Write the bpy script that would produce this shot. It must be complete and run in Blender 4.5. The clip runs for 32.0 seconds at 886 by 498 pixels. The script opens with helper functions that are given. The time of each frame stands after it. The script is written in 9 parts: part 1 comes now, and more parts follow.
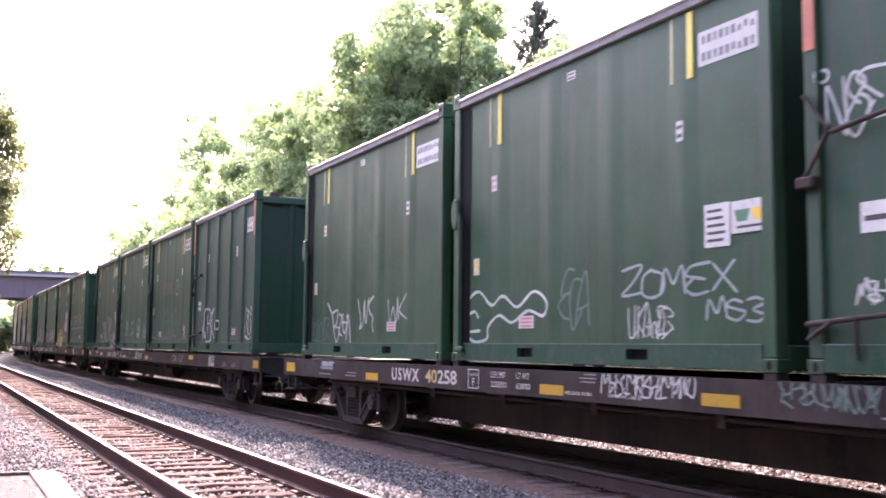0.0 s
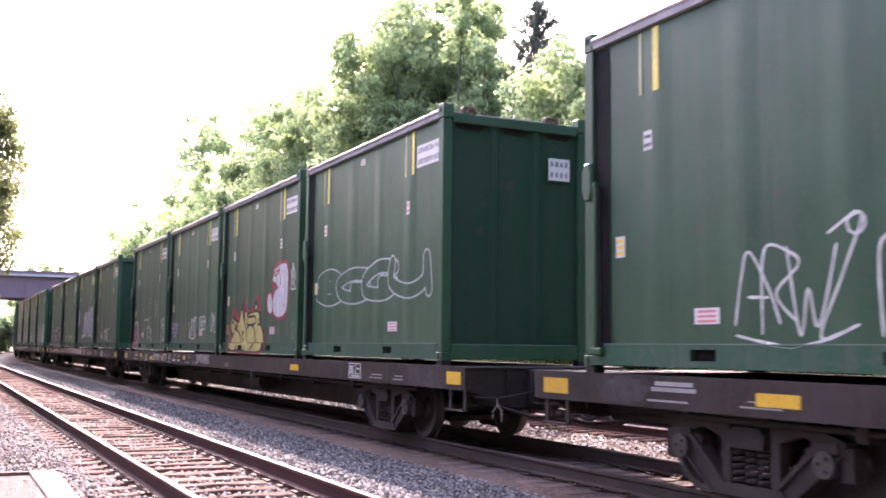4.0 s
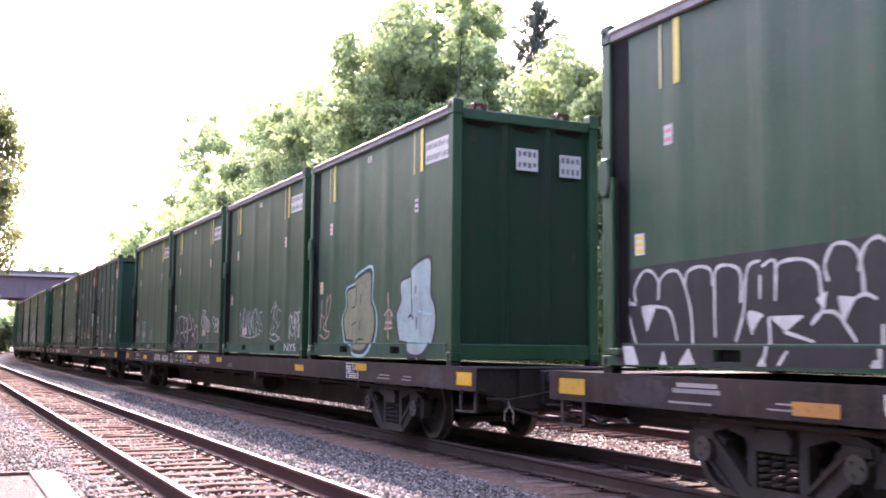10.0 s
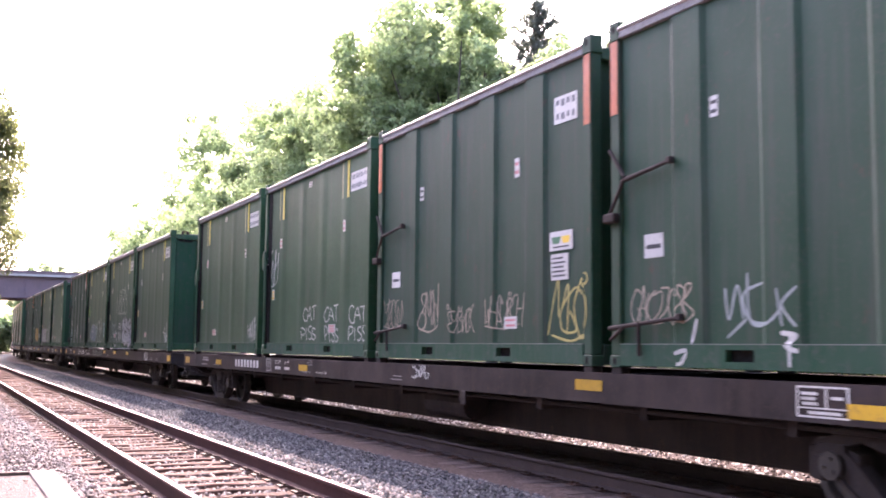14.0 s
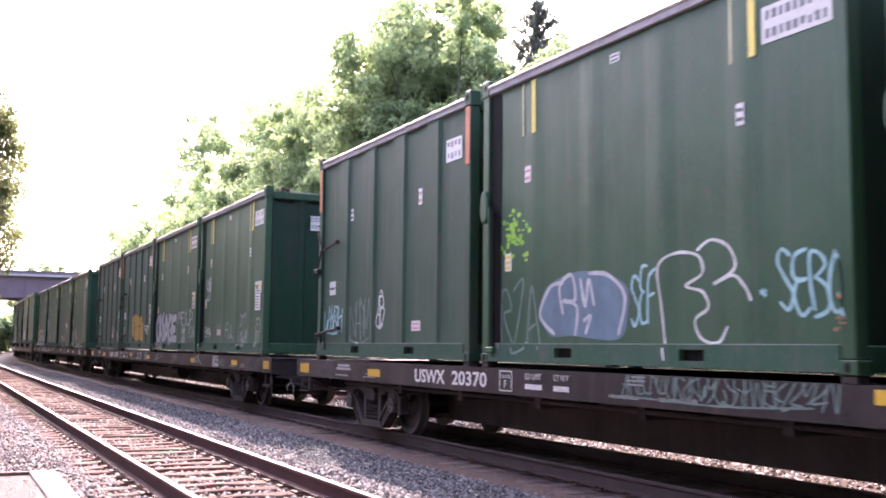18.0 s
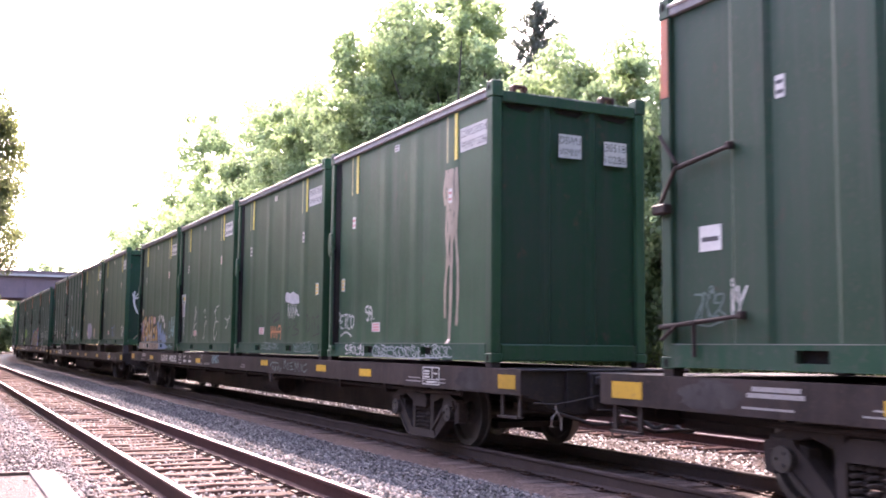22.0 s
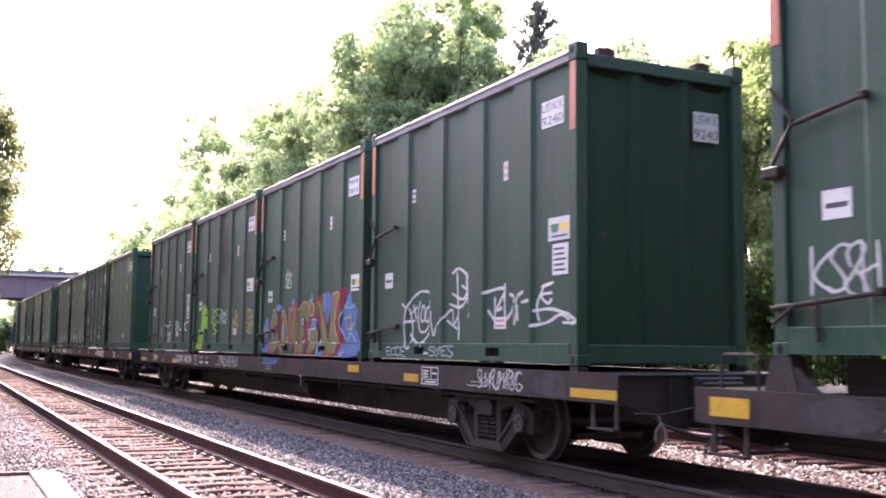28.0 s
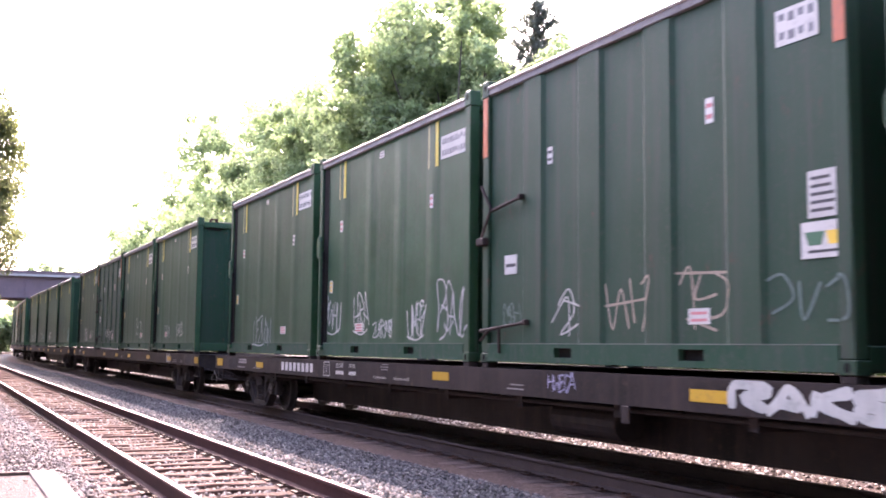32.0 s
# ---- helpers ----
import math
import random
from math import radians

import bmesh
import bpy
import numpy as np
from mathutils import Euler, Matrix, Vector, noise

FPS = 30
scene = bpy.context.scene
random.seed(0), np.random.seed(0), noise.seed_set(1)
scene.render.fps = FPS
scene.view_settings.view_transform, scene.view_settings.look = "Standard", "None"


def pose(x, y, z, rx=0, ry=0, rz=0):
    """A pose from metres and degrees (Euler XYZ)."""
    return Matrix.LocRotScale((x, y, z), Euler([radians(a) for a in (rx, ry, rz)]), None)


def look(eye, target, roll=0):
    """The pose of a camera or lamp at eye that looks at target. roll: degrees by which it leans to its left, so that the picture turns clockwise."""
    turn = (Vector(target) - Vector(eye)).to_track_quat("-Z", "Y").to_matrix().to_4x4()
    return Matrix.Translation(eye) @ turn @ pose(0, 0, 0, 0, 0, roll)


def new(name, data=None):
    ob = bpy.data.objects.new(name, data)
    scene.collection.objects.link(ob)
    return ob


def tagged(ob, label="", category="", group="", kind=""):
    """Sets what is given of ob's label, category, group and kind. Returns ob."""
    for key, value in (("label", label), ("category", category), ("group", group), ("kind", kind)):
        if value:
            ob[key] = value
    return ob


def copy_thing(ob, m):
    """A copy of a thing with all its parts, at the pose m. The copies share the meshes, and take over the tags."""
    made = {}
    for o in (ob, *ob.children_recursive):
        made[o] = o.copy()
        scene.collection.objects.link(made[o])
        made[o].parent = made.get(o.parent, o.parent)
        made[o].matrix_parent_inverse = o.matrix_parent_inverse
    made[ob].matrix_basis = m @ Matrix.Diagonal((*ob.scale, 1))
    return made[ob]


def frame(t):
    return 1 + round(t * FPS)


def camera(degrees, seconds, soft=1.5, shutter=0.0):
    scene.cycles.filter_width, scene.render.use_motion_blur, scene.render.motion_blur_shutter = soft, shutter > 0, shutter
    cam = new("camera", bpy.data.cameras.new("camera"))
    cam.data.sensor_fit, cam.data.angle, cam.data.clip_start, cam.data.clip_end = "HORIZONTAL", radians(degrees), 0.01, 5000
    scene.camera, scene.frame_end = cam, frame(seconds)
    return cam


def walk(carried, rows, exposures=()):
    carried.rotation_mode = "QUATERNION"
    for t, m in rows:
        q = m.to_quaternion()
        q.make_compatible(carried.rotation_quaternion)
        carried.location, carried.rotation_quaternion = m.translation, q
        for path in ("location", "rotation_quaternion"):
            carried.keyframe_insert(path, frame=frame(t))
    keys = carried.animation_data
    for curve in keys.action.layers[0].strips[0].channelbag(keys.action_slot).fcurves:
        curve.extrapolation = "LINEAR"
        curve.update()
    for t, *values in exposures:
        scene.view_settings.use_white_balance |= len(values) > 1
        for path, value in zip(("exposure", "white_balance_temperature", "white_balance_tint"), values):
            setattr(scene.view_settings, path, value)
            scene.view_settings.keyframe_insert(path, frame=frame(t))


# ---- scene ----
# ---- camera ----
cam = camera(46.5, 32.0, soft=1.8, shutter=0.15)
EYE = (0.0, 0.0, 1.368)
YAW, PITCH, ROLL = radians(26.193), radians(5.438), 0.597
AIM = (EYE[0] + math.sin(YAW) * math.cos(PITCH), EYE[1] + math.cos(YAW) * math.cos(PITCH), EYE[2] + math.sin(PITCH))
STAND = look(EYE, AIM, ROLL)
walk(cam, [(0.0, STAND), (32.0, STAND)], exposures=[(0.0, 3.32, 6450, 33), (32.0, 3.32, 6450, 33)])

# ---- light: a high sun ahead of the camera, behind the train ----
SUN_AZ, SUN_EL = radians(15.6), radians(38.0)   # azimuth from +Y towards +X
world = bpy.data.worlds.new("sky")
scene.world = world
world.use_nodes = True
wn = world.node_tree.nodes
sky = wn.new("ShaderNodeTexSky")
sky.sky_type = "NISHITA"
sky.sun_disc = False
sky.sun_elevation, sky.sun_rotation = SUN_EL, SUN_AZ
sky.air_density, sky.dust_density = 1.0, 4.0
wn["Background"].inputs["Strength"].default_value = 0.15
world.node_tree.links.new(sky.outputs["Color"], wn["Background"].inputs["Color"])
sun = new("sun", bpy.data.lights.new("sun", "SUN"))
sun.data.energy, sun.data.angle, sun.data.color = 2.0, radians(0.55), (1.0, 0.91, 0.79)
SUN_DIR = Vector((math.sin(SUN_AZ) * math.cos(SUN_EL), math.cos(SUN_AZ) * math.cos(SUN_EL), math.sin(SUN_EL)))
sun.matrix_world = look(SUN_DIR * 60, (0, 0, 0))


# ---- materials ----
def nodes_of(name):
    m = bpy.data.materials.new(name)
    m.use_nodes = True
    nt = m.node_tree
    return m, nt, nt.nodes["Principled BSDF"]


def add(nt, kind, **values):
    n = nt.nodes.new(kind)
    for k, v in values.items():
        n.inputs[k].default_value = v
    return n


def mix_colour(nt, fac, a, b, blend="MIX"):
    n = nt.nodes.new("ShaderNodeMix")
    n.data_type, n.blend_type = "RGBA", blend
    for socket, v in ((n.inputs[0], fac), (n.inputs[6], a), (n.inputs[7], b)):
        if isinstance(v, (int, float)):
            socket.default_value = v
        elif isinstance(v, tuple):
            socket.default_value = (*v, 1)
        else:
            nt.links.new(v, socket)
    return n.outputs[2]


def ramp(nt, value, lo, hi):
    n = add(nt, "ShaderNodeMapRange", **{"From Min": lo, "From Max": hi})
    nt.links.new(value, n.inputs["Value"])
    return n.outputs["Result"]


def coords(nt, shuffle=True, stretch=(1, 1, 1)):
    """Object coordinates in metres, shifted by each object's own random number."""
    tc = nt.nodes.new("ShaderNodeTexCoord")
    mp = nt.nodes.new("ShaderNodeMapping")
    mp.inputs["Scale"].default_value = stretch
    nt.links.new(tc.outputs["Object"], mp.inputs["Vector"])
    if not shuffle:
        return mp.outputs["Vector"]
    info = nt.nodes.new("ShaderNodeObjectInfo")
    sc = nt.nodes.new("ShaderNodeVectorMath")
    sc.operation = "MULTIPLY_ADD"
    sc.inputs[1].default_value = (37, 53, 71)
    nt.links.new(info.outputs["Random"], sc.inputs[0])
    nt.links.new(mp.outputs["Vector"], sc.inputs[2])
    return sc.outputs["Vector"]


def noise_at(nt, vec, scale, detail=4, rough=0.6):
    n = add(nt, "ShaderNodeTexNoise", Scale=scale, Detail=detail, Roughness=rough)
    nt.links.new(vec, n.inputs["Vector"])
    return n.outputs["Fac"]


def surface(name, a, b, dirt, rough=0.6, metal=0.0, coarse=0.8, fine=18.0, bump=0.15, streaks=0.0, vary=0.12, depth=0.01, gloss=0.5, dust=0.0, rust=0.0):
    """Paint, steel, wood or stone: two colours in large patches, fine grain, dirt and rain streaks."""
    m, nt, bsdf = nodes_of(name)
    vec = coords(nt)
    big = ramp(nt, noise_at(nt, vec, coarse, 5), 0.35, 0.65)
    col = mix_colour(nt, big, a, b)
    small = noise_at(nt, vec, fine, 6, 0.7)
    col = mix_colour(nt, ramp(nt, small, 0.52, 0.75), col, dirt)
    if streaks:
        down = noise_at(nt, coords(nt, True, (6, 6, 0.35)), 1.0, 5, 0.65)
        s = nt.nodes.new("ShaderNodeMath")
        s.operation = "MULTIPLY"
        s.inputs[1].default_value = streaks
        nt.links.new(ramp(nt, down, 0.5, 0.72), s.inputs[0])
        col = mix_colour(nt, s.outputs[0], col, dirt)
    if rust:
        spots = noise_at(nt, coords(nt, True, (1, 1, 0.6)), 4.5, 7, 0.72)
        k = nt.nodes.new("ShaderNodeMath")
        k.operation = "MULTIPLY"
        k.inputs[1].default_value = rust
        nt.links.new(ramp(nt, spots, 0.61, 0.68), k.inputs[0])
        col = mix_colour(nt, k.outputs[0], col, (0.075, 0.045, 0.032))
    info = nt.nodes.new("ShaderNodeObjectInfo")
    hsv = nt.nodes.new("ShaderNodeHueSaturation")
    v = add(nt, "ShaderNodeMapRange", **{"To Min": 1 - vary, "To Max": 1 + vary})
    nt.links.new(info.outputs["Random"], v.inputs["Value"])
    nt.links.new(v.outputs["Result"], hsv.inputs["Value"])
    nt.links.new(col, hsv.inputs["Color"])
    nt.links.new(hsv.outputs["Color"], bsdf.inputs["Base Color"])
    r = add(nt, "ShaderNodeMapRange", **{"To Min": max(0.05, rough - 0.15), "To Max": min(1, rough + 0.15)})
    nt.links.new(small, r.inputs["Value"])
    nt.links.new(r.outputs["Result"], bsdf.inputs["Roughness"])
    bsdf.inputs["Metallic"].default_value = metal
    bsdf.inputs["Specular IOR Level"].default_value = gloss
    if dust:
        bsdf.inputs["Sheen Weight"].default_value = dust
        bsdf.inputs["Sheen Roughness"].default_value = 0.45
        bsdf.inputs["Sheen Tint"].default_value = (0.62, 0.5, 0.54, 1)
    if bump:
        bp = add(nt, "ShaderNodeBump", Strength=bump, Distance=depth)
        nt.links.new(small, bp.inputs["Height"])
        nt.links.new(bp.outputs["Normal"], bsdf.inputs["Normal"])
    return m


GREEN_A = surface("dark_green_paint", (0.010, 0.050, 0.019), (0.023, 0.074, 0.034), (0.048, 0.07, 0.048), 0.5, coarse=0.9, bump=0.06, streaks=0.75, gloss=0.3, dust=0.04, rust=0.5)
GREEN_B = surface("weathered_green_paint", (0.010, 0.045, 0.021), (0.024, 0.060, 0.035), (0.052, 0.060, 0.046), 0.6, coarse=0.7, bump=0.07, streaks=0.8, gloss=0.28, dust=0.04, rust=0.7)
GREEN_DUSTY = surface("dust_covered_green_paint", (0.019, 0.066, 0.036), (0.036, 0.076, 0.050), (0.085, 0.088, 0.074), 0.7, coarse=1.2, fine=10, bump=0.08, streaks=0.5, gloss=0.14)
SOOTY = surface("sooty_green_paint", (0.009, 0.042, 0.019), (0.021, 0.042, 0.027), (0.032, 0.04, 0.03), 0.6, coarse=0.55, fine=12, bump=0.06, streaks=0.7, gloss=0.14, rust=0.6)
TOP_RAIL = surface("pale_grey_top_rail", (0.25, 0.23, 0.23), (0.18, 0.165, 0.168), (0.11, 0.085, 0.08), 0.55, coarse=2.0, bump=0.1, gloss=0.25, vary=0.2)
# paler than the rail: dust, plus the ledge's highlight put into the colour
LEDGE_PALE = surface("pale_dust_and_highlight", (0.24, 0.25, 0.22), (0.15, 0.17, 0.14), (0.10, 0.12, 0.10), 0.9, coarse=1.5, bump=0.1, gloss=0.1)
LEVER = surface("pale_worn_rod", (0.34, 0.29, 0.24), (0.2, 0.16, 0.14), (0.1, 0.08, 0.07), 0.6, coarse=4.0, bump=0.1)
GRIME = surface("pale_grey_grime", (0.066, 0.059, 0.058), (0.044, 0.038, 0.038), (0.034, 0.027, 0.026), 0.85, coarse=2.5, fine=9, bump=0.1, gloss=0.1)
# near-black colour stands in for shade on wagon ends, decks and underframe
SHADE_STEEL = surface("shade_black_steel", (0.018, 0.014, 0.014), (0.03, 0.022, 0.022), (0.055, 0.036, 0.03), 0.6, coarse=1.5, bump=0.15, gloss=0.25, rust=0.4)
# pale tones put the sun's glare into the roof and its lip
ROOF = surface("glare_pale_roof_sheet", (0.30, 0.27, 0.25), (0.20, 0.17, 0.15), (0.11, 0.06, 0.045), 0.5, coarse=1.5, bump=0.1)
LIP = surface("glint_pale_roof_lip", (0.5, 0.44, 0.42), (0.36, 0.31, 0.29), (0.2, 0.14, 0.12), 0.35, coarse=2.0, bump=0.1)
SILL = surface("grimy_black_steel", (0.013, 0.0095, 0.0098), (0.042, 0.030, 0.029), (0.056, 0.036, 0.030), 0.65, coarse=1.1, bump=0.15, streaks=0.7, gloss=0.2, rust=0.75)
RUSTY = surface("rusty_brown_steel", (0.085, 0.042, 0.03), (0.05, 0.03, 0.025), (0.12, 0.06, 0.035), 0.75, coarse=2.0, bump=0.2, gloss=0.2)
GEAR = surface("dusty_dark_iron", (0.024, 0.017, 0.0155), (0.041, 0.029, 0.026), (0.064, 0.045, 0.038), 0.75, coarse=2.0, bump=0.2, gloss=0.25)
WHEEL = surface("worn_wheel_steel", (0.07, 0.06, 0.057), (0.045, 0.038, 0.036), (0.10, 0.075, 0.06), 0.5, metal=0.4, coarse=3.0)
# near-black that also paints the shade in pockets, slots and channels
DARK = surface("dark_steel_and_recess_shade", (0.012, 0.012, 0.012), (0.02, 0.018, 0.017), (0.03, 0.026, 0.022), 0.85, bump=0, gloss=0.06)
RUBBER = surface("black_rubber", (0.015, 0.015, 0.016), (0.025, 0.024, 0.024), (0.05, 0.045, 0.04), 0.8)
ORANGE = surface("orange_tape", (0.5, 0.12, 0.04), (0.38, 0.1, 0.045), (0.2, 0.08, 0.05), 0.5, bump=0.03)
YELLOW = surface("yellow_tape", (0.66, 0.52, 0.07), (0.58, 0.46, 0.08), (0.4, 0.33, 0.1), 0.5, bump=0.03)
PALE_YELLOW = surface("worn_pale_yellow_tape", (0.44, 0.40, 0.17), (0.3, 0.3, 0.16), (0.15, 0.17, 0.1), 0.5, bump=0.03)
REFLECT = surface("yellow_reflector", (0.56, 0.325, 0.017), (0.46, 0.26, 0.018), (0.24, 0.14, 0.04), 0.45, bump=0.03, vary=0.2)
FADED_REFLECT = surface("sooty_orange_reflector", (0.42, 0.19, 0.04), (0.3, 0.14, 0.035), (0.14, 0.07, 0.04), 0.5, bump=0.03)
PAPER = surface("white_sticker", (0.58, 0.56, 0.52), (0.5, 0.48, 0.44), (0.36, 0.34, 0.32), 0.55, bump=0.03)
PINK = surface("red_print", (0.52, 0.19, 0.20), (0.46, 0.16, 0.17), (0.5, 0.2, 0.2), 0.6, bump=0)
INK = surface("black_print", (0.03, 0.03, 0.035), (0.05, 0.05, 0.05), (0.1, 0.1, 0.1), 0.6, bump=0)
FADED_INK = surface("faded_black_print", (0.10, 0.10, 0.11), (0.16, 0.16, 0.17), (0.3, 0.3, 0.3), 0.6, bump=0)
STENCIL = surface("white_stencil_paint", (0.62, 0.59, 0.54), (0.5, 0.47, 0.43), (0.3, 0.28, 0.26), 0.6, bump=0)
FADED_STENCIL = surface("worn_white_stencil_paint", (0.30, 0.28, 0.275), (0.2, 0.185, 0.18), (0.1, 0.085, 0.08), 0.6, fine=30, bump=0)
GOLD_STENCIL = surface("faded_gold_stencil", (0.45, 0.32, 0.14), (0.38, 0.27, 0.13), (0.2, 0.15, 0.1), 0.6, bump=0)
LOGO_A = surface("logo_green", (0.05, 0.16, 0.08), (0.06, 0.15, 0.08), (0.1, 0.18, 0.1), 0.6, bump=0)
LOGO_B = surface("logo_yellow", (0.75, 0.5, 0.05), (0.7, 0.46, 0.06), (0.6, 0.45, 0.2), 0.6, bump=0)
SPRAY = {}
for key, tone in {"W": (0.64, 0.63, 0.585), "G": (0.38, 0.42, 0.41), "F": (0.14, 0.20, 0.175), "N": (0.53, 0.52, 0.52), "C": (0.31, 0.54, 0.55),
                  "B": (0.34, 0.44, 0.42), "U": (0.11, 0.20, 0.42), "L": (0.35, 0.335, 0.47), "P": (0.50, 0.34, 0.55), "R": (0.26, 0.10, 0.09),
                  "X": (0.55, 0.10, 0.10), "M": (0.20, 0.03, 0.06), "O": (0.55, 0.22, 0.10), "Y": (0.52, 0.44, 0.15), "A": (0.46, 0.29, 0.07),
                  "E": (0.24, 0.25, 0.15), "V": (0.27, 0.55, 0.06), "K": (0.024, 0.023, 0.026), "T": (0.42, 0.34, 0.26), "D": (0.014, 0.0125, 0.0125), "H": (0.40, 0.41, 0.43), "I": (0.17, 0.19, 0.075), "J": (0.30, 0.035, 0.045), "Q": (0.62, 0.40, 0.34), "S": (0.12, 0.19, 0.24), "Z": (0.20, 0.31, 0.50)}.items():
    tone = tuple(c * 0.9 for c in tone)
    SPRAY[key] = surface("spray_paint_" + key.lower(), tone, tuple(c * 0.74 for c in tone), tuple(c * 0.5 + 0.02 for c in tone), 0.5, coarse=2.2, fine=9.0, bump=0.0, vary=0.06, streaks=0.55, gloss=0.3)


def ground_material(name, a, b, c, scale):
    """Crushed stone: cells of several tones with dark joints."""
    m, nt, bsdf = nodes_of(name)
    vec = coords(nt, False)
    vo = add(nt, "ShaderNodeTexVoronoi", Scale=scale)
    nt.links.new(vec, vo.inputs["Vector"])
    sep = nt.nodes.new("ShaderNodeSeparateColor")
    nt.links.new(vo.outputs["Color"], sep.inputs["Color"])
    col = mix_colour(nt, sep.outputs[0], a, b)
    col = mix_colour(nt, ramp(nt, noise_at(nt, vec, 0.35, 5), 0.4, 0.65), col, c)
    far = add(nt, "ShaderNodeMapRange", **{"From Min": 0.25, "From Max": 0.6, "To Min": 0.0, "To Max": 0.65})
    nt.links.new(vo.outputs["Distance"], far.inputs["Value"])
    col = mix_colour(nt, far.outputs["Result"], col, tuple(x * 0.3 for x in a))
    nt.links.new(col, bsdf.inputs["Base Color"])
    bsdf.inputs["Roughness"].default_value = 0.9
    bsdf.inputs["Specular IOR Level"].default_value = 0.06
    bp = add(nt, "ShaderNodeBump", Strength=0.9, Distance=0.02)
    bp.invert = True
    nt.links.new(vo.outputs["Distance"], bp.inputs["Height"])
    nt.links.new(bp.outputs["Normal"], bsdf.inputs["Normal"])
    return m


BALLAST = ground_material("grey_ballast", (0.125, 0.119, 0.12), (0.06, 0.057, 0.058), (0.09, 0.084, 0.083), 34)
SOIL = ground_material("dark_leaf_litter", (0.06, 0.06, 0.03), (0.035, 0.032, 0.022), (0.045, 0.06, 0.02), 9)
FOULED = ground_material("oily_brown_ballast", (0.12, 0.086, 0.077), (0.08, 0.057, 0.052), (0.10, 0.07, 0.062), 24)
EARTH = ground_material("pinkish_gravel", (0.19, 0.148, 0.136), (0.105, 0.081, 0.074), (0.15, 0.116, 0.105), 36)


def island_material(name, tones, rough=0.85, leaf=False):
    """Loose pieces, each with its own tone; leaves also let light through."""
    m, nt, bsdf = nodes_of(name)
    geo = nt.nodes.new("ShaderNodeNewGeometry")
    cr = nt.nodes.new("ShaderNodeValToRGB")
    cr.color_ramp.interpolation = "LINEAR"
    for i, tone in enumerate(tones):
        e = cr.color_ramp.elements[i] if i < 2 else cr.color_ramp.elements.new(1.0)
        e.position, e.color = i / (len(tones) - 1), (*tone, 1)
    nt.links.new(geo.outputs["Random Per Island"], cr.inputs["Fac"])
    col = cr.outputs["Color"]
    if leaf:
        patch = ramp(nt, noise_at(nt, coords(nt, False), 0.45, 3), 0.35, 0.7)
        col = mix_colour(nt, patch, col, tones[-1])
    nt.links.new(col, bsdf.inputs["Base Color"])
    bsdf.inputs["Roughness"].default_value = rough
    bsdf.inputs["Specular IOR Level"].default_value = 0.5 if leaf else 0.12
    if leaf:
        tr = nt.nodes.new("ShaderNodeBsdfTranslucent")
        warm = mix_colour(nt, 1.0, col, (2.0, 2.0, 1.8), "MULTIPLY")
        nt.links.new(warm, tr.inputs["Color"])
        mx = nt.nodes.new("ShaderNodeMixShader")
        mx.inputs["Fac"].default_value = 0.66
        nt.links.new(bsdf.outputs["BSDF"], mx.inputs[1])
        nt.links.new(tr.outputs["BSDF"], mx.inputs[2])
        nt.links.new(mx.outputs["Shader"], nt.nodes["Material Output"].inputs["Surface"])
    return m


STONE = island_material("grey_stones", [(0.048, 0.046, 0.047), (0.10, 0.096, 0.098), (0.21, 0.20, 0.2)])
STONE_TAN = island_material("tan_stones", [(0.065, 0.047, 0.044), (0.17, 0.133, 0.12), (0.38, 0.33, 0.3)])
STONE_RUSTY = island_material("rust_stained_stones", [(0.04, 0.027, 0.022), (0.13, 0.09, 0.072), (0.74, 0.66, 0.6)])
LEAF = island_material("broad_leaves", [(0.075, 0.108, 0.056), (0.125, 0.17, 0.088), (0.185, 0.235, 0.122)], 0.5, True)
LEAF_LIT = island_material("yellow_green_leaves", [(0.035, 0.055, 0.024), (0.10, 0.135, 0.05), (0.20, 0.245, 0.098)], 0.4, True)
# ivy tones darkened to carry the shade low on the bank
LEAF_DARK = island_material("shade_toned_ivy_leaves", [(0.02, 0.045, 0.015), (0.04, 0.075, 0.02), (0.075, 0.12, 0.03)], 0.3, True)
# darker copy of LEAF, its shade against the sun put into the tones
LEAF_SHADED = island_material("shaded_broad_leaves", [(0.03, 0.036, 0.026), (0.06, 0.066, 0.045), (0.11, 0.125, 0.05)], 0.6, True)
NEEDLE = island_material("conifer_needles", [(0.045, 0.055, 0.05), (0.065, 0.075, 0.068), (0.085, 0.095, 0.08)], 0.6, True)
BARK = surface("grey_brown_bark", (0.10, 0.08, 0.065), (0.06, 0.048, 0.04), (0.13, 0.12, 0.10), 0.9, coarse=3, fine=14, bump=0.6, depth=0.03)
TIE_WOOD = surface("weathered_tie_wood", (0.115, 0.063, 0.049), (0.082, 0.047, 0.038), (0.17, 0.112, 0.094), 0.9, coarse=2.5, fine=22, bump=0.5, vary=0.3, gloss=0.05)
TIE_DULL = surface("dull_brown_tie_wood", (0.10, 0.072, 0.064), (0.07, 0.05, 0.045), (0.13, 0.095, 0.085), 0.9, coarse=2.5, fine=22, bump=0.5, vary=0.3, gloss=0.2)
TIMBER_PALE = surface("pale_painted_timber", (0.36, 0.31, 0.295), (0.28, 0.24, 0.225), (0.2, 0.16, 0.145), 0.8, coarse=2, fine=16, bump=0.3, gloss=0.1)
TIMBER_DARK = surface("brown_edge_board", (0.12, 0.075, 0.055), (0.09, 0.055, 0.042), (0.18, 0.12, 0.09), 0.85, coarse=2, bump=0.4)
BRIDGE_STEEL = surface("dull_purple_brown_girder", (0.10, 0.065, 0.075), (0.075, 0.05, 0.058), (0.125, 0.08, 0.08), 0.7, coarse=0.3, fine=3, bump=0.1, streaks=0.4)
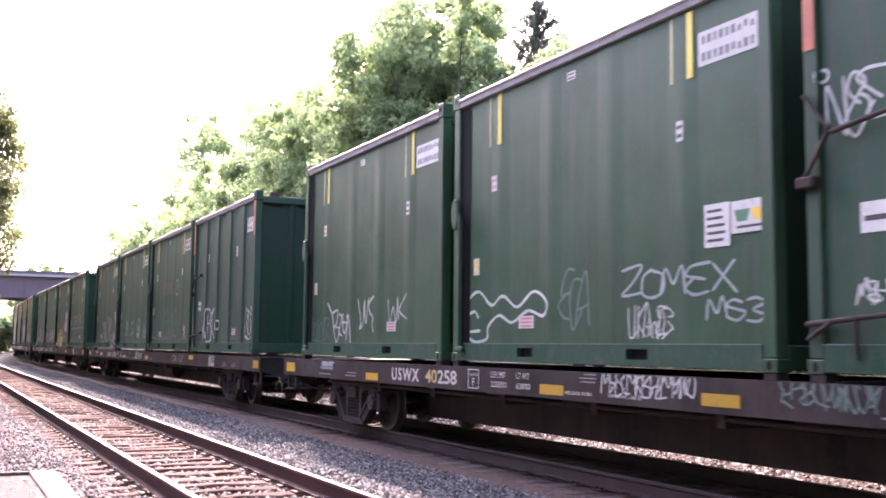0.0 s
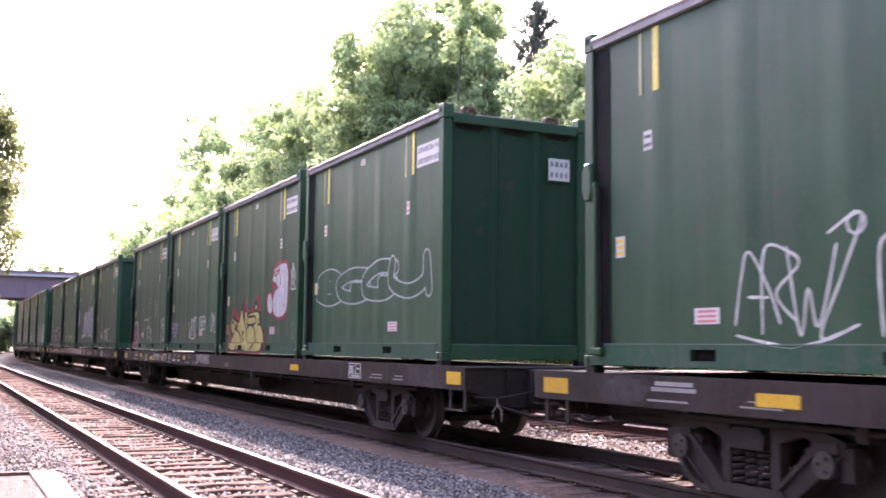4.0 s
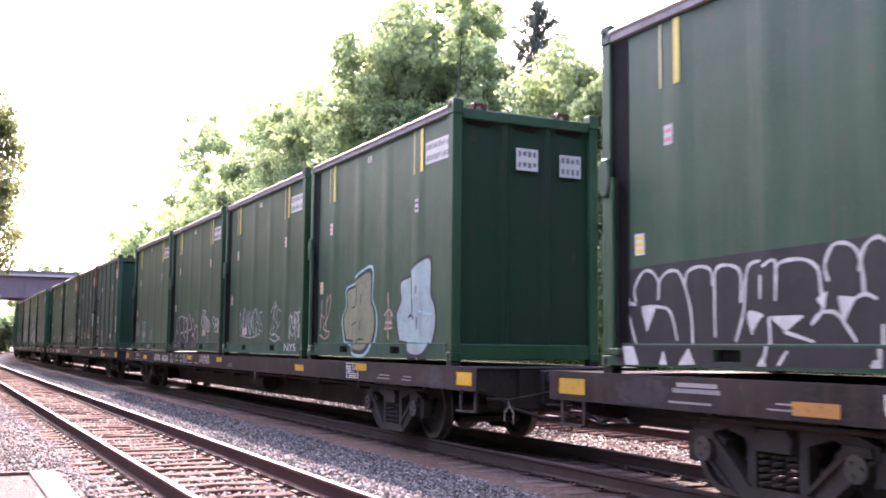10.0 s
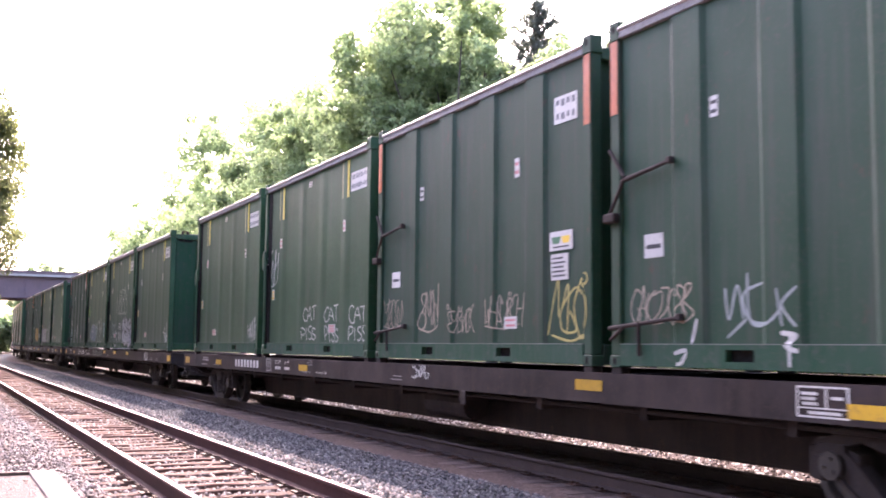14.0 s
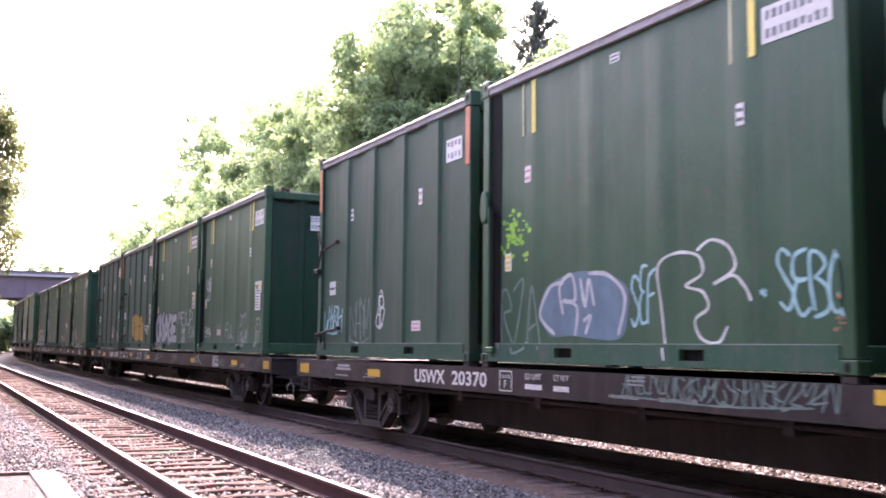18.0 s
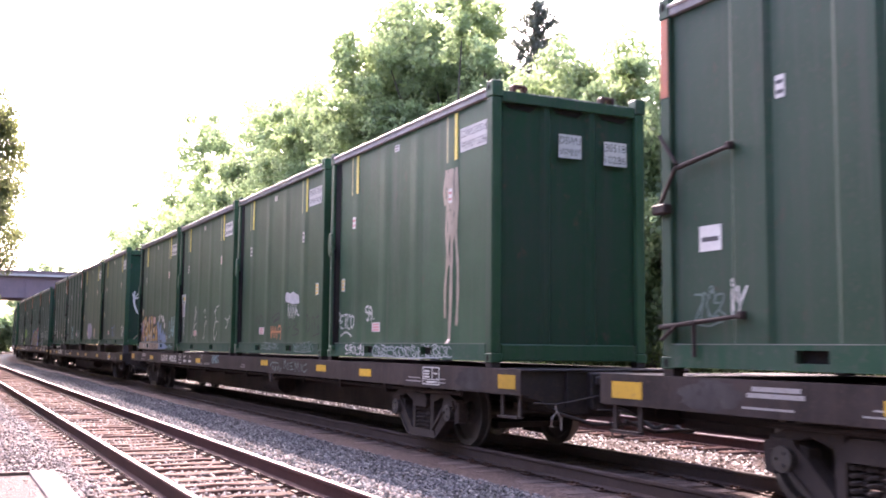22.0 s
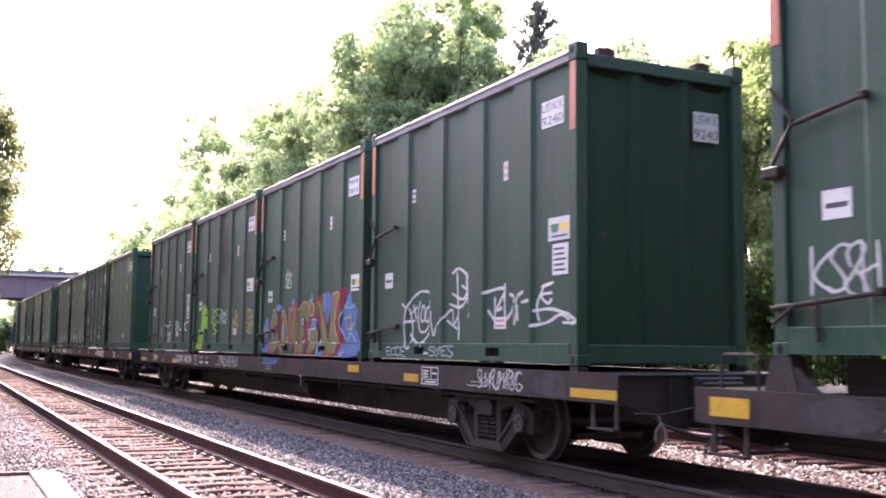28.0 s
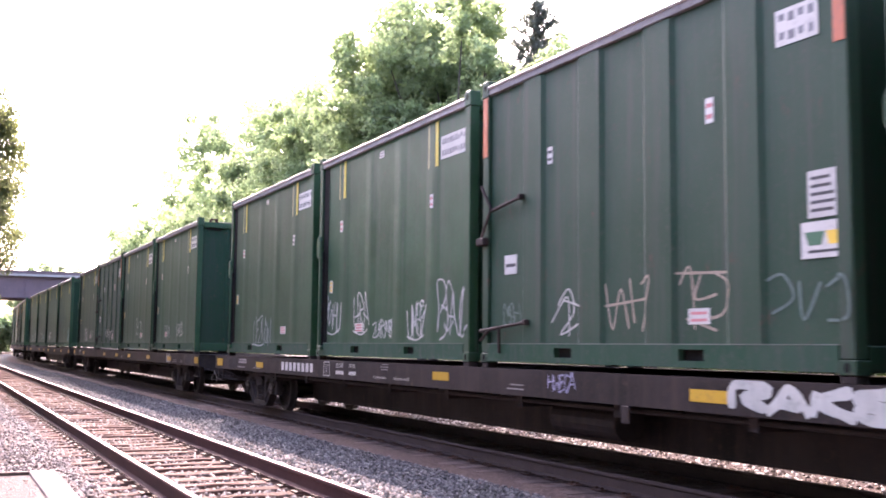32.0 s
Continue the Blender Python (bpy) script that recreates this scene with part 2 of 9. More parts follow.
CONCRETE = surface("stained_concrete", (0.34, 0.32, 0.30), (0.26, 0.245, 0.23), (0.18, 0.165, 0.15), 0.85, coarse=0.5, fine=8, bump=0.3, streaks=0.5)


def rail_material(name, worn):
    """Rust-brown rail whose head is worn bright down to a given depth."""
    m = surface(name, (0.06, 0.028, 0.028), (0.045, 0.022, 0.023), (0.08, 0.042, 0.038), 0.8, coarse=2, bump=0.15, gloss=0.12)
    nt = m.node_tree
    bsdf = nt.nodes["Principled BSDF"]
    out = nt.nodes["Material Output"]
    tc = nt.nodes.new("ShaderNodeTexCoord")
    sep = nt.nodes.new("ShaderNodeSeparateXYZ")
    nt.links.new(tc.outputs["Object"], sep.inputs[0])
    top = ramp(nt, sep.outputs["Z"], -worn, -worn * 0.4)
    shiny = add(nt, "ShaderNodeBsdfPrincipled", Metallic=1.0, Roughness=0.48)
    shiny.inputs["Base Color"].default_value = (0.25, 0.195, 0.2, 1)
    mx = nt.nodes.new("ShaderNodeMixShader")
    nt.links.new(top, mx.inputs["Fac"])
    nt.links.new(bsdf.outputs["BSDF"], mx.inputs[1])
    nt.links.new(shiny.outputs["BSDF"], mx.inputs[2])
    nt.links.new(mx.outputs["Shader"], out.inputs["Surface"])
    return m


RAIL = rail_material("railway_rail_steel", 0.003)
RAIL_WORN = rail_material("worn_railway_rail_steel", 0.02)
# no shining head: the train's shade is put into this rail's colour
RAIL_SHADED = surface("shade_dulled_rail_steel", (0.075, 0.05, 0.045), (0.055, 0.037, 0.034), (0.10, 0.066, 0.057), 0.75, coarse=2, bump=0.15, gloss=0.15)


# ---- mesh helpers ----
def mesh_of(name, bm, mat):
    me = bpy.data.meshes.new(name)
    bm.to_mesh(me)
    bm.free()
    me.materials.append(mat)
    return me


def part(name, bm, mat, parent, label=""):
    """Links a bmesh, or a mesh that is shared, as one object under a thing or a part."""
    me = bm if isinstance(bm, bpy.types.Mesh) else mesh_of(name, bm, mat)
    ob = new(name, me)
    ob.parent = parent
    return tagged(ob, label) if label else ob


def thing(name, label, category, group="", kind=""):
    ob = new(name)
    ob.empty_display_size = 0.2
    return tagged(ob, label, category, group, kind)


def box(bm, x0, x1, y0, y1, z0, z1, bevel=0.0):
    ret = bmesh.ops.create_cube(bm, size=1.0, matrix=Matrix.Translation(((x0 + x1) / 2, (y0 + y1) / 2, (z0 + z1) / 2)) @ Matrix.Diagonal((x1 - x0, y1 - y0, z1 - z0, 1)))
    if bevel:
        edges = list({e for v in ret["verts"] for e in v.link_edges})
        bmesh.ops.bevel(bm, geom=edges, offset=bevel, segments=1, affect="EDGES")
    return bm


def boxed(*dims, bevel=0.0):
    return box(bmesh.new(), *dims, bevel=bevel)


def cyl(bm, r0, r1, a, b, seg=20):
    """A tapered cylinder from point a to point b."""
    a, b = Vector(a), Vector(b)
    m = Matrix.Translation((a + b) / 2) @ (b - a).to_track_quat("Z", "Y").to_matrix().to_4x4()
    bmesh.ops.create_cone(bm, cap_ends=True, segments=seg, radius1=r0, radius2=r1, depth=(b - a).length, matrix=m)
    return bm


def tube(bm, pts, r, seg=7):
    """One round skin swept along a line of points."""
    pts = [Vector(p) for p in pts]
    rings = []
    for k, p in enumerate(pts):
        d = (pts[min(k + 1, len(pts) - 1)] - pts[max(k - 1, 0)]).normalized()
        u = d.cross(Vector((0.31, 0.17, 0.93))).normalized()
        w = d.cross(u)
        rings.append([bm.verts.new(p + (u * math.cos(a) + w * math.sin(a)) * r) for a in (i * math.tau / seg for i in range(seg))])
    for a, b in zip(rings, rings[1:]):
        for i in range(seg):
            bm.faces.new((a[i], a[(i + 1) % seg], b[(i + 1) % seg], b[i]))
    bm.faces.new(rings[0][::-1])
    bm.faces.new(rings[-1])
    return bm


def prism(bm, pts, axis, lo, hi):
    """A closed outline of 2D points, extruded along x, y or z from lo to hi."""
    def at(p, h):
        return {"x": (h, p[0], p[1]), "y": (p[0], h, p[1]), "z": (p[0], p[1], h)}[axis]
    low = [bm.verts.new(at(p, lo)) for p in pts]
    high = [bm.verts.new(at(p, hi)) for p in pts]
    n = len(pts)
    faces = [bm.faces.new(low[::-1]), bm.faces.new(high)]
    faces += [bm.faces.new((low[i], low[(i + 1) % n], high[(i + 1) % n], high[i])) for i in range(n)]
    bmesh.ops.recalc_face_normals(bm, faces=faces)
    return bm


def raw_mesh(name, verts, faces, mat, smooth=False):
    me = bpy.data.meshes.new(name)
    me.from_pydata(verts, [], faces)
    me.materials.append(mat)
    if smooth:
        me.polygons.foreach_set("use_smooth", [True] * len(me.polygons))
    me.update()
    return me


def quads_mesh(name, verts, mat):
    """Numpy array (n, 4, 3): n loose quads."""
    n = len(verts)
    me = bpy.data.meshes.new(name)
    me.vertices.add(n * 4)
    me.vertices.foreach_set("co", verts.reshape(-1).astype(np.float32))
    me.loops.add(n * 4)
    me.loops.foreach_set("vertex_index", np.arange(n * 4, dtype=np.int32))
    me.polygons.add(n)
    me.polygons.foreach_set("loop_start", np.arange(0, n * 4, 4, dtype=np.int32))
    me.polygons.foreach_set("loop_total", np.full(n, 4, dtype=np.int32))
    me.materials.append(mat)
    me.update(calc_edges=True)
    me.validate()
    return me


def text_bm(body, height, width=None, bold=0.0, gap=1.0):
    """Letters as a flat mesh: the first letter starts at the origin; x runs along the line, y up."""
    cu = bpy.data.curves.new("letters", "FONT")
    cu.body, cu.size, cu.resolution_u, cu.offset, cu.space_character = body, 1.0, 3, bold, gap
    ob = bpy.data.objects.new("letters", cu)
    me = bpy.data.meshes.new_from_object(ob)
    bm = bmesh.new()
    bm.from_mesh(me)
    bpy.data.objects.remove(ob)
    bpy.data.curves.remove(cu)
    bpy.data.meshes.remove(me)
    xs = [v.co.x for v in bm.verts]
    ys = [v.co.y for v in bm.verts]
    sy = height / (max(ys) - min(ys))
    sx = width / (max(xs) - min(xs)) if width else sy
    x0, y0 = min(xs), min(ys)
    for v in bm.verts:
        v.co = Vector(((v.co.x - x0) * sx, (v.co.y - y0) * sy, 0))
    return bm


def onto_side(bm, x, y_left, z):
    """Lays flat letters on a side that faces -x, as one reads them from there."""
    for v in bm.verts:
        v.co = Vector((x, y_left - v.co.x, z + v.co.y))
    return bm


# ---- the line: straight, then a bend to the right in the distance ----
TRAIN_X, NEAR_X, FAR_X = 7.585, 2.955, 12.215
BEND_AT, BEND_R = 86.0, 430.0


def on_line(s, offset):
    """Place and heading (radians to the right) at s metres along a track at x = offset."""
    if s <= BEND_AT:
        return Vector((offset, s, 0)), 0.0
    a = (s - BEND_AT) / BEND_R
    cx = TRAIN_X + BEND_R
    r = cx - offset
    return Vector((cx - r * math.cos(a), BEND_AT + r * math.sin(a), 0)), a


SPEED = (305.475, 8.908, -7.244, 2.790)


def travelled(t):
    """Metres that the train has run by t seconds."""
    return sum(c * (t / 32.0) ** (k + 1) for k, c in enumerate(SPEED))


FRONTS = [-6.24, 22.47, 51.27, 79.97, 108.79, 137.73, 166.56, 195.33, 224.02, 252.23, 280.46, 309.26]
while len(FRONTS) < 17:
    FRONTS.append(FRONTS[-1] + 28.8)
BOX_L, BOX_W, BOX_H, BOX_GAP = 6.06, 2.44, 3.56, 0.3436
LOAD_L = 4 * BOX_L + 3 * BOX_GAP
BOX_Z = 1.18
HIGH_CAR = 9       # its containers stand on taller saddles
TRUCKS = (2.35, LOAD_L - 2.35)


def car_pose(i, t):
    """Pose of car i: origin at the front end of its load, on the rail's top; +y runs back along the car."""
    s = FRONTS[i] - travelled(t)
    a, _ = on_line(s + TRUCKS[0], TRAIN_X)
    b, _ = on_line(s + TRUCKS[1], TRAIN_X)
    back = (b - a).normalized()
    turn = math.atan2(back.x, back.y)
    origin = a - back * TRUCKS[0]
    return Matrix.Translation(origin) @ Matrix.Rotation(-turn, 4, "Z")


# ---- ground ----
def ribbon(name, xs, zs, s0, s1, step, mat, parent=None, wobble=0.0, seed=0):
    """A strip whose cross-section runs over xs and zs, laid along the line."""
    rnd = random.Random(seed)
    verts, faces = [], []
    n = int((s1 - s0) / step) + 1
    for k in range(n + 1):
        s = s0 + (s1 - s0) * k / n
        for x, z in zip(xs, zs):
            p, _ = on_line(s, x)
            verts.append((p.x, p.y, z + rnd.uniform(-wobble, wobble)))
    w = len(xs)
    for k in range(n):
        for i in range(w - 1):
            faces.append((k * w + i, k * w + i + 1, (k + 1) * w + i + 1, (k + 1) * w + i))
    me = raw_mesh(name, verts, faces, mat, True)
    ob = new(name, me)
    ob.parent = parent
    return ob


ground = new("ground", raw_mesh("ground", [(-900, -300, -0.52), (900, -300, -0.52), (900, 1500, -0.52), (-900, 1500, -0.52)], [(0, 1, 2, 3)], EARTH))
tagged(ground, "pinkish gravel and earth beside the railway", "ground", kind="structure")
yard = ribbon("gravel_shoulder", [-14, -6, -1, 0.6, 1.5], [-0.50, -0.32, -0.22, -0.2, -0.19], -12, 190, 0.8, EARTH, None, 0.015, 3)
tagged(yard, "sunlit pinkish gravel shoulder beside the track", "gravel", kind="structure")
bed = ribbon("ballast_bed", [1.5, 2.2, 2.9, 3.7, 4.4, 5.0, 5.6, 6.35, 7.0, 7.6, 8.3, 8.9, 9.8, 10.6, 11.4, 12.2, 13.0, 13.7, 14.6, 15.6],
             [-0.2, -0.245, -0.245, -0.245, -0.2, -0.23, -0.24, -0.235, -0.26, -0.26, -0.26, -0.235, -0.22, -0.22, -0.235, -0.235, -0.235, -0.22, -0.35, -0.55], -12, 260, 0.5, BALLAST, None, 0.012, 5)
tagged(bed, "grey crushed-stone ballast under two tracks", "ballast", kind="structure")


dirty = ribbon("oily_ballast", [5.75, 6.2, 7.1, 7.6, 8.1, 8.6, 8.95], [-0.26, -0.205, -0.215, -0.215, -0.215, -0.215, -0.24], -12, 250, 0.5, FOULED, None, 0.01, 9)
tagged(dirty, "dark brown oily ballast under the train", "ballast", kind="structure")
stained = ribbon("stained_ballast", [9.2, 9.8, 11.4, 12.2, 13.0, 14.2], [-0.25, -0.205, -0.215, -0.215, -0.215, -0.26], -12, 120, 0.5, FOULED, None, 0.008, 12)
tagged(stained, "rust-stained ballast under the far track", "ballast", kind="structure")
bank = ribbon("wooded_bank", [14.6, 15.4, 17, 22, 60, 300], [-0.36, -0.1, 0.2, 0.9, 3.0, 8.0], -40, 300, 2.0, SOIL, None, 0.05, 8)
tagged(bank, "dark leaf litter and ivy on the far bank", "bank", kind="structure")


def stones(name, x0, x1, s0, s1, count, size, mat, label, seed, skip=()):
    """Loose crushed stones: squashed, turned octahedra."""
    rg = np.random.default_rng(seed)
    base = np.array([(1, 0, 0), (0, 1, 0), (-1, 0, 0), (0, -1, 0), (0, 0, 1), (0, 0, -1)], float)
    tri = np.array([(0, 1, 4), (1, 2, 4), (2, 3, 4), (3, 0, 4), (1, 0, 5), (2, 1, 5), (3, 2, 5), (0, 3, 5)])
    near = rg.random(count) ** 1.7
    y = s0 + (s1 - s0) * near
    x = rg.uniform(x0, x1, count)
    keep = np.ones(count, bool)
    for lo, hi in skip:
        keep &= ~((x > lo) & (x < hi))
    x, y = x[keep], y[keep]
    n = len(x)
    r = size * rg.uniform(0.55, 1.25, n)
    v = base[None] * (1 + rg.uniform(-0.35, 0.35, (n, 6, 1))) * r[:, None, None] * np.array([1, 1, 0.75])
    a = rg.uniform(0, 6.28, n)
    b = rg.uniform(-0.8, 0.8, n)
    ca, sa, cb, sb = np.cos(a), np.sin(a), np.cos(b), np.sin(b)
    vx, vy, vz = v[..., 0].copy(), v[..., 1].copy(), v[..., 2].copy()
    vy, vz = vy * cb[:, None] - vz * sb[:, None], vy * sb[:, None] + vz * cb[:, None]
    vx, vy = vx * ca[:, None] - vy * sa[:, None], vx * sa[:, None] + vy * ca[:, None]
    base_z = np.interp(x, [-6, -1, 1.4, 1.9, 4.0, 4.5, 5.0, 5.6, 6.3, 9.8, 10.6, 11.6], [-0.32, -0.22, -0.195, -0.236, -0.236, -0.195, -0.23, -0.24, -0.235, -0.22, -0.22, -0.225])
    v = np.stack([vx + x[:, None], vy + y[:, None], vz + (base_z + rg.uniform(-0.012, 0.02, n))[:, None]], -1)
    faces = (tri[None] + (np.arange(n) * 6)[:, None, None]).reshape(-1, 3)
    me = bpy.data.meshes.new(name)
    me.vertices.add(n * 6)
    me.vertices.foreach_set("co", v.reshape(-1).astype(np.float32))
    me.loops.add(len(faces) * 3)
    me.loops.foreach_set("vertex_index", faces.reshape(-1).astype(np.int32))
    me.polygons.add(len(faces))
    me.polygons.foreach_set("loop_start", np.arange(0, len(faces) * 3, 3, dtype=np.int32))
    me.polygons.foreach_set("loop_total", np.full(len(faces), 3, dtype=np.int32))
    me.materials.append(mat)
    me.update(calc_edges=True)
    return tagged(new(name, me), label, "stones", kind="stuff")


stones("ballast_stones", 4.2, 6.0, 7, 85, 62000, 0.026, STONE, "loose grey crushed stones between the tracks", 11)
stones("ballast_stones", 8.7, 14.2, 6, 60, 34000, 0.036, STONE_RUSTY, "rust-stained stones on the far side of the train", 12)
stones("shoulder_stones", -1.0, 1.75, 9, 45, 20000, 0.03, STONE_TAN, "loose pinkish stones on the sunlit shoulder", 13)
stones("crib_stones", 1.6, 4.75, 9, 46, 21000, 0.034, STONE_TAN, "tan stones filling the cribs between the ties", 14, ((2.12, 2.31), (3.61, 3.79)))


# ---- two tracks ----
def rail_outline():
    """Cross-section of a rail, head at z = 0."""
    half = [(0.015, 0.0), (0.030, -0.004), (0.036, -0.014), (0.036, -0.038), (0.012, -0.055), (0.010, -0.155), (0.075, -0.172), (0.075, -0.184)]
    return half + [(-x, z) for x, z in half[::-1]]


def rail_mesh(offset, s0, s1, mat):
    out = rail_outline()
    verts, faces = [], []
    stations = [s0 + (BEND_AT - s0) * k / 12 for k in range(13)]
    stations += [BEND_AT + 4 * k for k in range(1, int((s1 - BEND_AT) / 4) + 1)]
    n = len(out)
    for s in stations:
        p, a = on_line(s, offset)
        for x, z in out:
            verts.append((p.x + x * math.cos(a), p.y - x * math.sin(a), z))
    for k in range(len(stations) - 1):
        for i in range(n):
            j = (i + 1) % n
            faces.append((k * n + i, (k + 1) * n + i, (k + 1) * n + j, k * n + j))
    return raw_mesh("rail", verts, faces, mat)


def tie_mesh(seed, wood):
    rnd = random.Random(seed)
    bm = boxed(-1.3, 1.3, -0.115, 0.115, -0.37, -0.196)
    bmesh.ops.subdivide_edges(bm, edges=[e for e in bm.edges if abs(e.verts[0].co.x - e.verts[1].co.x) > 1], cuts=5)
    for v in bm.verts:
        v.co += Vector((rnd.uniform(-0.03, 0.03), rnd.uniform(-0.012, 0.012), rnd.uniform(-0.012, 0.008)))
    bmesh.ops.bevel(bm, geom=[e for e in bm.edges if e.calc_face_angle(0) > 1], offset=0.012, segments=1, affect="EDGES")
    return mesh_of("tie", bm, wood)


def plate_mesh():
    bm = boxed(-0.17, 0.17, -0.09, 0.09, -0.198, -0.182, bevel=0.004)
    for x, y in ((-0.11, 0.05), (0.11, -0.05), (-0.11, -0.05), (0.11, 0.05)):
        box(bm, x - 0.012, x + 0.012, y - 0.012, y + 0.012, -0.185, -0.165)
        box(bm, x - 0.018, x + 0.018, y - 0.016, y + 0.016, -0.17, -0.158)
    return mesh_of("tie_plate", bm, RUSTY)


TIES = [tie_mesh(s, TIE_WOOD) for s in range(5)]
DARK_TIES = [tie_mesh(s, TIE_DULL) for s in range(3)]
PLATE = plate_mesh()


def track(name, offset, s0, s1, label, seed, ties, lift=0.0):
    tr = thing(name, label, "railway track", kind="structure")
    for side in (-0.7525, 0.7525):
        part("rail", rail_mesh(offset + side, -12, 258, RAIL_SHADED if ties is DARK_TIES else (RAIL_WORN if lift else RAIL)), None, tr)
    rnd = random.Random(seed)
    s = s0
    while s < s1:
        p, a = on_line(s, offset)
        t = part("tie", rnd.choice(ties), None, tr)
        t.matrix_basis = Matrix.Translation((p.x + rnd.uniform(-0.05, 0.05), p.y, lift + rnd.uniform(-0.012, 0.004))) @ Matrix.Rotation(-a + rnd.uniform(-0.02, 0.02), 4, "Z")
        if s < 34:
            for side in (-0.7525, 0.7525):
                pl = part("tie_plate", PLATE, RUSTY, tr)
                pl.matrix_basis = Matrix.Translation((p.x + side, p.y, 0))
        s += rnd.uniform(0.49, 0.55)
    return tr


track("track_near", NEAR_X, -11, 122, "empty track with rusty rails and weathered wooden ties", 1, TIES)
track("track_train", TRAIN_X, -6, 60, "track in the shade under the freight train", 2, DARK_TIES)
track("track_far", FAR_X, 4, 50, "empty rusty track beyond the freight train", 3, TIES, 0.03)

edge = thing("walkway_edge", "pale painted timber edging of a low gravel walkway", "edging")
part("edge_beam", boxed(1.10, 1.38, 6.0, 13.2, -0.34, -0.13, bevel=0.015), TIMBER_PALE, edge)
part("end_board", boxed(0.1, 1.095, 13.12, 13.22, -0.34, -0.13, bevel=0.01), TIMBER_DARK, edge, "dark brown end board")
part("gravel_fill", boxed(-2.5, 1.095, 6.0, 13.115, -0.4, -0.17), EARTH, edge)


# ---- road bridge over the line ----
def bridge():
    b = thing("overpass_bridge", "dull brown steel girder road bridge across the railway", "bridge")
    y, z0, z1 = 148.0, 7.3, 10.2
    bm = bmesh.new()
    box(bm, -60, 70, y, y + 0.12, z0 + 0.08, z1 - 0.08)
    part("girder_web", bm, BRIDGE_STEEL, b)
    part("bottom_flange", boxed(-60, 70, y - 0.3, y + 0.4, z0, z0 + 0.08), BRIDGE_STEEL, b)
    part("top_flange", boxed(-60, 70, y - 0.3, y + 0.4, z1 - 0.08, z1), BRIDGE_STEEL, b)
    stiff = mesh_of("stiffener", boxed(-0.05, 0.05, y - 0.22, y, z0 + 0.08, z1 - 0.08), BRIDGE_STEEL)
    for k in range(30):
        part("stiffener", stiff, BRIDGE_STEEL, b).location.x = -58 + 4.3 * k
    part("far_girder", boxed(-60, 70, y + 10, y + 10.3, z0, z1), BRIDGE_STEEL, b)
    part("deck", boxed(-60, 70, y - 0.8, y + 11, z1, z1 + 0.3), CONCRETE, b, "weathered concrete deck")
    part("parapet", boxed(-60, 70, y - 0.8, y - 0.55, z1 + 0.3, z1 + 0.75), BRIDGE_STEEL, b)
    post = mesh_of("rail_post", boxed(-0.05, 0.05, y - 0.72, y - 0.62, z1 + 0.75, z1 + 1.2), BRIDGE_STEEL)
    for k in range(32):
        part("rail_post", post, BRIDGE_STEEL, b).location.x = -59 + 4 * k
    part("hand_rail", boxed(-60, 70, y - 0.72, y - 0.62, z1 + 1.2, z1 + 1.28), BRIDGE_STEEL, b)
    part("pier", boxed(-4.6, -3.2, y - 0.6, y + 10.8, -0.6, z0, bevel=0.05), CONCRETE, b, "stained concrete pier")
    part("abutment", boxed(22, 30, y - 1, y + 11.2, -0.6, z0, bevel=0.05), CONCRETE, b, "stained concrete abutment")
    return b


bridge()


# ---- trees and shrubs ----
def leaf_quads(rg, centres, radii, per, size, squash=0.8):
    """Leaves scattered in clumps: per leaves round each centre, thicker towards the outside."""
    n = len(centres)
    d = rg.normal(size=(n, per, 3))
    d /= np.linalg.norm(d, axis=2, keepdims=True)
    r = radii[:, None, None] * rg.random((n, per, 1)) ** 0.45
    p = (centres[:, None, :] + d * r * np.array([1, 1, squash])).reshape(-1, 3)
    m = len(p)
    u = rg.normal(size=(m, 3))
    u[:, 2] -= 0.35
    u /= np.linalg.norm(u, axis=1, keepdims=True)
    w = np.cross(u, rg.normal(size=(m, 3)))
    w /= np.linalg.norm(w, axis=1, keepdims=True)
    ln = size * rg.uniform(0.6, 1.3, (m, 1))
    return np.stack([p, p + u * ln * 0.5 + w * ln * 0.3, p + u * ln, p + u * ln * 0.5 - w * ln * 0.3], 1)


def limb(bm, a, b, r0, r1, rnd, bends=3):
    a, b = Vector(a), Vector(b)
    prev, pr = a, r0
    for k in range(1, bends + 1):
        f = k / bends
        q = a.lerp(b, f) + Vector((rnd.uniform(-1, 1), rnd.uniform(-1, 1), rnd.uniform(-0.5, 0.5))) * (b - a).length * 0.05 * (k < bends)
        r = r0 + (r1 - r0) * f
        cyl(bm, pr, r, prev, q, 8)
        prev, pr = q, r


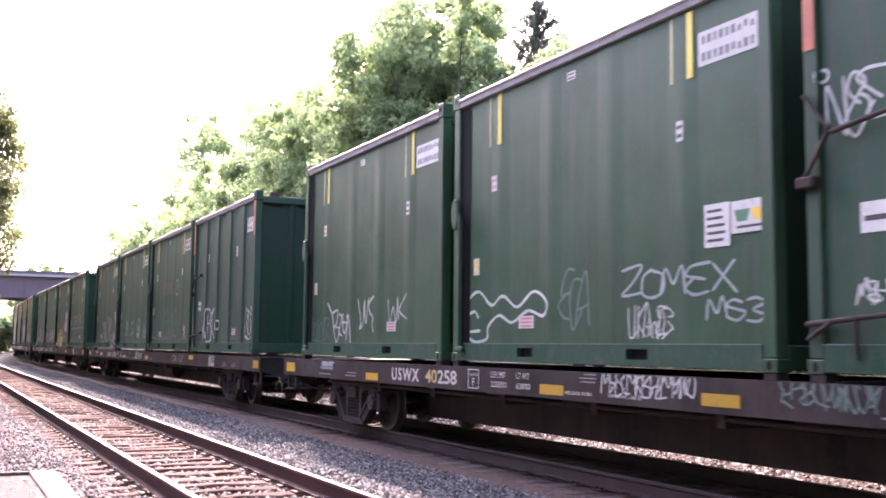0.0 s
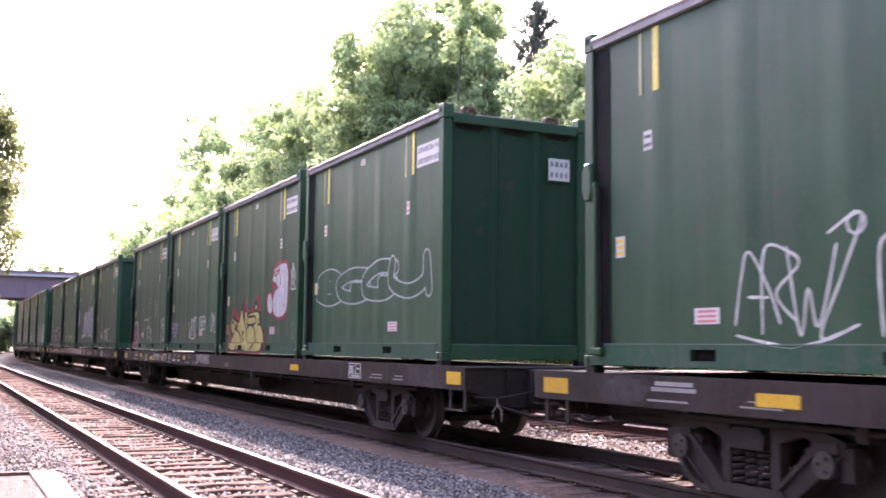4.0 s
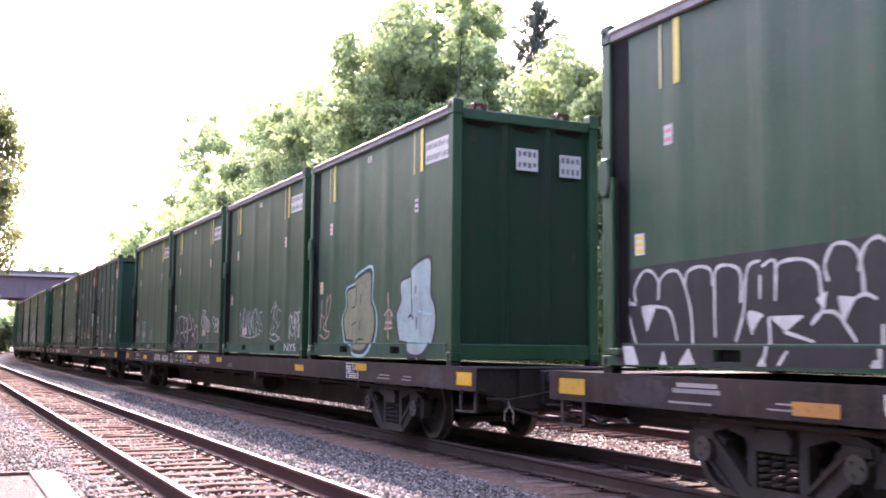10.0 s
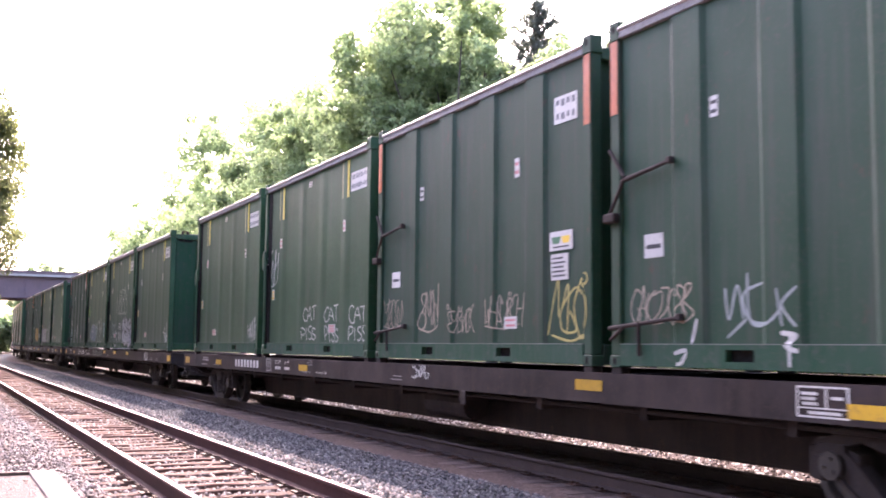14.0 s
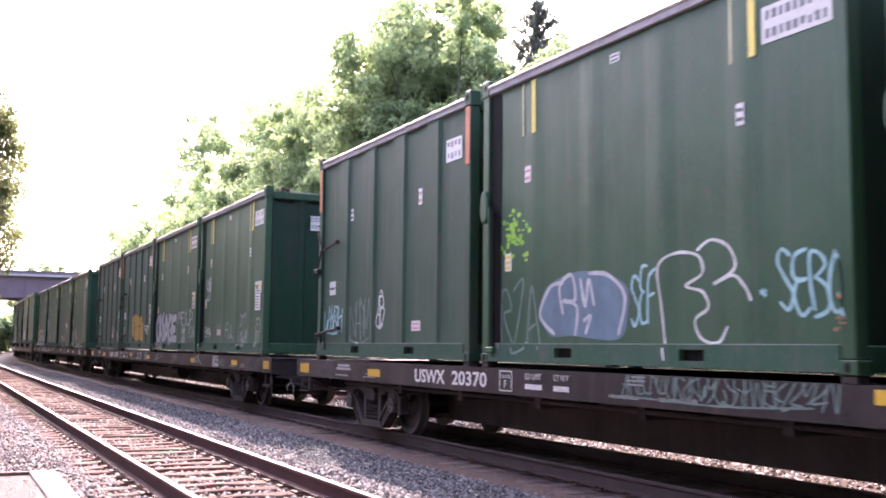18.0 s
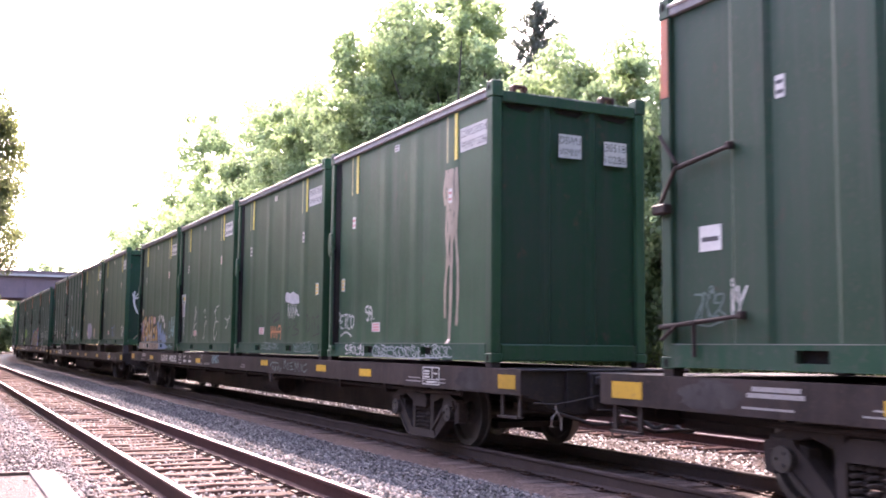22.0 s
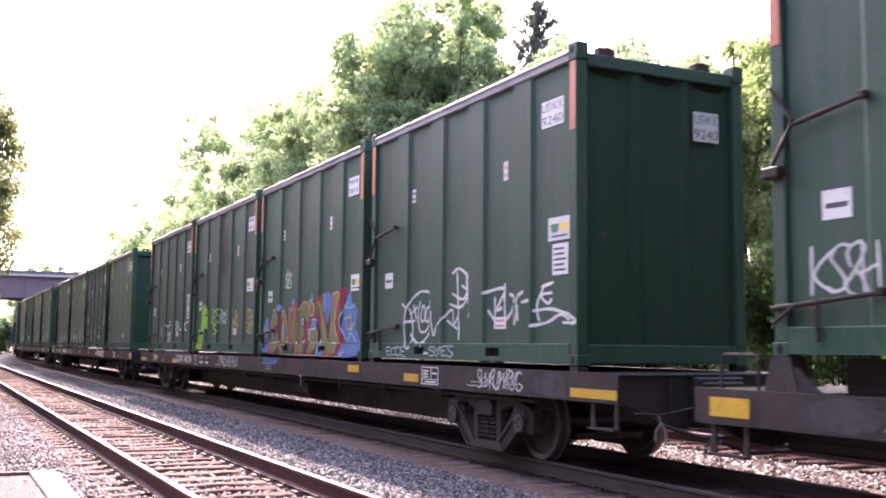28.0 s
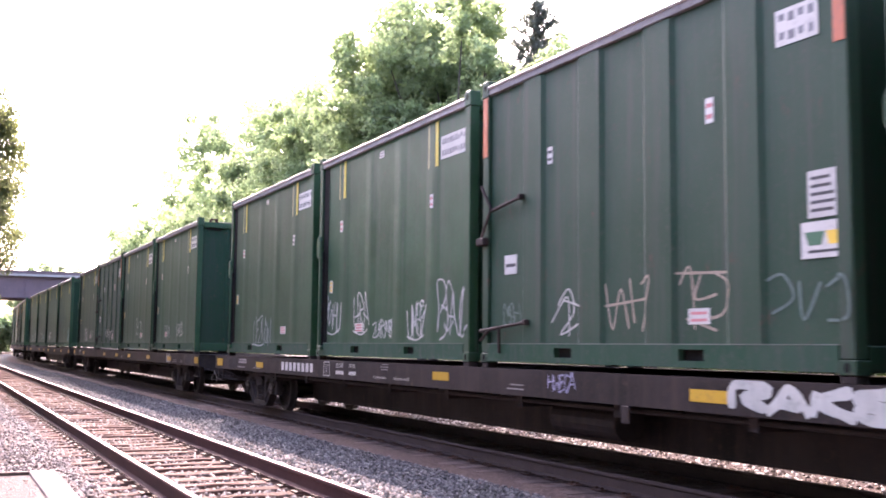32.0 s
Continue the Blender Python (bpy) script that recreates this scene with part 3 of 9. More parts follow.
def tree(x, y, top, radius, low, clumps, per, leaf, seed, mat, label, name="tree", trunk=0.22, clump=1.0):
    """A tapered trunk with limbs; its crown is made of leafy clumps between low and top."""
    rnd, rg = random.Random(seed), np.random.default_rng(seed)
    t = thing(name, label, "tree" if name != "shrub" else "shrub")
    t.location = (x, y, -0.5)
    h = top + 0.5
    bm = bmesh.new()
    fork = low + 0.25 * (h - low)
    limb(bm, (0, 0, -0.1), (rnd.uniform(-0.3, 0.3), rnd.uniform(-0.3, 0.3), fork), trunk, trunk * 0.6, rnd, 4)
    cs, rs = [], []
    mid, half = (low + h) / 2, (h - low) / 2
    for k in range(clumps):
        p = Vector((rnd.gauss(0, 1), rnd.gauss(0, 1), rnd.gauss(0, 1)))
        p *= (0.45 + 0.55 * rnd.random()) / (abs(p.x) ** 3 + abs(p.y) ** 3 + abs(p.z) ** 3) ** (1 / 3)
        rr = rnd.uniform(0.16, 0.32) * radius * clump
        c = Vector((p.x * (radius - rr * 0.7), p.y * (radius - rr * 0.7), mid + p.z * (half - rr * 0.7)))
        cs.append(c)
        rs.append(rr)
        if k % max(1, clumps // 14) == 0:
            limb(bm, (0, 0, fork * rnd.uniform(0.7, 1.0)), c, trunk * 0.32, 0.02, rnd)
    part("trunk", bm, BARK, t)
    q = leaf_quads(rg, np.array([tuple(c) for c in cs]), np.array(rs), per, leaf)
    part("crown", quads_mesh("crown", q, mat), mat, t)
    return t


BROAD = "tall broadleaf tree with sunlit yellow-green leaves"
for k, (x, y, top, r, low, cl, per) in enumerate([
        (16.9, 36.6, 16.0, 4.1, 2.0, 140, 420), (18.3, 37.8, 16.6, 3.1, 6.0, 70, 330), (17.5, 42.5, 15.4, 4.3, 2.0, 84, 330), (17.5, 50.5, 15.4, 4.3, 2.0, 76, 270),
        (18.0, 60.0, 17.2, 4.9, 2.0, 80, 240), (17.5, 70.0, 18.2, 4.7, 2.0, 70, 210), (17.5, 79.5, 16.0, 4.4, 2.0, 66, 190),
        (15.6, 46.0, 14.0, 2.7, 3.0, 60, 300), (17.2, 90.0, 14.4, 4.2, 1.0, 64, 190), (17.4, 100.0, 13.6, 4.4, 1.0, 64, 180), (20.0, 112.0, 15.0, 5.0, 1.0, 60, 170),
        (24.0, 27.0, 9.0, 4.5, 1.0, 60, 170), (25.0, 44.0, 15.5, 6.0, 1.0, 70, 170), (26.0, 64.0, 16.5, 6.5, 1.0, 70, 150), (24.0, 9.0, 8.0, 5.0, 0.5, 60, 170)]):
    fine = y < 52
    tree(x, y, top, r, low, int(cl * 3.3) if fine else cl * 2, int(per * (0.55 if fine else 0.65)), 0.19 if fine else 0.28, 40 + k, LEAF, BROAD, clump=0.66 if fine else 0.7)
for k, (x, y, top, r) in enumerate([(16.6, 31.0, 14.0, 1.7), (15.6, 24.2, 9.9, 2.3), (15.4, 22.0, 10.0, 2.4), (15.6, 20.4, 9.0, 2.0), (15.5, 18.9, 8.75, 2.2)]):
    tree(x, y, top, r, 1.0, 150, 270, 0.15, 66 + k, LEAF, "broadleaf tree leaning over the far track", clump=0.95)
for k, (x, y, top, r) in enumerate([(15.5, 16.4, 8.3, 1.8), (15.6, 13.9, 9.3, 2.1), (15.6, 11.0, 9.4, 2.3), (16.0, 8.2, 9.6, 2.4), (16.2, 4.8, 9.6, 2.4)]):
    tree(x, y, top, r, 0.1, 170, 400, 0.115, 80 + k, LEAF_LIT, "tree with drooping yellow-green leaves above the bank", trunk=0.13, clump=0.95)
for k in range(20):
    rnd = random.Random(300 + k)
    # the four nearest shrubs take the shade-toned leaves
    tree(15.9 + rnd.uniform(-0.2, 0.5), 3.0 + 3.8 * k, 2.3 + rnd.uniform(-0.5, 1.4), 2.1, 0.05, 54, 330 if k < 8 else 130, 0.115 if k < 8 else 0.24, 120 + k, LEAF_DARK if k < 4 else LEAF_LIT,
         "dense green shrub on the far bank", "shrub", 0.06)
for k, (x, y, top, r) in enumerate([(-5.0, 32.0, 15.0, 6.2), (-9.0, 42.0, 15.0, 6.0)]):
    tree(x, y, top, r, -0.5, 200, 240, 0.22, 160 + k, LEAF_SHADED, "leafy tree leaning over the sunlit shoulder", clump=0.85)
for k, (x, y, top, r) in enumerate([(9.0, 176.0, 6.5, 4.0), (4.5, 186.0, 7.0, 4.0), (14.5, 190.0, 8.0, 4.5), (-1.5, 182.0, 6.5, 4.0), (25, 262, 21.6, 6.0), (20, 264, 19.8, 5), (30, 264, 20.2, 5)]):
    tree(x, y, top, r, 0.3, 70, 130, 0.75, 180 + k, LEAF, "distant leafy tree beyond the bridge")
tree(-0.5, 30.5, 10.0, 2.75, 1.6, 230, 420, 0.11, 170, LEAF_SHADED, "leafy bough of a tree over the sunlit shoulder", clump=0.75)
# unseen trees beside and behind the camera, added to block sky light
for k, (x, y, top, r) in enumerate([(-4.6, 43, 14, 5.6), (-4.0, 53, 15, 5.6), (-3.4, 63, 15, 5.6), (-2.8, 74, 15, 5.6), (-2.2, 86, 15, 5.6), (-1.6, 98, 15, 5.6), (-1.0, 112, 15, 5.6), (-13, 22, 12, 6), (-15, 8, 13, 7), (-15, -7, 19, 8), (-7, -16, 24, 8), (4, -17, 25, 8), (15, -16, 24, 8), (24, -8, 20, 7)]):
    tree(x, y, top, r, 0.5, 90, 90, 0.95, 220 + k, LEAF_SHADED, "unseen tree added to block sky light")


def conifer():
    """A spire: whorls of rising boughs, set with short needles all along."""
    rnd, rg = random.Random(7), np.random.default_rng(7)
    t = thing("conifer_tree", "slim dark conifer standing above the broadleaf trees", "tree")
    t.location = (19.25, 31.5, -0.5)
    top = 14.6
    bm = bmesh.new()
    limb(bm, (0, 0, 0), (0, 0, top), 0.16, 0.012, rnd, 6)
    cs, rs = [(0, 0, top - 0.1 * k) for k in range(24)], [0.07] * 24
    z, k = 2.5, 0
    while z < top - 0.12:
        a, ln = k * 2.4 + rnd.uniform(-0.4, 0.4), (0.15 + 3.6 * (1 - z / top) ** 0.7) * rnd.uniform(0.6, 1.2)
        tip = Vector((math.cos(a) * ln, math.sin(a) * ln, z + ln * rnd.uniform(0.25, 0.7)))
        limb(bm, (0, 0, z - 0.05), tip, 0.022, 0.005, rnd, 2)
        n = max(3, int(ln / 0.1))
        for i in range(n):
            f = (i + 1) / n
            side = rnd.uniform(-0.16, 0.16) * ln * (1.1 - f)
            cs.append((tip.x * f - math.sin(a) * side, tip.y * f + math.cos(a) * side, z + (tip.z - z) * f + rnd.uniform(-0.05, 0.03)))
            rs.append(0.13)
        z += 0.16 - 0.09 * z / top
        k += 1
    part("trunk", bm, BARK, t)
    part("crown", quads_mesh("crown", leaf_quads(rg, np.array(cs), np.array(rs), 26, 0.12, 0.8), NEEDLE), NEEDLE, t)


conifer()


# ---- containers ----
POSTS = (-1.8, -0.6, 0.6, 1.8)
SKIN, RAIL_FACE = -1.170, -1.222
# ribs of the two kinds: how far they stand out, half their flat top, their slope
RIBS = {"a": (0.009, 0.04, 0.2), "b": (0.034, 0.2, 0.06)}


def skin(y, z, style="a"):
    """The x of a container's near side at y along it and z above its foot."""
    if z < 0.235 or abs(y) > 2.87:
        return RAIL_FACE
    proud, half, slope = RIBS[style]
    for c in POSTS:
        d = abs(y - c)
        if d < half + slope:
            return SKIN - proud * min(1.0, (half + slope - d) / slope)
    return SKIN


def ribbed(bm, u0, u1, ribs, flat, proud, inner, axis, z0, z1, half, slope):
    """A sheet with upright hat-shaped ribs, closed at its back."""
    line = [(u0, flat)]
    for c in ribs:
        line += [(c - half - slope, flat), (c - half, proud), (c + half, proud), (c + half + slope, flat)]
    line += [(u1, flat), (u1, inner), (u0, inner)]
    if axis == "y":
        return prism(bm, [(x, u) for u, x in line], "z", z0, z1)
    return prism(bm, line, "z", z0, z1)


def casting(bm, sx, sy, z0, z1):
    """A plain corner casting block; its slot is a dark oval laid on by hole_bm()."""
    x0, x1 = sorted((sx * 1.225, sx * 1.06))
    y0, y1 = sorted((sy * 3.035, sy * 2.86))
    box(bm, x0, x1, y0, y1, z0, z1, bevel=0.008)
    return bm


# dark oval laid on a casting, painting the inside of its hole
def hole_bm(sx, sy, z):
    bm = bmesh.new()
    for face in ("side",):
        ring = []
        for k in range(12):
            a = k * math.tau / 12
            u, v = 0.03 * math.cos(a), 0.043 * math.sin(a)
            ring.append((sx * 1.2275, sy * 2.945 + u, z + v) if face == "side" else (sx * 1.14 + u, sy * 3.0375, z + v))
        bm.faces.new([bm.verts.new(p) for p in ring])
    return bm


def bottom_rail(side):
    bm = bmesh.new()
    x0, x1 = sorted((side * 1.222, side * 1.14))
    for lo, hi in ((-2.86, -1.28), (-0.92, 0.92), (1.28, 2.86)):
        box(bm, x0, x1, lo, hi, 0.02, 0.235)
    for lo, hi in ((-1.28, -0.92), (0.92, 1.28)):
        box(bm, x0, x1, lo, hi, 0.02, 0.082)
        box(bm, x0, x1, lo, hi, 0.19, 0.235)
    bmesh.ops.remove_doubles(bm, verts=bm.verts, dist=0.001)
    return bm


def container(style):
    """style a: flat end frame with a lock rod; style b: older box with latch arms and orange corner tape."""
    paint = GREEN_A if style == "a" else GREEN_B
    label = ("dark green steel waste container with yellow tape marks" if style == "a"
             else "weathered green steel waste container with orange corner tape")
    c = thing("freight_container", label, "container", "containers on the train")
    H = BOX_H
    proud, half, slope = RIBS[style]
    for s in (-1, 1):
        part("side_wall", ribbed(bmesh.new(), -2.87, 2.87, POSTS, s * -SKIN, s * (proud - SKIN), s * 1.13, "y", 0.225, H - 0.09, half, slope), paint, c)
        part("bottom_rail", bottom_rail(s), GREEN_DUSTY, c, "dust-covered bottom rail")
        part("ledge", boxed(*sorted((s * 1.2245, s * 1.16)), -2.86, 2.86, 0.2355, 0.243), LEDGE_PALE, c, "ledge paled for dust and its catch of light")
        part("top_rail", boxed(*sorted((s * 1.22, s * 1.10)), -2.86, 2.86, H - 0.095, H - 0.004, bevel=0.01), TOP_RAIL, c, "pale grey top rail")
        for lo in (-1.28, 0.92):
            part("forklift_pocket", boxed(*sorted((s * 1.15, s * 0.55)), lo, lo + 0.36, 0.077, 0.195), DARK, c, "forklift pocket blocked with shade-black")
        for e in (-1, 1):
            part("corner_post", boxed(*sorted((s * 1.215, s * 1.07)), *sorted((e * 3.02, e * 2.862)), 0.12, H - 0.1, bevel=0.012), paint, c)
            foot = part("corner_casting", casting(bmesh.new(), s, e, 0.0, 0.12), paint, c)
            part("slot", hole_bm(s, e, 0.06), DARK, foot)
            head = part("corner_casting", casting(bmesh.new(), s, e, H - 0.1, H + 0.105), paint, c)
            part("slot", hole_bm(s, e, H + 0.02), DARK, head)
    part("roof", prism(bmesh.new(), [(-1.2, H - 0.012), (-0.6, H + 0.02), (0, H + 0.03), (0.6, H + 0.02), (1.2, H - 0.012), (1.2, H - 0.06), (-1.2, H - 0.06)], "y", -2.9, 2.9), ROOF, c, "roof sheet painted pale for sun glare")
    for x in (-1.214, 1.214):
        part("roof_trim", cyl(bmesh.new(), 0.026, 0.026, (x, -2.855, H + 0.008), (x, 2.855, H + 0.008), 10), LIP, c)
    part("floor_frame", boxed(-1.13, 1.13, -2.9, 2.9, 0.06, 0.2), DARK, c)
    # front end
    part("end_wall", ribbed(bmesh.new(), -1.07, 1.07, (-0.36, 0.36), -2.94, -2.985, -2.9, "x", 0.225, H - 0.12, 0.04, 0.045), SOOTY, c, "sooty end wall")
    part("end_sill", boxed(-1.06, 1.06, -3.012, -2.87, 0.02, 0.235, bevel=0.01), paint, c)
    part("end_header", boxed(-1.06, 1.06, -3.012, -2.87, H - 0.16, H - 0.01, bevel=0.01), paint, c)
    # dark wedges that paint the shade below the end header
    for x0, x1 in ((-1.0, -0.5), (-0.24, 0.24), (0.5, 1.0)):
        part("header_pocket", prism(bmesh.new(), [(x0, H - 0.165), (x1, H - 0.165), (x1 - 0.1, H - 0.245), (x0 + 0.06, H - 0.22)], "y", -2.958, -2.93), DARK, c, "dark block painting the shade under the end header")
    for x in (-0.78, 0.62):
        bm = boxed(x - 0.11, x - 0.055, -3.0, -2.87, H - 0.012, H + 0.085, bevel=0.012)
        box(bm, x + 0.055, x + 0.11, -3.0, -2.87, H - 0.012, H + 0.085, bevel=0.012)
        box(bm, x - 0.1, x + 0.1, -2.99, -2.88, H + 0.055, H + 0.095, bevel=0.012)
        if style == "b":
            box(bm, x - 0.06, x + 0.06, -2.985, -2.885, H - 0.01, H + 0.06)
        part("lifting_lug", bm, RUSTY, c, "rusty lifting lug")
    # rear end: a door
    d = part("rear_door", ribbed(bmesh.new(), -1.06, 1.06, (-0.5, 0.5), 2.96, 2.985, 2.9, "x", 0.24, H - 0.12, 0.03, 0.04), SOOTY, c, "sooty rear door")
    part("door_sill", boxed(-1.06, 1.06, 2.87, 3.012, 0.02, 0.235, bevel=0.01), paint, c)
    part("door_header", boxed(-1.06, 1.06, 2.87, 3.012, H - 0.16, H - 0.01, bevel=0.01), paint, c)
    for z in (0.7, 1.8, 2.9):
        part("hinge", boxed(0.95, 1.19, 2.99, 3.05, z - 0.06, z + 0.06, bevel=0.01), GEAR, d)
    if style == "a":
        part("lock_rod", cyl(bmesh.new(), 0.032, 0.032, (-1.25, 2.76, 0.15), (-1.25, 2.76, 1.98), 12), paint, c)
        part("lock_rod", cyl(bmesh.new(), 0.02, 0.02, (-1.24, 2.68, 0.2), (-1.24, 2.68, 1.9), 10), DARK, c)
        # flat dark strip: the channel's shade is painted on, not recessed
        part("rod_channel", boxed(-1.1775, -1.1745, 2.6, 2.86, 0.25, H - 0.12), DARK, c, "dark strip painting the shaded channel by the post")
        oct_ring = [(2.93 + 0.10 * u, 2.0 + 0.21 * v) for u, v in ((-0.5, -1), (0.5, -1), (1, -0.45), (1, 0.45), (0.5, 1), (-0.5, 1), (-1, 0.45), (-1, -0.45))]
        bm = prism(bmesh.new(), oct_ring, "x", -1.262, -1.2)
        bmesh.ops.bevel(bm, geom=list(bm.edges), offset=0.02, segments=1, affect="EDGES")
        part("lock_pivot", bm, paint, c, "swelling lock pivot on the corner post")
        part("rod_foot", boxed(-1.285, -1.21, 2.64, 2.82, 0.12, 0.2, bevel=0.015), paint, c)
        for yc in (-1.64, 2.06):
            part("thin_stripe", boxed(SKIN - 0.006, SKIN - 0.001, yc - 0.02, yc + 0.02, 2.79, H - 0.115), PALE_YELLOW, c)
        for yc, x in ((-1.92, skin(-1.9, 2)), (1.8, skin(1.8, 2))):
            part("broad_stripe", boxed(x - 0.006, x - 0.001, yc - 0.045, yc + 0.045, 2.79, H - 0.115), YELLOW, c)
    else:
        for z, ln in ((1.95, 1.0), (0.42, 1.12)):
            bm = cyl(bmesh.new(), 0.026, 0.02, (-1.25, 2.7 if z > 1 else 3.0, z - 0.02), (-1.245, 3.0 - ln, z + 0.07), 10)
            cyl(bm, 0.02, 0.02, (-1.255, 2.98, z + 0.33 if z > 1 else z - 0.14), (-1.26, 2.72, z + 0.01), 8)
            if z > 1:
                cyl(bm, 0.02, 0.02, (-1.255, 2.98, z - 0.35), (-1.26, 2.72, z), 8)
            else:
                cyl(bm, 0.02, 0.02, (-1.255, 2.5, z - 0.3), (-1.26, 2.5, z + 0.04), 8)
            box(bm, -1.275, -1.205, 3.0 - ln - 0.03, 3.0 - ln + 0.04, z + 0.04, z + 0.11, bevel=0.01)
            part("latch_arm", bm, GEAR, c, "grimy latch arm")
        part("latch_bracket", boxed(-1.3, -1.2, 2.86, 3.06, 1.5, 1.6, bevel=0.015), GEAR, c)
        for yc in (-2.945, 2.945):
            part("corner_tape", boxed(-1.2215, -1.2165, yc - 0.06, yc + 0.06, 2.66, H - 0.11), ORANGE, c, "orange reflective tape")
    return c


# ---- painted marks ----
def ribbon_stroke(verts, faces, pts, width, lift, place):
    """A painted stroke along 2D points (a, z), laid on the skin by place()."""
    fine = []
    for (a0, z0), (a1, z1) in zip(pts, pts[1:]):
        n = max(1, int(math.hypot(a1 - a0, z1 - z0) / 0.035))
        fine += [(a0 + (a1 - a0) * k / n, z0 + (z1 - z0) * k / n) for k in range(n)]
    fine.append(pts[-1])
    base = len(verts)
    n = len(fine)
    for k, (a, z) in enumerate(fine):
        p, q = fine[max(0, k - 1)], fine[min(n - 1, k + 1)]
        dx, dz = q[0] - p[0], q[1] - p[1]
        ln = math.hypot(dx, dz) or 1
        w = width * (0.5 + 0.25 * (1 if 0 < k < n - 1 else 0) * (1 + 0.4 * math.sin(k * 0.7 + base)))
        for sgn in (1, -1):
            verts.append(place(a - sgn * dz / ln * w * 0.5, z + sgn * dx / ln * w * 0.5, lift))
    for k in range(n - 1):
        i = base + 2 * k
        faces.append((i, i + 1, i + 3, i + 2))


def curve_points(ctrl, steps=5):
    """A smooth line through the control points."""
    out = []
    n = len(ctrl)
    for i in range(n - 1):
        p0, p1, p2, p3 = ctrl[max(0, i - 1)], ctrl[i], ctrl[i + 1], ctrl[min(n - 1, i + 2)]
        for k in range(steps):
            t = k / steps
            out.append(tuple(0.5 * (2 * p1[j] + (p2[j] - p0[j]) * t + (2 * p0[j] - 5 * p1[j] + 4 * p2[j] - p3[j]) * t * t + (3 * p1[j] - p0[j] - 3 * p2[j] + p3[j]) * t ** 3) for j in (0, 1)))
    out.append(ctrl[-1])
    return out


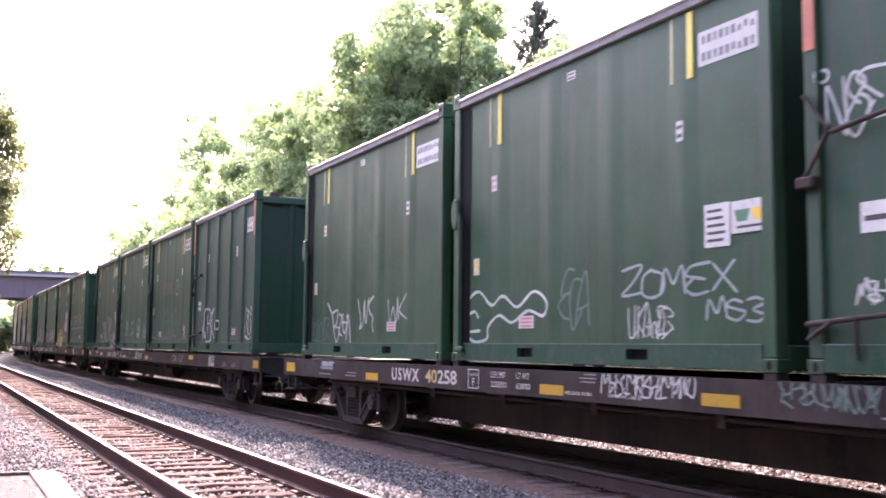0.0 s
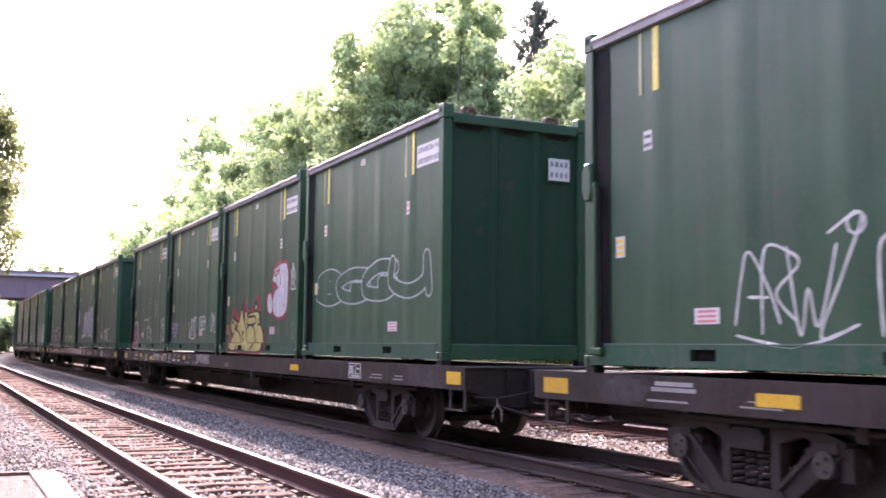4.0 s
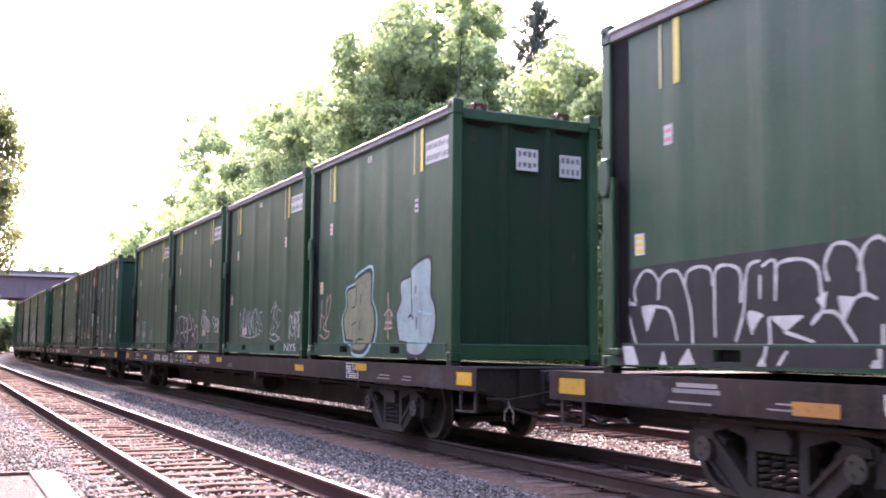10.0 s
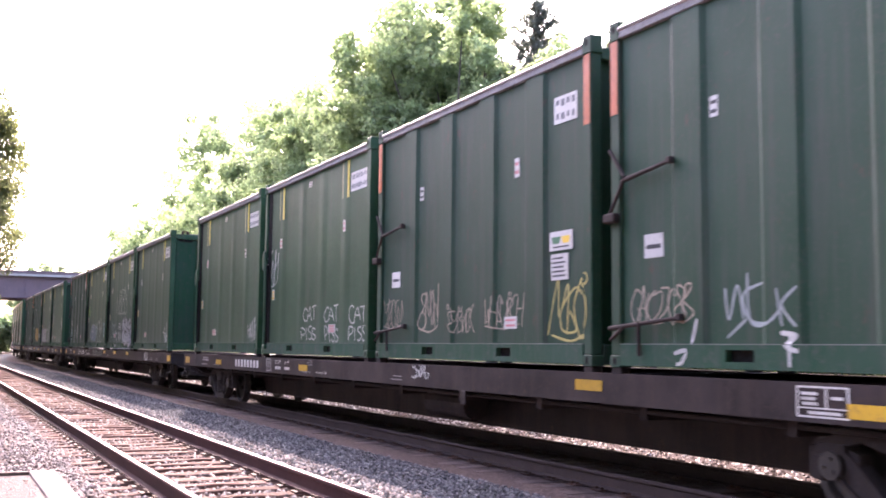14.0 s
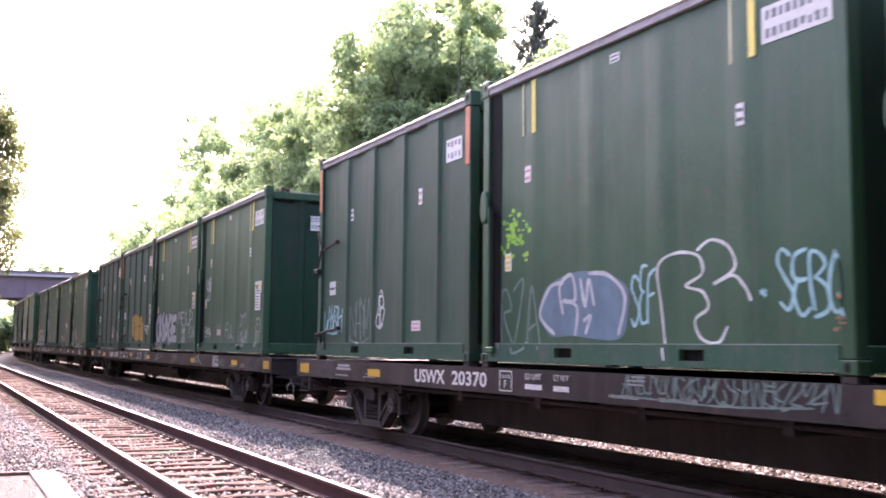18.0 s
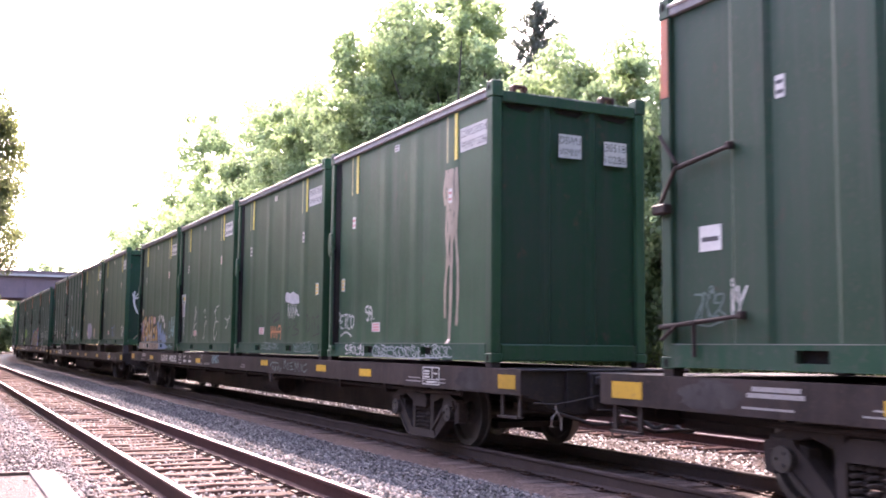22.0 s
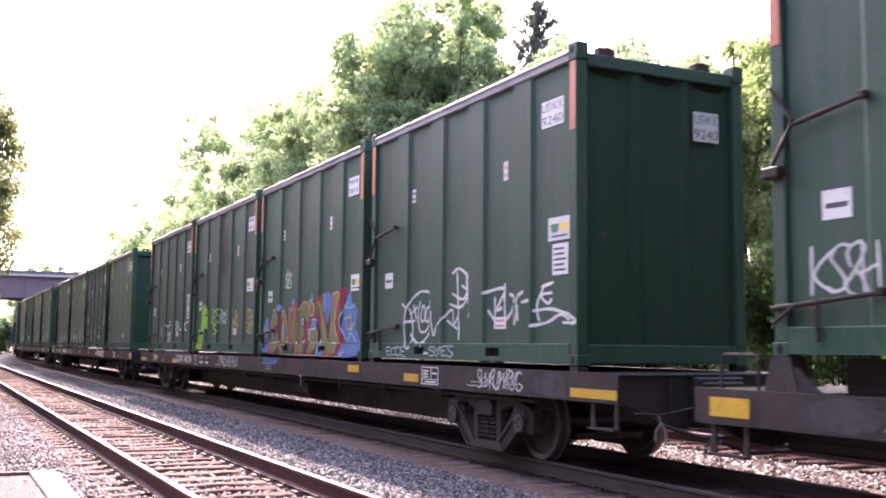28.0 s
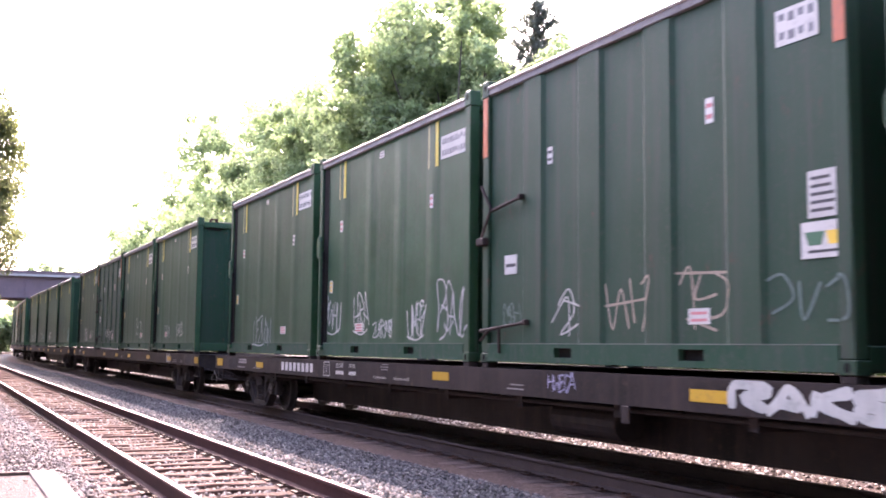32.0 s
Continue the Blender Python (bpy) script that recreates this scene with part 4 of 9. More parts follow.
GLYPH = {
    "A": [[(0, 0), (0.22, 0.55), (0.5, 1), (0.78, 0.55), (1, 0)], [(0.2, 0.38), (0.8, 0.36)]],
    "B": [[(0.1, 0), (0.08, 0.5), (0.1, 1), (0.6, 1), (0.85, 0.78), (0.3, 0.55)], [(0.3, 0.53), (0.95, 0.4), (0.85, 0.06), (0.1, 0)]],
    "C": [[(0.95, 0.82), (0.6, 1), (0.15, 0.8), (0.05, 0.4), (0.4, 0), (0.95, 0.15)]],
    "E": [[(0.95, 0.98), (0.3, 0.95), (0.08, 0.7), (0.3, 0.52), (0.7, 0.52)], [(0.3, 0.52), (0.05, 0.3), (0.3, 0.03), (0.95, 0.04)]],
    "F": [[(0.95, 1), (0.2, 0.92), (0.12, 0.5), (0.15, 0)], [(0.12, 0.52), (0.8, 0.5)]],
    "G": [[(0.95, 0.85), (0.5, 1), (0.08, 0.65), (0.15, 0.15), (0.6, 0), (0.95, 0.3), (0.55, 0.42)]],
    "H": [[(0.1, 1), (0.12, 0)], [(0.1, 0.45), (0.9, 0.55)], [(0.9, 1), (0.88, 0)]],
    "I": [[(0.5, 1), (0.45, 0.5), (0.5, 0)]],
    "K": [[(0.12, 1), (0.1, 0)], [(0.95, 1), (0.2, 0.5), (0.95, 0)]],
    "L": [[(0.15, 1), (0.1, 0.3), (0.3, 0.02), (0.95, 0.1)]],
    "M": [[(0, 0), (0.15, 0.95), (0.5, 0.35), (0.85, 1), (1, 0)]],
    "N": [[(0.05, 0), (0.12, 0.95), (0.45, 0.55), (0.85, 0.05), (0.95, 1)]],
    "O": [[(0.5, 1), (0.08, 0.7), (0.12, 0.2), (0.5, 0), (0.9, 0.25), (0.9, 0.75), (0.45, 1)]],
    "R": [[(0.1, 0), (0.08, 0.95), (0.6, 1), (0.9, 0.75), (0.25, 0.5), (0.95, 0)]],
    "S": [[(0.9, 0.88), (0.45, 1), (0.1, 0.75), (0.5, 0.5), (0.9, 0.28), (0.5, 0), (0.05, 0.14)]],
    "U": [[(0.08, 1), (0.08, 0.35), (0.45, 0), (0.88, 0.3), (0.9, 1), (0.95, 0)]],
    "V": [[(0, 1), (0.25, 0.5), (0.48, 0), (0.75, 0.5), (1, 1)]],
    "W": [[(0, 1), (0.2, 0.05), (0.5, 0.6), (0.78, 0), (1, 1)]],
    "Y": [[(0, 1), (0.3, 0.5), (0.95, 1)], [(0.95, 1), (0.6, 0.3), (0.15, 0)]],
    "Z": [[(0.05, 0.9), (0.9, 1), (0.5, 0.5), (0.05, 0.05), (0.95, 0.1)]],
    "D": [[(0.12, 0), (0.1, 1), (0.7, 0.9), (0.95, 0.5), (0.65, 0.06), (0.12, 0)]],
    "J": [[(0.4, 1), (0.95, 1)], [(0.75, 1), (0.7, 0.25), (0.4, 0), (0.05, 0.2)]],
    "P": [[(0.12, 0), (0.1, 1), (0.7, 1), (0.92, 0.75), (0.6, 0.5), (0.12, 0.45)]],
    "Q": [[(0.5, 1), (0.08, 0.65), (0.2, 0.1), (0.6, 0.05), (0.9, 0.45), (0.75, 0.9), (0.5, 1)], [(0.55, 0.3), (1.0, -0.05)]],
    "T": [[(0.0, 0.95), (1.0, 1.0)], [(0.52, 0.97), (0.5, 0.5), (0.48, 0)]],
    "X": [[(0.05, 1), (0.95, 0)], [(0.95, 1), (0.05, 0)]],
    "1": [[(0.4, 0.8), (0.55, 1), (0.5, 0)]],
    "2": [[(0.1, 0.8), (0.5, 1), (0.88, 0.75), (0.4, 0.3), (0.05, 0.02), (0.95, 0.05)]],
    "3": [[(0.1, 0.92), (0.6, 1), (0.85, 0.75), (0.4, 0.53), (0.9, 0.3), (0.55, 0), (0.05, 0.1)]],
    "5": [[(0.9, 1), (0.2, 0.97), (0.15, 0.55), (0.7, 0.6), (0.9, 0.25), (0.5, 0), (0.05, 0.1)]],
    "6": [[(0.8, 1), (0.3, 0.8), (0.08, 0.3), (0.5, 0), (0.9, 0.25), (0.55, 0.5), (0.15, 0.3)]],
    "7": [[(0.05, 1), (0.95, 1), (0.6, 0.5), (0.4, 0)]],
    "9": [[(0.85, 0.7), (0.5, 1), (0.12, 0.75), (0.45, 0.5), (0.85, 0.7), (0.8, 0.3), (0.55, 0)]],
    "*": [[(0.5, 0.75), (0.5, 0.25)], [(0.25, 0.62), (0.75, 0.38)], [(0.25, 0.38), (0.75, 0.62)]],
    ".": [[(0.3, 0.1), (0.4, 0.0)]],
    " ": [],
    "8": [[(0.5, 0.52), (0.15, 0.78), (0.5, 1), (0.85, 0.78), (0.5, 0.52), (0.1, 0.25), (0.5, 0), (0.9, 0.25), (0.5, 0.52)]],
}


def letter_lines(body, a, z, w, h, rnd, lap=1.1, wild=0.08):
    """Each letter of body as a list of smooth lines, read from the far end of the box to its near end."""
    step = w / (len(body) - 1 + lap)
    slant = rnd.uniform(-0.12, 0.12) * h * (wild > 0.05)
    out = []
    for k, ch in enumerate(body):
        tall, drop = rnd.uniform(0.82, 1.0), rnd.uniform(0, 0.12)
        lines = []
        for line in GLYPH[ch]:
            ctrl = []
            for fx, fz in line:
                fx, fz = fx + rnd.uniform(-wild, wild), fz * tall + drop * (1 - fz) + rnd.uniform(-wild, wild) * 0.7
                ctrl.append((a + w - step * (k + fx * lap) - slant * (fz - 0.5), z + h * min(1.02, max(0.0, fz))))
            lines.append(curve_points(ctrl, 6) if len(ctrl) > 2 else ctrl)
        out.append(lines)
    return out


def scrawl(a, z, w, h, rnd):
    """Strokes of a hand-sprayed scrawl that fills a box: loose crossing loops and hooks, with an arc below."""
    n = max(2, round(w / max(0.12, h * 0.34)))
    body = [rnd.choice("ABCEGHKMNORSUYZ8W") for _ in range(n)]
    strokes = [s for lines in letter_lines(body, a, z, w, h, rnd, 1.5, 0.17) for s in lines]
    if rnd.random() < 0.5:
        strokes.append(curve_points([(a + w, z + h * 0.06), (a + w * 0.5, z - h * 0.04), (a + w * 0.1, z + h * 0.1)]))
    if rnd.random() < 0.4:
        cx, cz, r = a + w * rnd.random(), z + h * 0.95, 0.09 * h
        strokes.append([(cx + r * math.cos(q), cz + r * math.sin(q)) for q in np.linspace(0, math.tau, 10)])
    return strokes


def reach(A, Z, lines, r):
    """Distance of every grid point from a set of lines, less a radius."""
    seg = np.array([(*p, *q) for line in lines for p, q in zip(line, line[1:])])
    best = np.full(A.shape, 9.0)
    for x0, y0, x1, y1 in seg:
        dx, dy = x1 - x0, y1 - y0
        t = np.clip(((A - x0) * dx + (Z - y0) * dy) / max(1e-9, dx * dx + dy * dy), 0, 1)
        best = np.minimum(best, np.hypot(A - x0 - t * dx, Z - y0 - t * dy))
    return best - r


def painted_area(verts, faces, A, Z, D, cell, lift, place):
    """Cells of a grid where D is below zero, with their rim drawn onto the line D = 0."""
    inside = np.maximum.reduce([D[:-1, :-1], D[1:, :-1], D[:-1, 1:], D[1:, 1:]]) < 0.55 * cell
    ga, gz = np.gradient(D, cell)
    size = np.maximum(0.5, np.hypot(ga, gz))
    count = np.zeros(D.shape, int)
    for i, j in ((0, 0), (0, 1), (1, 0), (1, 1)):
        count[i:D.shape[0] - 1 + i, j:D.shape[1] - 1 + j] += inside
    rim = (count > 0) & (count < 4)
    push = np.where(rim, np.clip(D, -0.7 * cell, 0.7 * cell), 0.0)
    A2, Z2 = A - push * ga / size ** 2, Z - push * gz / size ** 2
    index = {}

    def at(i, j):
        if (i, j) not in index:
            index[i, j] = len(verts)
            verts.append(place(A2[i, j], Z2[i, j], lift))
        return index[i, j]
    for i, j in zip(*np.nonzero(inside)):
        quad = (at(i, j), at(i + 1, j), at(i + 1, j + 1), at(i, j + 1))
        if abs(verts[quad[0]][0] - verts[quad[3]][0]) < 0.04:
            faces.append(quad)


def throw_up(letters, a, z, w, h, broad, rim, place, low=0.003):
    """Fat overlapping letters: the paint inside them, and the outline that shows round each."""
    cell = 0.02 if h > 0.5 else 0.012
    na, nz = int((w + 0.3) / cell), int((h + 0.3) / cell)
    A, Z = np.meshgrid(a - 0.15 + cell * np.arange(na), z - 0.15 + cell * np.arange(nz), indexing="ij")
    dist = [reach(A, Z, lines, broad / 2) for lines in letters]
    fill, over = np.full(A.shape, 9.0), np.full(A.shape, 9.0)
    for d in dist[::-1]:
        fill = np.minimum(fill, np.maximum(d, rim * 0.8 - over))
        over = np.minimum(over, d)
    out = ([], [], [], [])
    painted_area(out[0], out[1], A, Z, fill, cell, low + 0.006, place)
    painted_area(out[2], out[3], A, Z, over - rim, cell, low, place)
    return out


def hollow(verts, faces, letters, a, z, w, h, broad, line, place):
    """Fat letters of which only the outline is sprayed."""
    cell = line * 0.75
    A, Z = np.meshgrid(np.arange(a - 0.1, a + w + 0.1, cell), np.arange(z - 0.1, z + h + 0.1, cell), indexing="ij")
    over, ring = np.full(A.shape, 9.0), np.full(A.shape, 9.0)
    for d in [reach(A, Z, lines, broad / 2) for lines in letters][::-1]:
        ring = np.minimum(ring, np.maximum(np.abs(d) - line, -over))
        over = np.minimum(over, d)
    painted_area(verts, faces, A, Z, ring, cell, 0.003, place)


def shape_reach(A, Z, ring):
    """Distance of every grid point from a closed outline, negative inside it."""
    d = reach(A, Z, [ring + ring[:1]], 0.0)
    inside = np.zeros(A.shape, bool)
    for (x0, y0), (x1, y1) in zip(ring, ring[1:] + ring[:1]):
        if y0 != y1:
            inside ^= ((y0 > Z) != (y1 > Z)) & (A < (x1 - x0) * (Z - y0) / (y1 - y0) + x0)
    return np.where(inside, -d, d)


def sketch(owner, a, z, w, h, layers, place, flip=True, cell=0.02):
    """A painted piece. Layers, lowest first: way, colour, more. Ways: f smooth fill, p straight fill, r rim round shapes, o ovals, l smooth line, s straight line.
    Shapes are in shares of the box: across as one reads it, and up."""
    def at(u, v):
        return (a + w * (1 - u) if flip else a + w * u, z + h * v)
    body = None
    for k, (way, colour, *more) in enumerate(layers):
        verts, faces = [], []
        lift = 0.003 + 0.0016 * k
        if way in "lsr":
            for line in more[1:]:
                pts = [at(u, v) for u, v in (list(line) + list(line[:2]) if way == "r" else line)]
                ribbon_stroke(verts, faces, curve_points(pts, 7) if way == "l" and len(pts) > 2 else pts, more[0], lift, place)
        elif way == "o":
            for u, v, ru, rv in more[0]:
                up = [at(u - ru * math.cos(q), v + rv * math.sin(q)) for q in np.linspace(0, math.pi, 11)]
                lo = [at(u - ru * math.cos(q), v - rv * math.sin(q)) for q in np.linspace(0, math.pi, 11)]
                fill_between(verts, faces, up, lo, lift, place)
        else:
            for ring in more:
                pts = [at(u, v) for u, v in ring]
                if way == "f":
                    pts = curve_points(pts + pts[:1], 5)[:-1]
                lows, highs = np.min(pts, axis=0) - 3 * cell, np.max(pts, axis=0) + 3 * cell
                A, Z = np.meshgrid(np.arange(lows[0], highs[0], cell), np.arange(lows[1], highs[1], cell), indexing="ij")
                painted_area(verts, faces, A, Z, shape_reach(A, Z, pts), cell, lift, place)
        if place in BOX_SIDES:
            faces = off_pockets(verts, faces)
        g = part("graffiti" if body is None else "paint_layer", raw_mesh("graffiti", verts, faces, SPRAY[colour]), None, body or owner)
        g["kind"] = "stuff"
        body = body or g


def speckle(colour, n, seed):
    """Small dabs of paint, thicker towards the middle."""
    rnd = random.Random(seed)
    return [("o", colour, [(rnd.gauss(0.5, 0.22), rnd.gauss(0.5, 0.24), rnd.uniform(0.02, 0.07), rnd.uniform(0.02, 0.06)) for _ in range(n)])]


def bubble(a, z, w, h, rnd):
    """Outline of one fat letter: an uneven round shape, as upper and lower edges over its width."""
    lobes = [rnd.uniform(-0.16, 0.05) for _ in range(5)]
    up, lo = [], []
    n = 16
    for k in range(n + 1):
        f = k / n
        e = (1 - abs(2 * f - 1) ** 3.2) ** 0.5
        dip_u = lobes[int(f * 2.99)] * math.sin(f * math.pi * 2.5) ** 2
        dip_l = lobes[3 + int(f * 1.99)] * math.sin(f * math.pi * 2) ** 2
        up.append((a + w * f, z + h * (0.5 + 0.5 * e * (1 + dip_u))))
        lo.append((a + w * f, z + h * (0.5 - 0.5 * e * (1 + dip_l))))
    return up, lo


def fill_between(verts, faces, up, lo, lift, place):
    base = len(verts)
    rows = 5
    for (a, z1), (_, z0) in zip(up, lo):
        for r in range(rows + 1):
            verts.append(place(a, z0 + (z1 - z0) * r / rows, lift))
    for k in range(len(up) - 1):
        for r in range(rows):
            i = base + k * (rows + 1) + r
            faces.append((i, i + 1, i + rows + 2, i + rows + 1))


def off_pockets(verts, faces):
    """Leaves out paint that would bridge the open forklift pockets."""
    def open_at(quad):
        y = abs(sum(verts[i][1] for i in quad) / len(quad))
        z = sum(verts[i][2] for i in quad) / len(quad)
        return 0.92 < y < 1.28 and 0.082 < z < 0.19
    return [q for q in faces if not open_at(q)]


def paint_marks(owner, marks, place, seed, side_x):
    """Adds graffiti, labels and signs to a container or a wagon's sill. Each mark: kind, near end, foot, width, height, more."""
    rnd = random.Random(seed)
    for kind, a, z, w, h, *more in marks:
        if place in BOX_SIDES and kind not in ("sign", "paper"):
            far = min(a + w, 5.98)
            a, z = max(a, 0.06), max(z, 0.03)
            w = far - a
        if kind == "art":
            sketch(owner, a, z, w, h, more[0], place)
        elif kind == "say":
            verts, faces = [], []
            for lines in letter_lines(more[1], a, z, w, h, rnd, 1.08, 0.085):
                for line in lines:
                    ribbon_stroke(verts, faces, line, more[2] if len(more) > 2 else 0.034, 0.003 + 0.0002 * (len(verts) % 7), place)
            part("graffiti", raw_mesh("graffiti", verts, faces, SPRAY[more[0]]), None, owner)["kind"] = "stuff"
        elif kind in ("tag", "out", "thr", "drip", "patch", "lines"):
            colour = more[0]
            verts, faces = [], []
            edge_v, edge_f = [], []
            if kind == "tag":
                for s in scrawl(a, z, w, h, rnd):
                    ribbon_stroke(verts, faces, s, 0.036 if h > 0.45 else 0.024, 0.003 + 0.0002 * (len(verts) % 7), place)
            elif kind == "lines":
                for f in (0.15, 0.5, 0.85):
                    ribbon_stroke(verts, faces, [(a + w, z + h * f), (a + w * rnd.uniform(0, 0.25), z + h * f)], 0.04, 0.003, place)
            elif kind in ("out", "thr"):
                body = more[-1]
                if isinstance(body, int):
                    body = [rnd.choice("8OSB8UG") for _ in range(body)]
                n = len(body)
                broad = min(w / n * 0.43, h * 0.32) * 1.0
                rim = (0.05 if kind == "thr" and more[1] in "KM" else 0.042) if h > 0.5 else 0.02
                inset = broad * 0.45
                letters = letter_lines(body, a + inset, z + inset, w - 2 * inset, h - 2 * inset, rnd, 1.3, 0.04)
                if kind == "thr":
                    verts, faces, edge_v, edge_f = throw_up(letters, a, z, w, h, broad, rim, place)
                else:
                    hollow(verts, faces, letters, a, z, w, h, broad, 0.014 if h < 0.8 else 0.02, place)
            elif kind == "drip":
                for k in range(7):
                    x = a + w * (k + 0.5) / 7
                    foot = z + h * (0.0 if k == 3 else rnd.uniform(0.0, 0.8))
                    line = [(x + rnd.uniform(-0.04, 0.04), z + h + (foot - z - h) * f / 5) for f in range(6)]
                    ribbon_stroke(verts, faces, curve_points(line), w * rnd.uniform(0.16, 0.32), 0.003 + 0.0008 * k, place)
            else:
                up, lo = bubble(a, z, w, h, rnd)
                fill_between(verts, faces, up, lo, 0.003, place)
            if place in BOX_SIDES:
                faces, edge_f = off_pockets(verts, faces), off_pockets(edge_v, edge_f)
            name = "graffiti" if kind not in ("drip", "lines") else ("paint_drip" if kind == "drip" else "stencil_line")
            g = part(name, raw_mesh(name, verts, faces, SPRAY[colour]), None, owner)
            g["kind"] = "stuff"
            if edge_v:
                part("outline", raw_mesh("outline", edge_v, edge_f, SPRAY[more[1]]), None, g)["kind"] = "stuff"
        elif kind == "txt":
            colour, body = more
            bm = text_bm(body, h, w)
            front = min(place(a + w * f / 12, z, 0.003)[0] for f in range(13))
            onto_side(bm, 0, 0, 0)
            for v in bm.verts:
                v.co = Vector((front, *place(a + w + v.co.y, z + v.co.z, 0)[1:]))
            part("graffiti", bm, SPRAY[colour], owner)
        elif kind in ("sign", "paper"):
            y = -BOX_L / 2 + a
            s = part("company_sign" if kind == "sign" else "notice_sheet", boxed(side_x - 0.012, side_x - 0.004, y, y + w, z, z + h), PAPER, owner, "white sign with a two-tone emblem" if kind == "sign" else "white printed notice sheet")
            if kind == "sign":
                part("emblem", prism(bmesh.new(), [(y + w * 0.92, z + h * 0.72), (y + w * 0.5, z + h * 0.72), (y + w * 0.58, z + h * 0.35), (y + w * 0.84, z + h * 0.35)], "x", side_x - 0.014, side_x - 0.0125), LOGO_A, s)
                part("emblem", prism(bmesh.new(), [(y + w * 0.48, z + h * 0.72), (y + w * 0.1, z + h * 0.72), (y + w * 0.14, z + h * 0.35), (y + w * 0.42, z + h * 0.35)], "x", side_x - 0.014, side_x - 0.0125), LOGO_B, s)
                part("print_bar", boxed(side_x - 0.014, side_x - 0.0125, y + w * 0.15, y + w * 0.85, z + h * 0.14, z + h * 0.22), INK, s)
            else:
                bm = bmesh.new()
                for k in range(5):
                    f = 0.12 + 0.17 * k
                    box(bm, side_x - 0.014, side_x - 0.0125, y + w * rnd.uniform(0.1, 0.3), y + w * 0.9, z + h * f, z + h * (f + 0.07))
                part("print", bm, INK, s)["kind"] = "stuff"


def sticker(owner, y, z, w, h, x, tint=None, bars=2):
    """A small printed label."""
    s = part("label", boxed(x - 0.006, x - 0.001, y - w / 2, y + w / 2, z - h / 2, z + h / 2), PAPER, owner)
    bm = bmesh.new()
    for k in range(bars):
        zz = z - h / 2 + h * (k + 0.6) / (bars + 0.3)
        box(bm, x - 0.008, x - 0.0065, y - w * 0.38, y + w * 0.38, zz - h * 0.09, zz + h * 0.09)
    part("print", bm, tint or INK, s)["kind"] = "stuff"
    return s


def placard(owner, y, z, w, h, lines, x=SKIN, end=False):
    """White plate with rows of black characters; plain bars where they cannot be read."""
    def flat(lo, hi, d0, d1, z0, z1, bm=None):
        bm = bm or bmesh.new()
        return box(bm, lo, hi, -2.9885 - d1, -2.9885 - d0, z0, z1) if end else box(bm, x - d1, x - d0, lo, hi, z0, z1)
    p = part("id_plate", flat(y - w / 2, y + w / 2, 0.001, 0.006, z - h / 2, z + h / 2), PAPER, owner)
    rows = len(lines)
    bars = bmesh.new()
    for k, body in enumerate(lines):
        zz = z + h / 2 - h * (k + 0.5) / rows
        ch = h / rows * (0.33 if body else 0.25)
        if body:
            bm = text_bm(body, 2 * ch, w * 0.92)
            for v in bm.verts:
                v.co = Vector((y - w * 0.46 + v.co.x, -2.9957, zz - ch + v.co.y)) if end else Vector((x - 0.0075, y + w * 0.46 - v.co.x, zz - ch + v.co.y))
            part("letters", bm, INK, p)
            continue
        n = 9 if w > 0.6 else 4
        rnd = random.Random(k * 7 + int(w * 100))
        for i in range(n):
            c = y - w * 0.46 + w * 0.92 * (i + 0.5) / n
            half = w / n * rnd.uniform(0.2, 0.33)
            cut = rnd.choice((0.0, 0.0, 0.35, 0.5)) * ch
            flat(c - half, c + half, 0.0062, 0.0078, zz - ch + (cut if i % 2 else 0), zz + ch - (0 if i % 2 else cut), bars)
    if bars.verts:
        part("print", bars, FADED_INK, p)["kind"] = "stuff"
    else:
        bars.free()


PLATES = {(2, 2): ("DSWU31125", "WMNY10894"), (3, 2): ("DSWU31275", "WMNY11042"), (8, 1): ("DSWU30830", "WMNY10585"), (1, 3): ("DSWU30004", "WMNY 9772"),
          (3, 0): ("DSWU31158", "WMNY10957"), (6, 0): ("DSWU30944", "WMNY10712"), (7, 0): ("DSWU30522", "WMNY10290"), (8, 0): ("DSWU30518", "WMNY10286"),
          (10, 0): ("USWX", "9240"), (1, 0): ("USWX", "9461")}


# where the red-and-white notice sits between the ribs, where it is known
LABEL_AT = {(1, 1): 1.22, (2, 3): 0.98, (3, 1): 0.97, (6, 0): 0.95, (7, 0): 0.95, (8, 2): 0.98, (4, 1): 1.2, (2, 1): -1.25, (3, 2): -1.09, (2, 2): -1.16, (0, 2): 1.18, (8, 0): 0.92, (4, 2): -1.2, (7, 1): 1.1, (4, 0): None, (8, 3): None, (10, 1): None, (6, 2): None, (7, 2): None, (3, 3): None, (6, 1): 1.01, (1, 2): -1.17, (8, 1): 0.98}


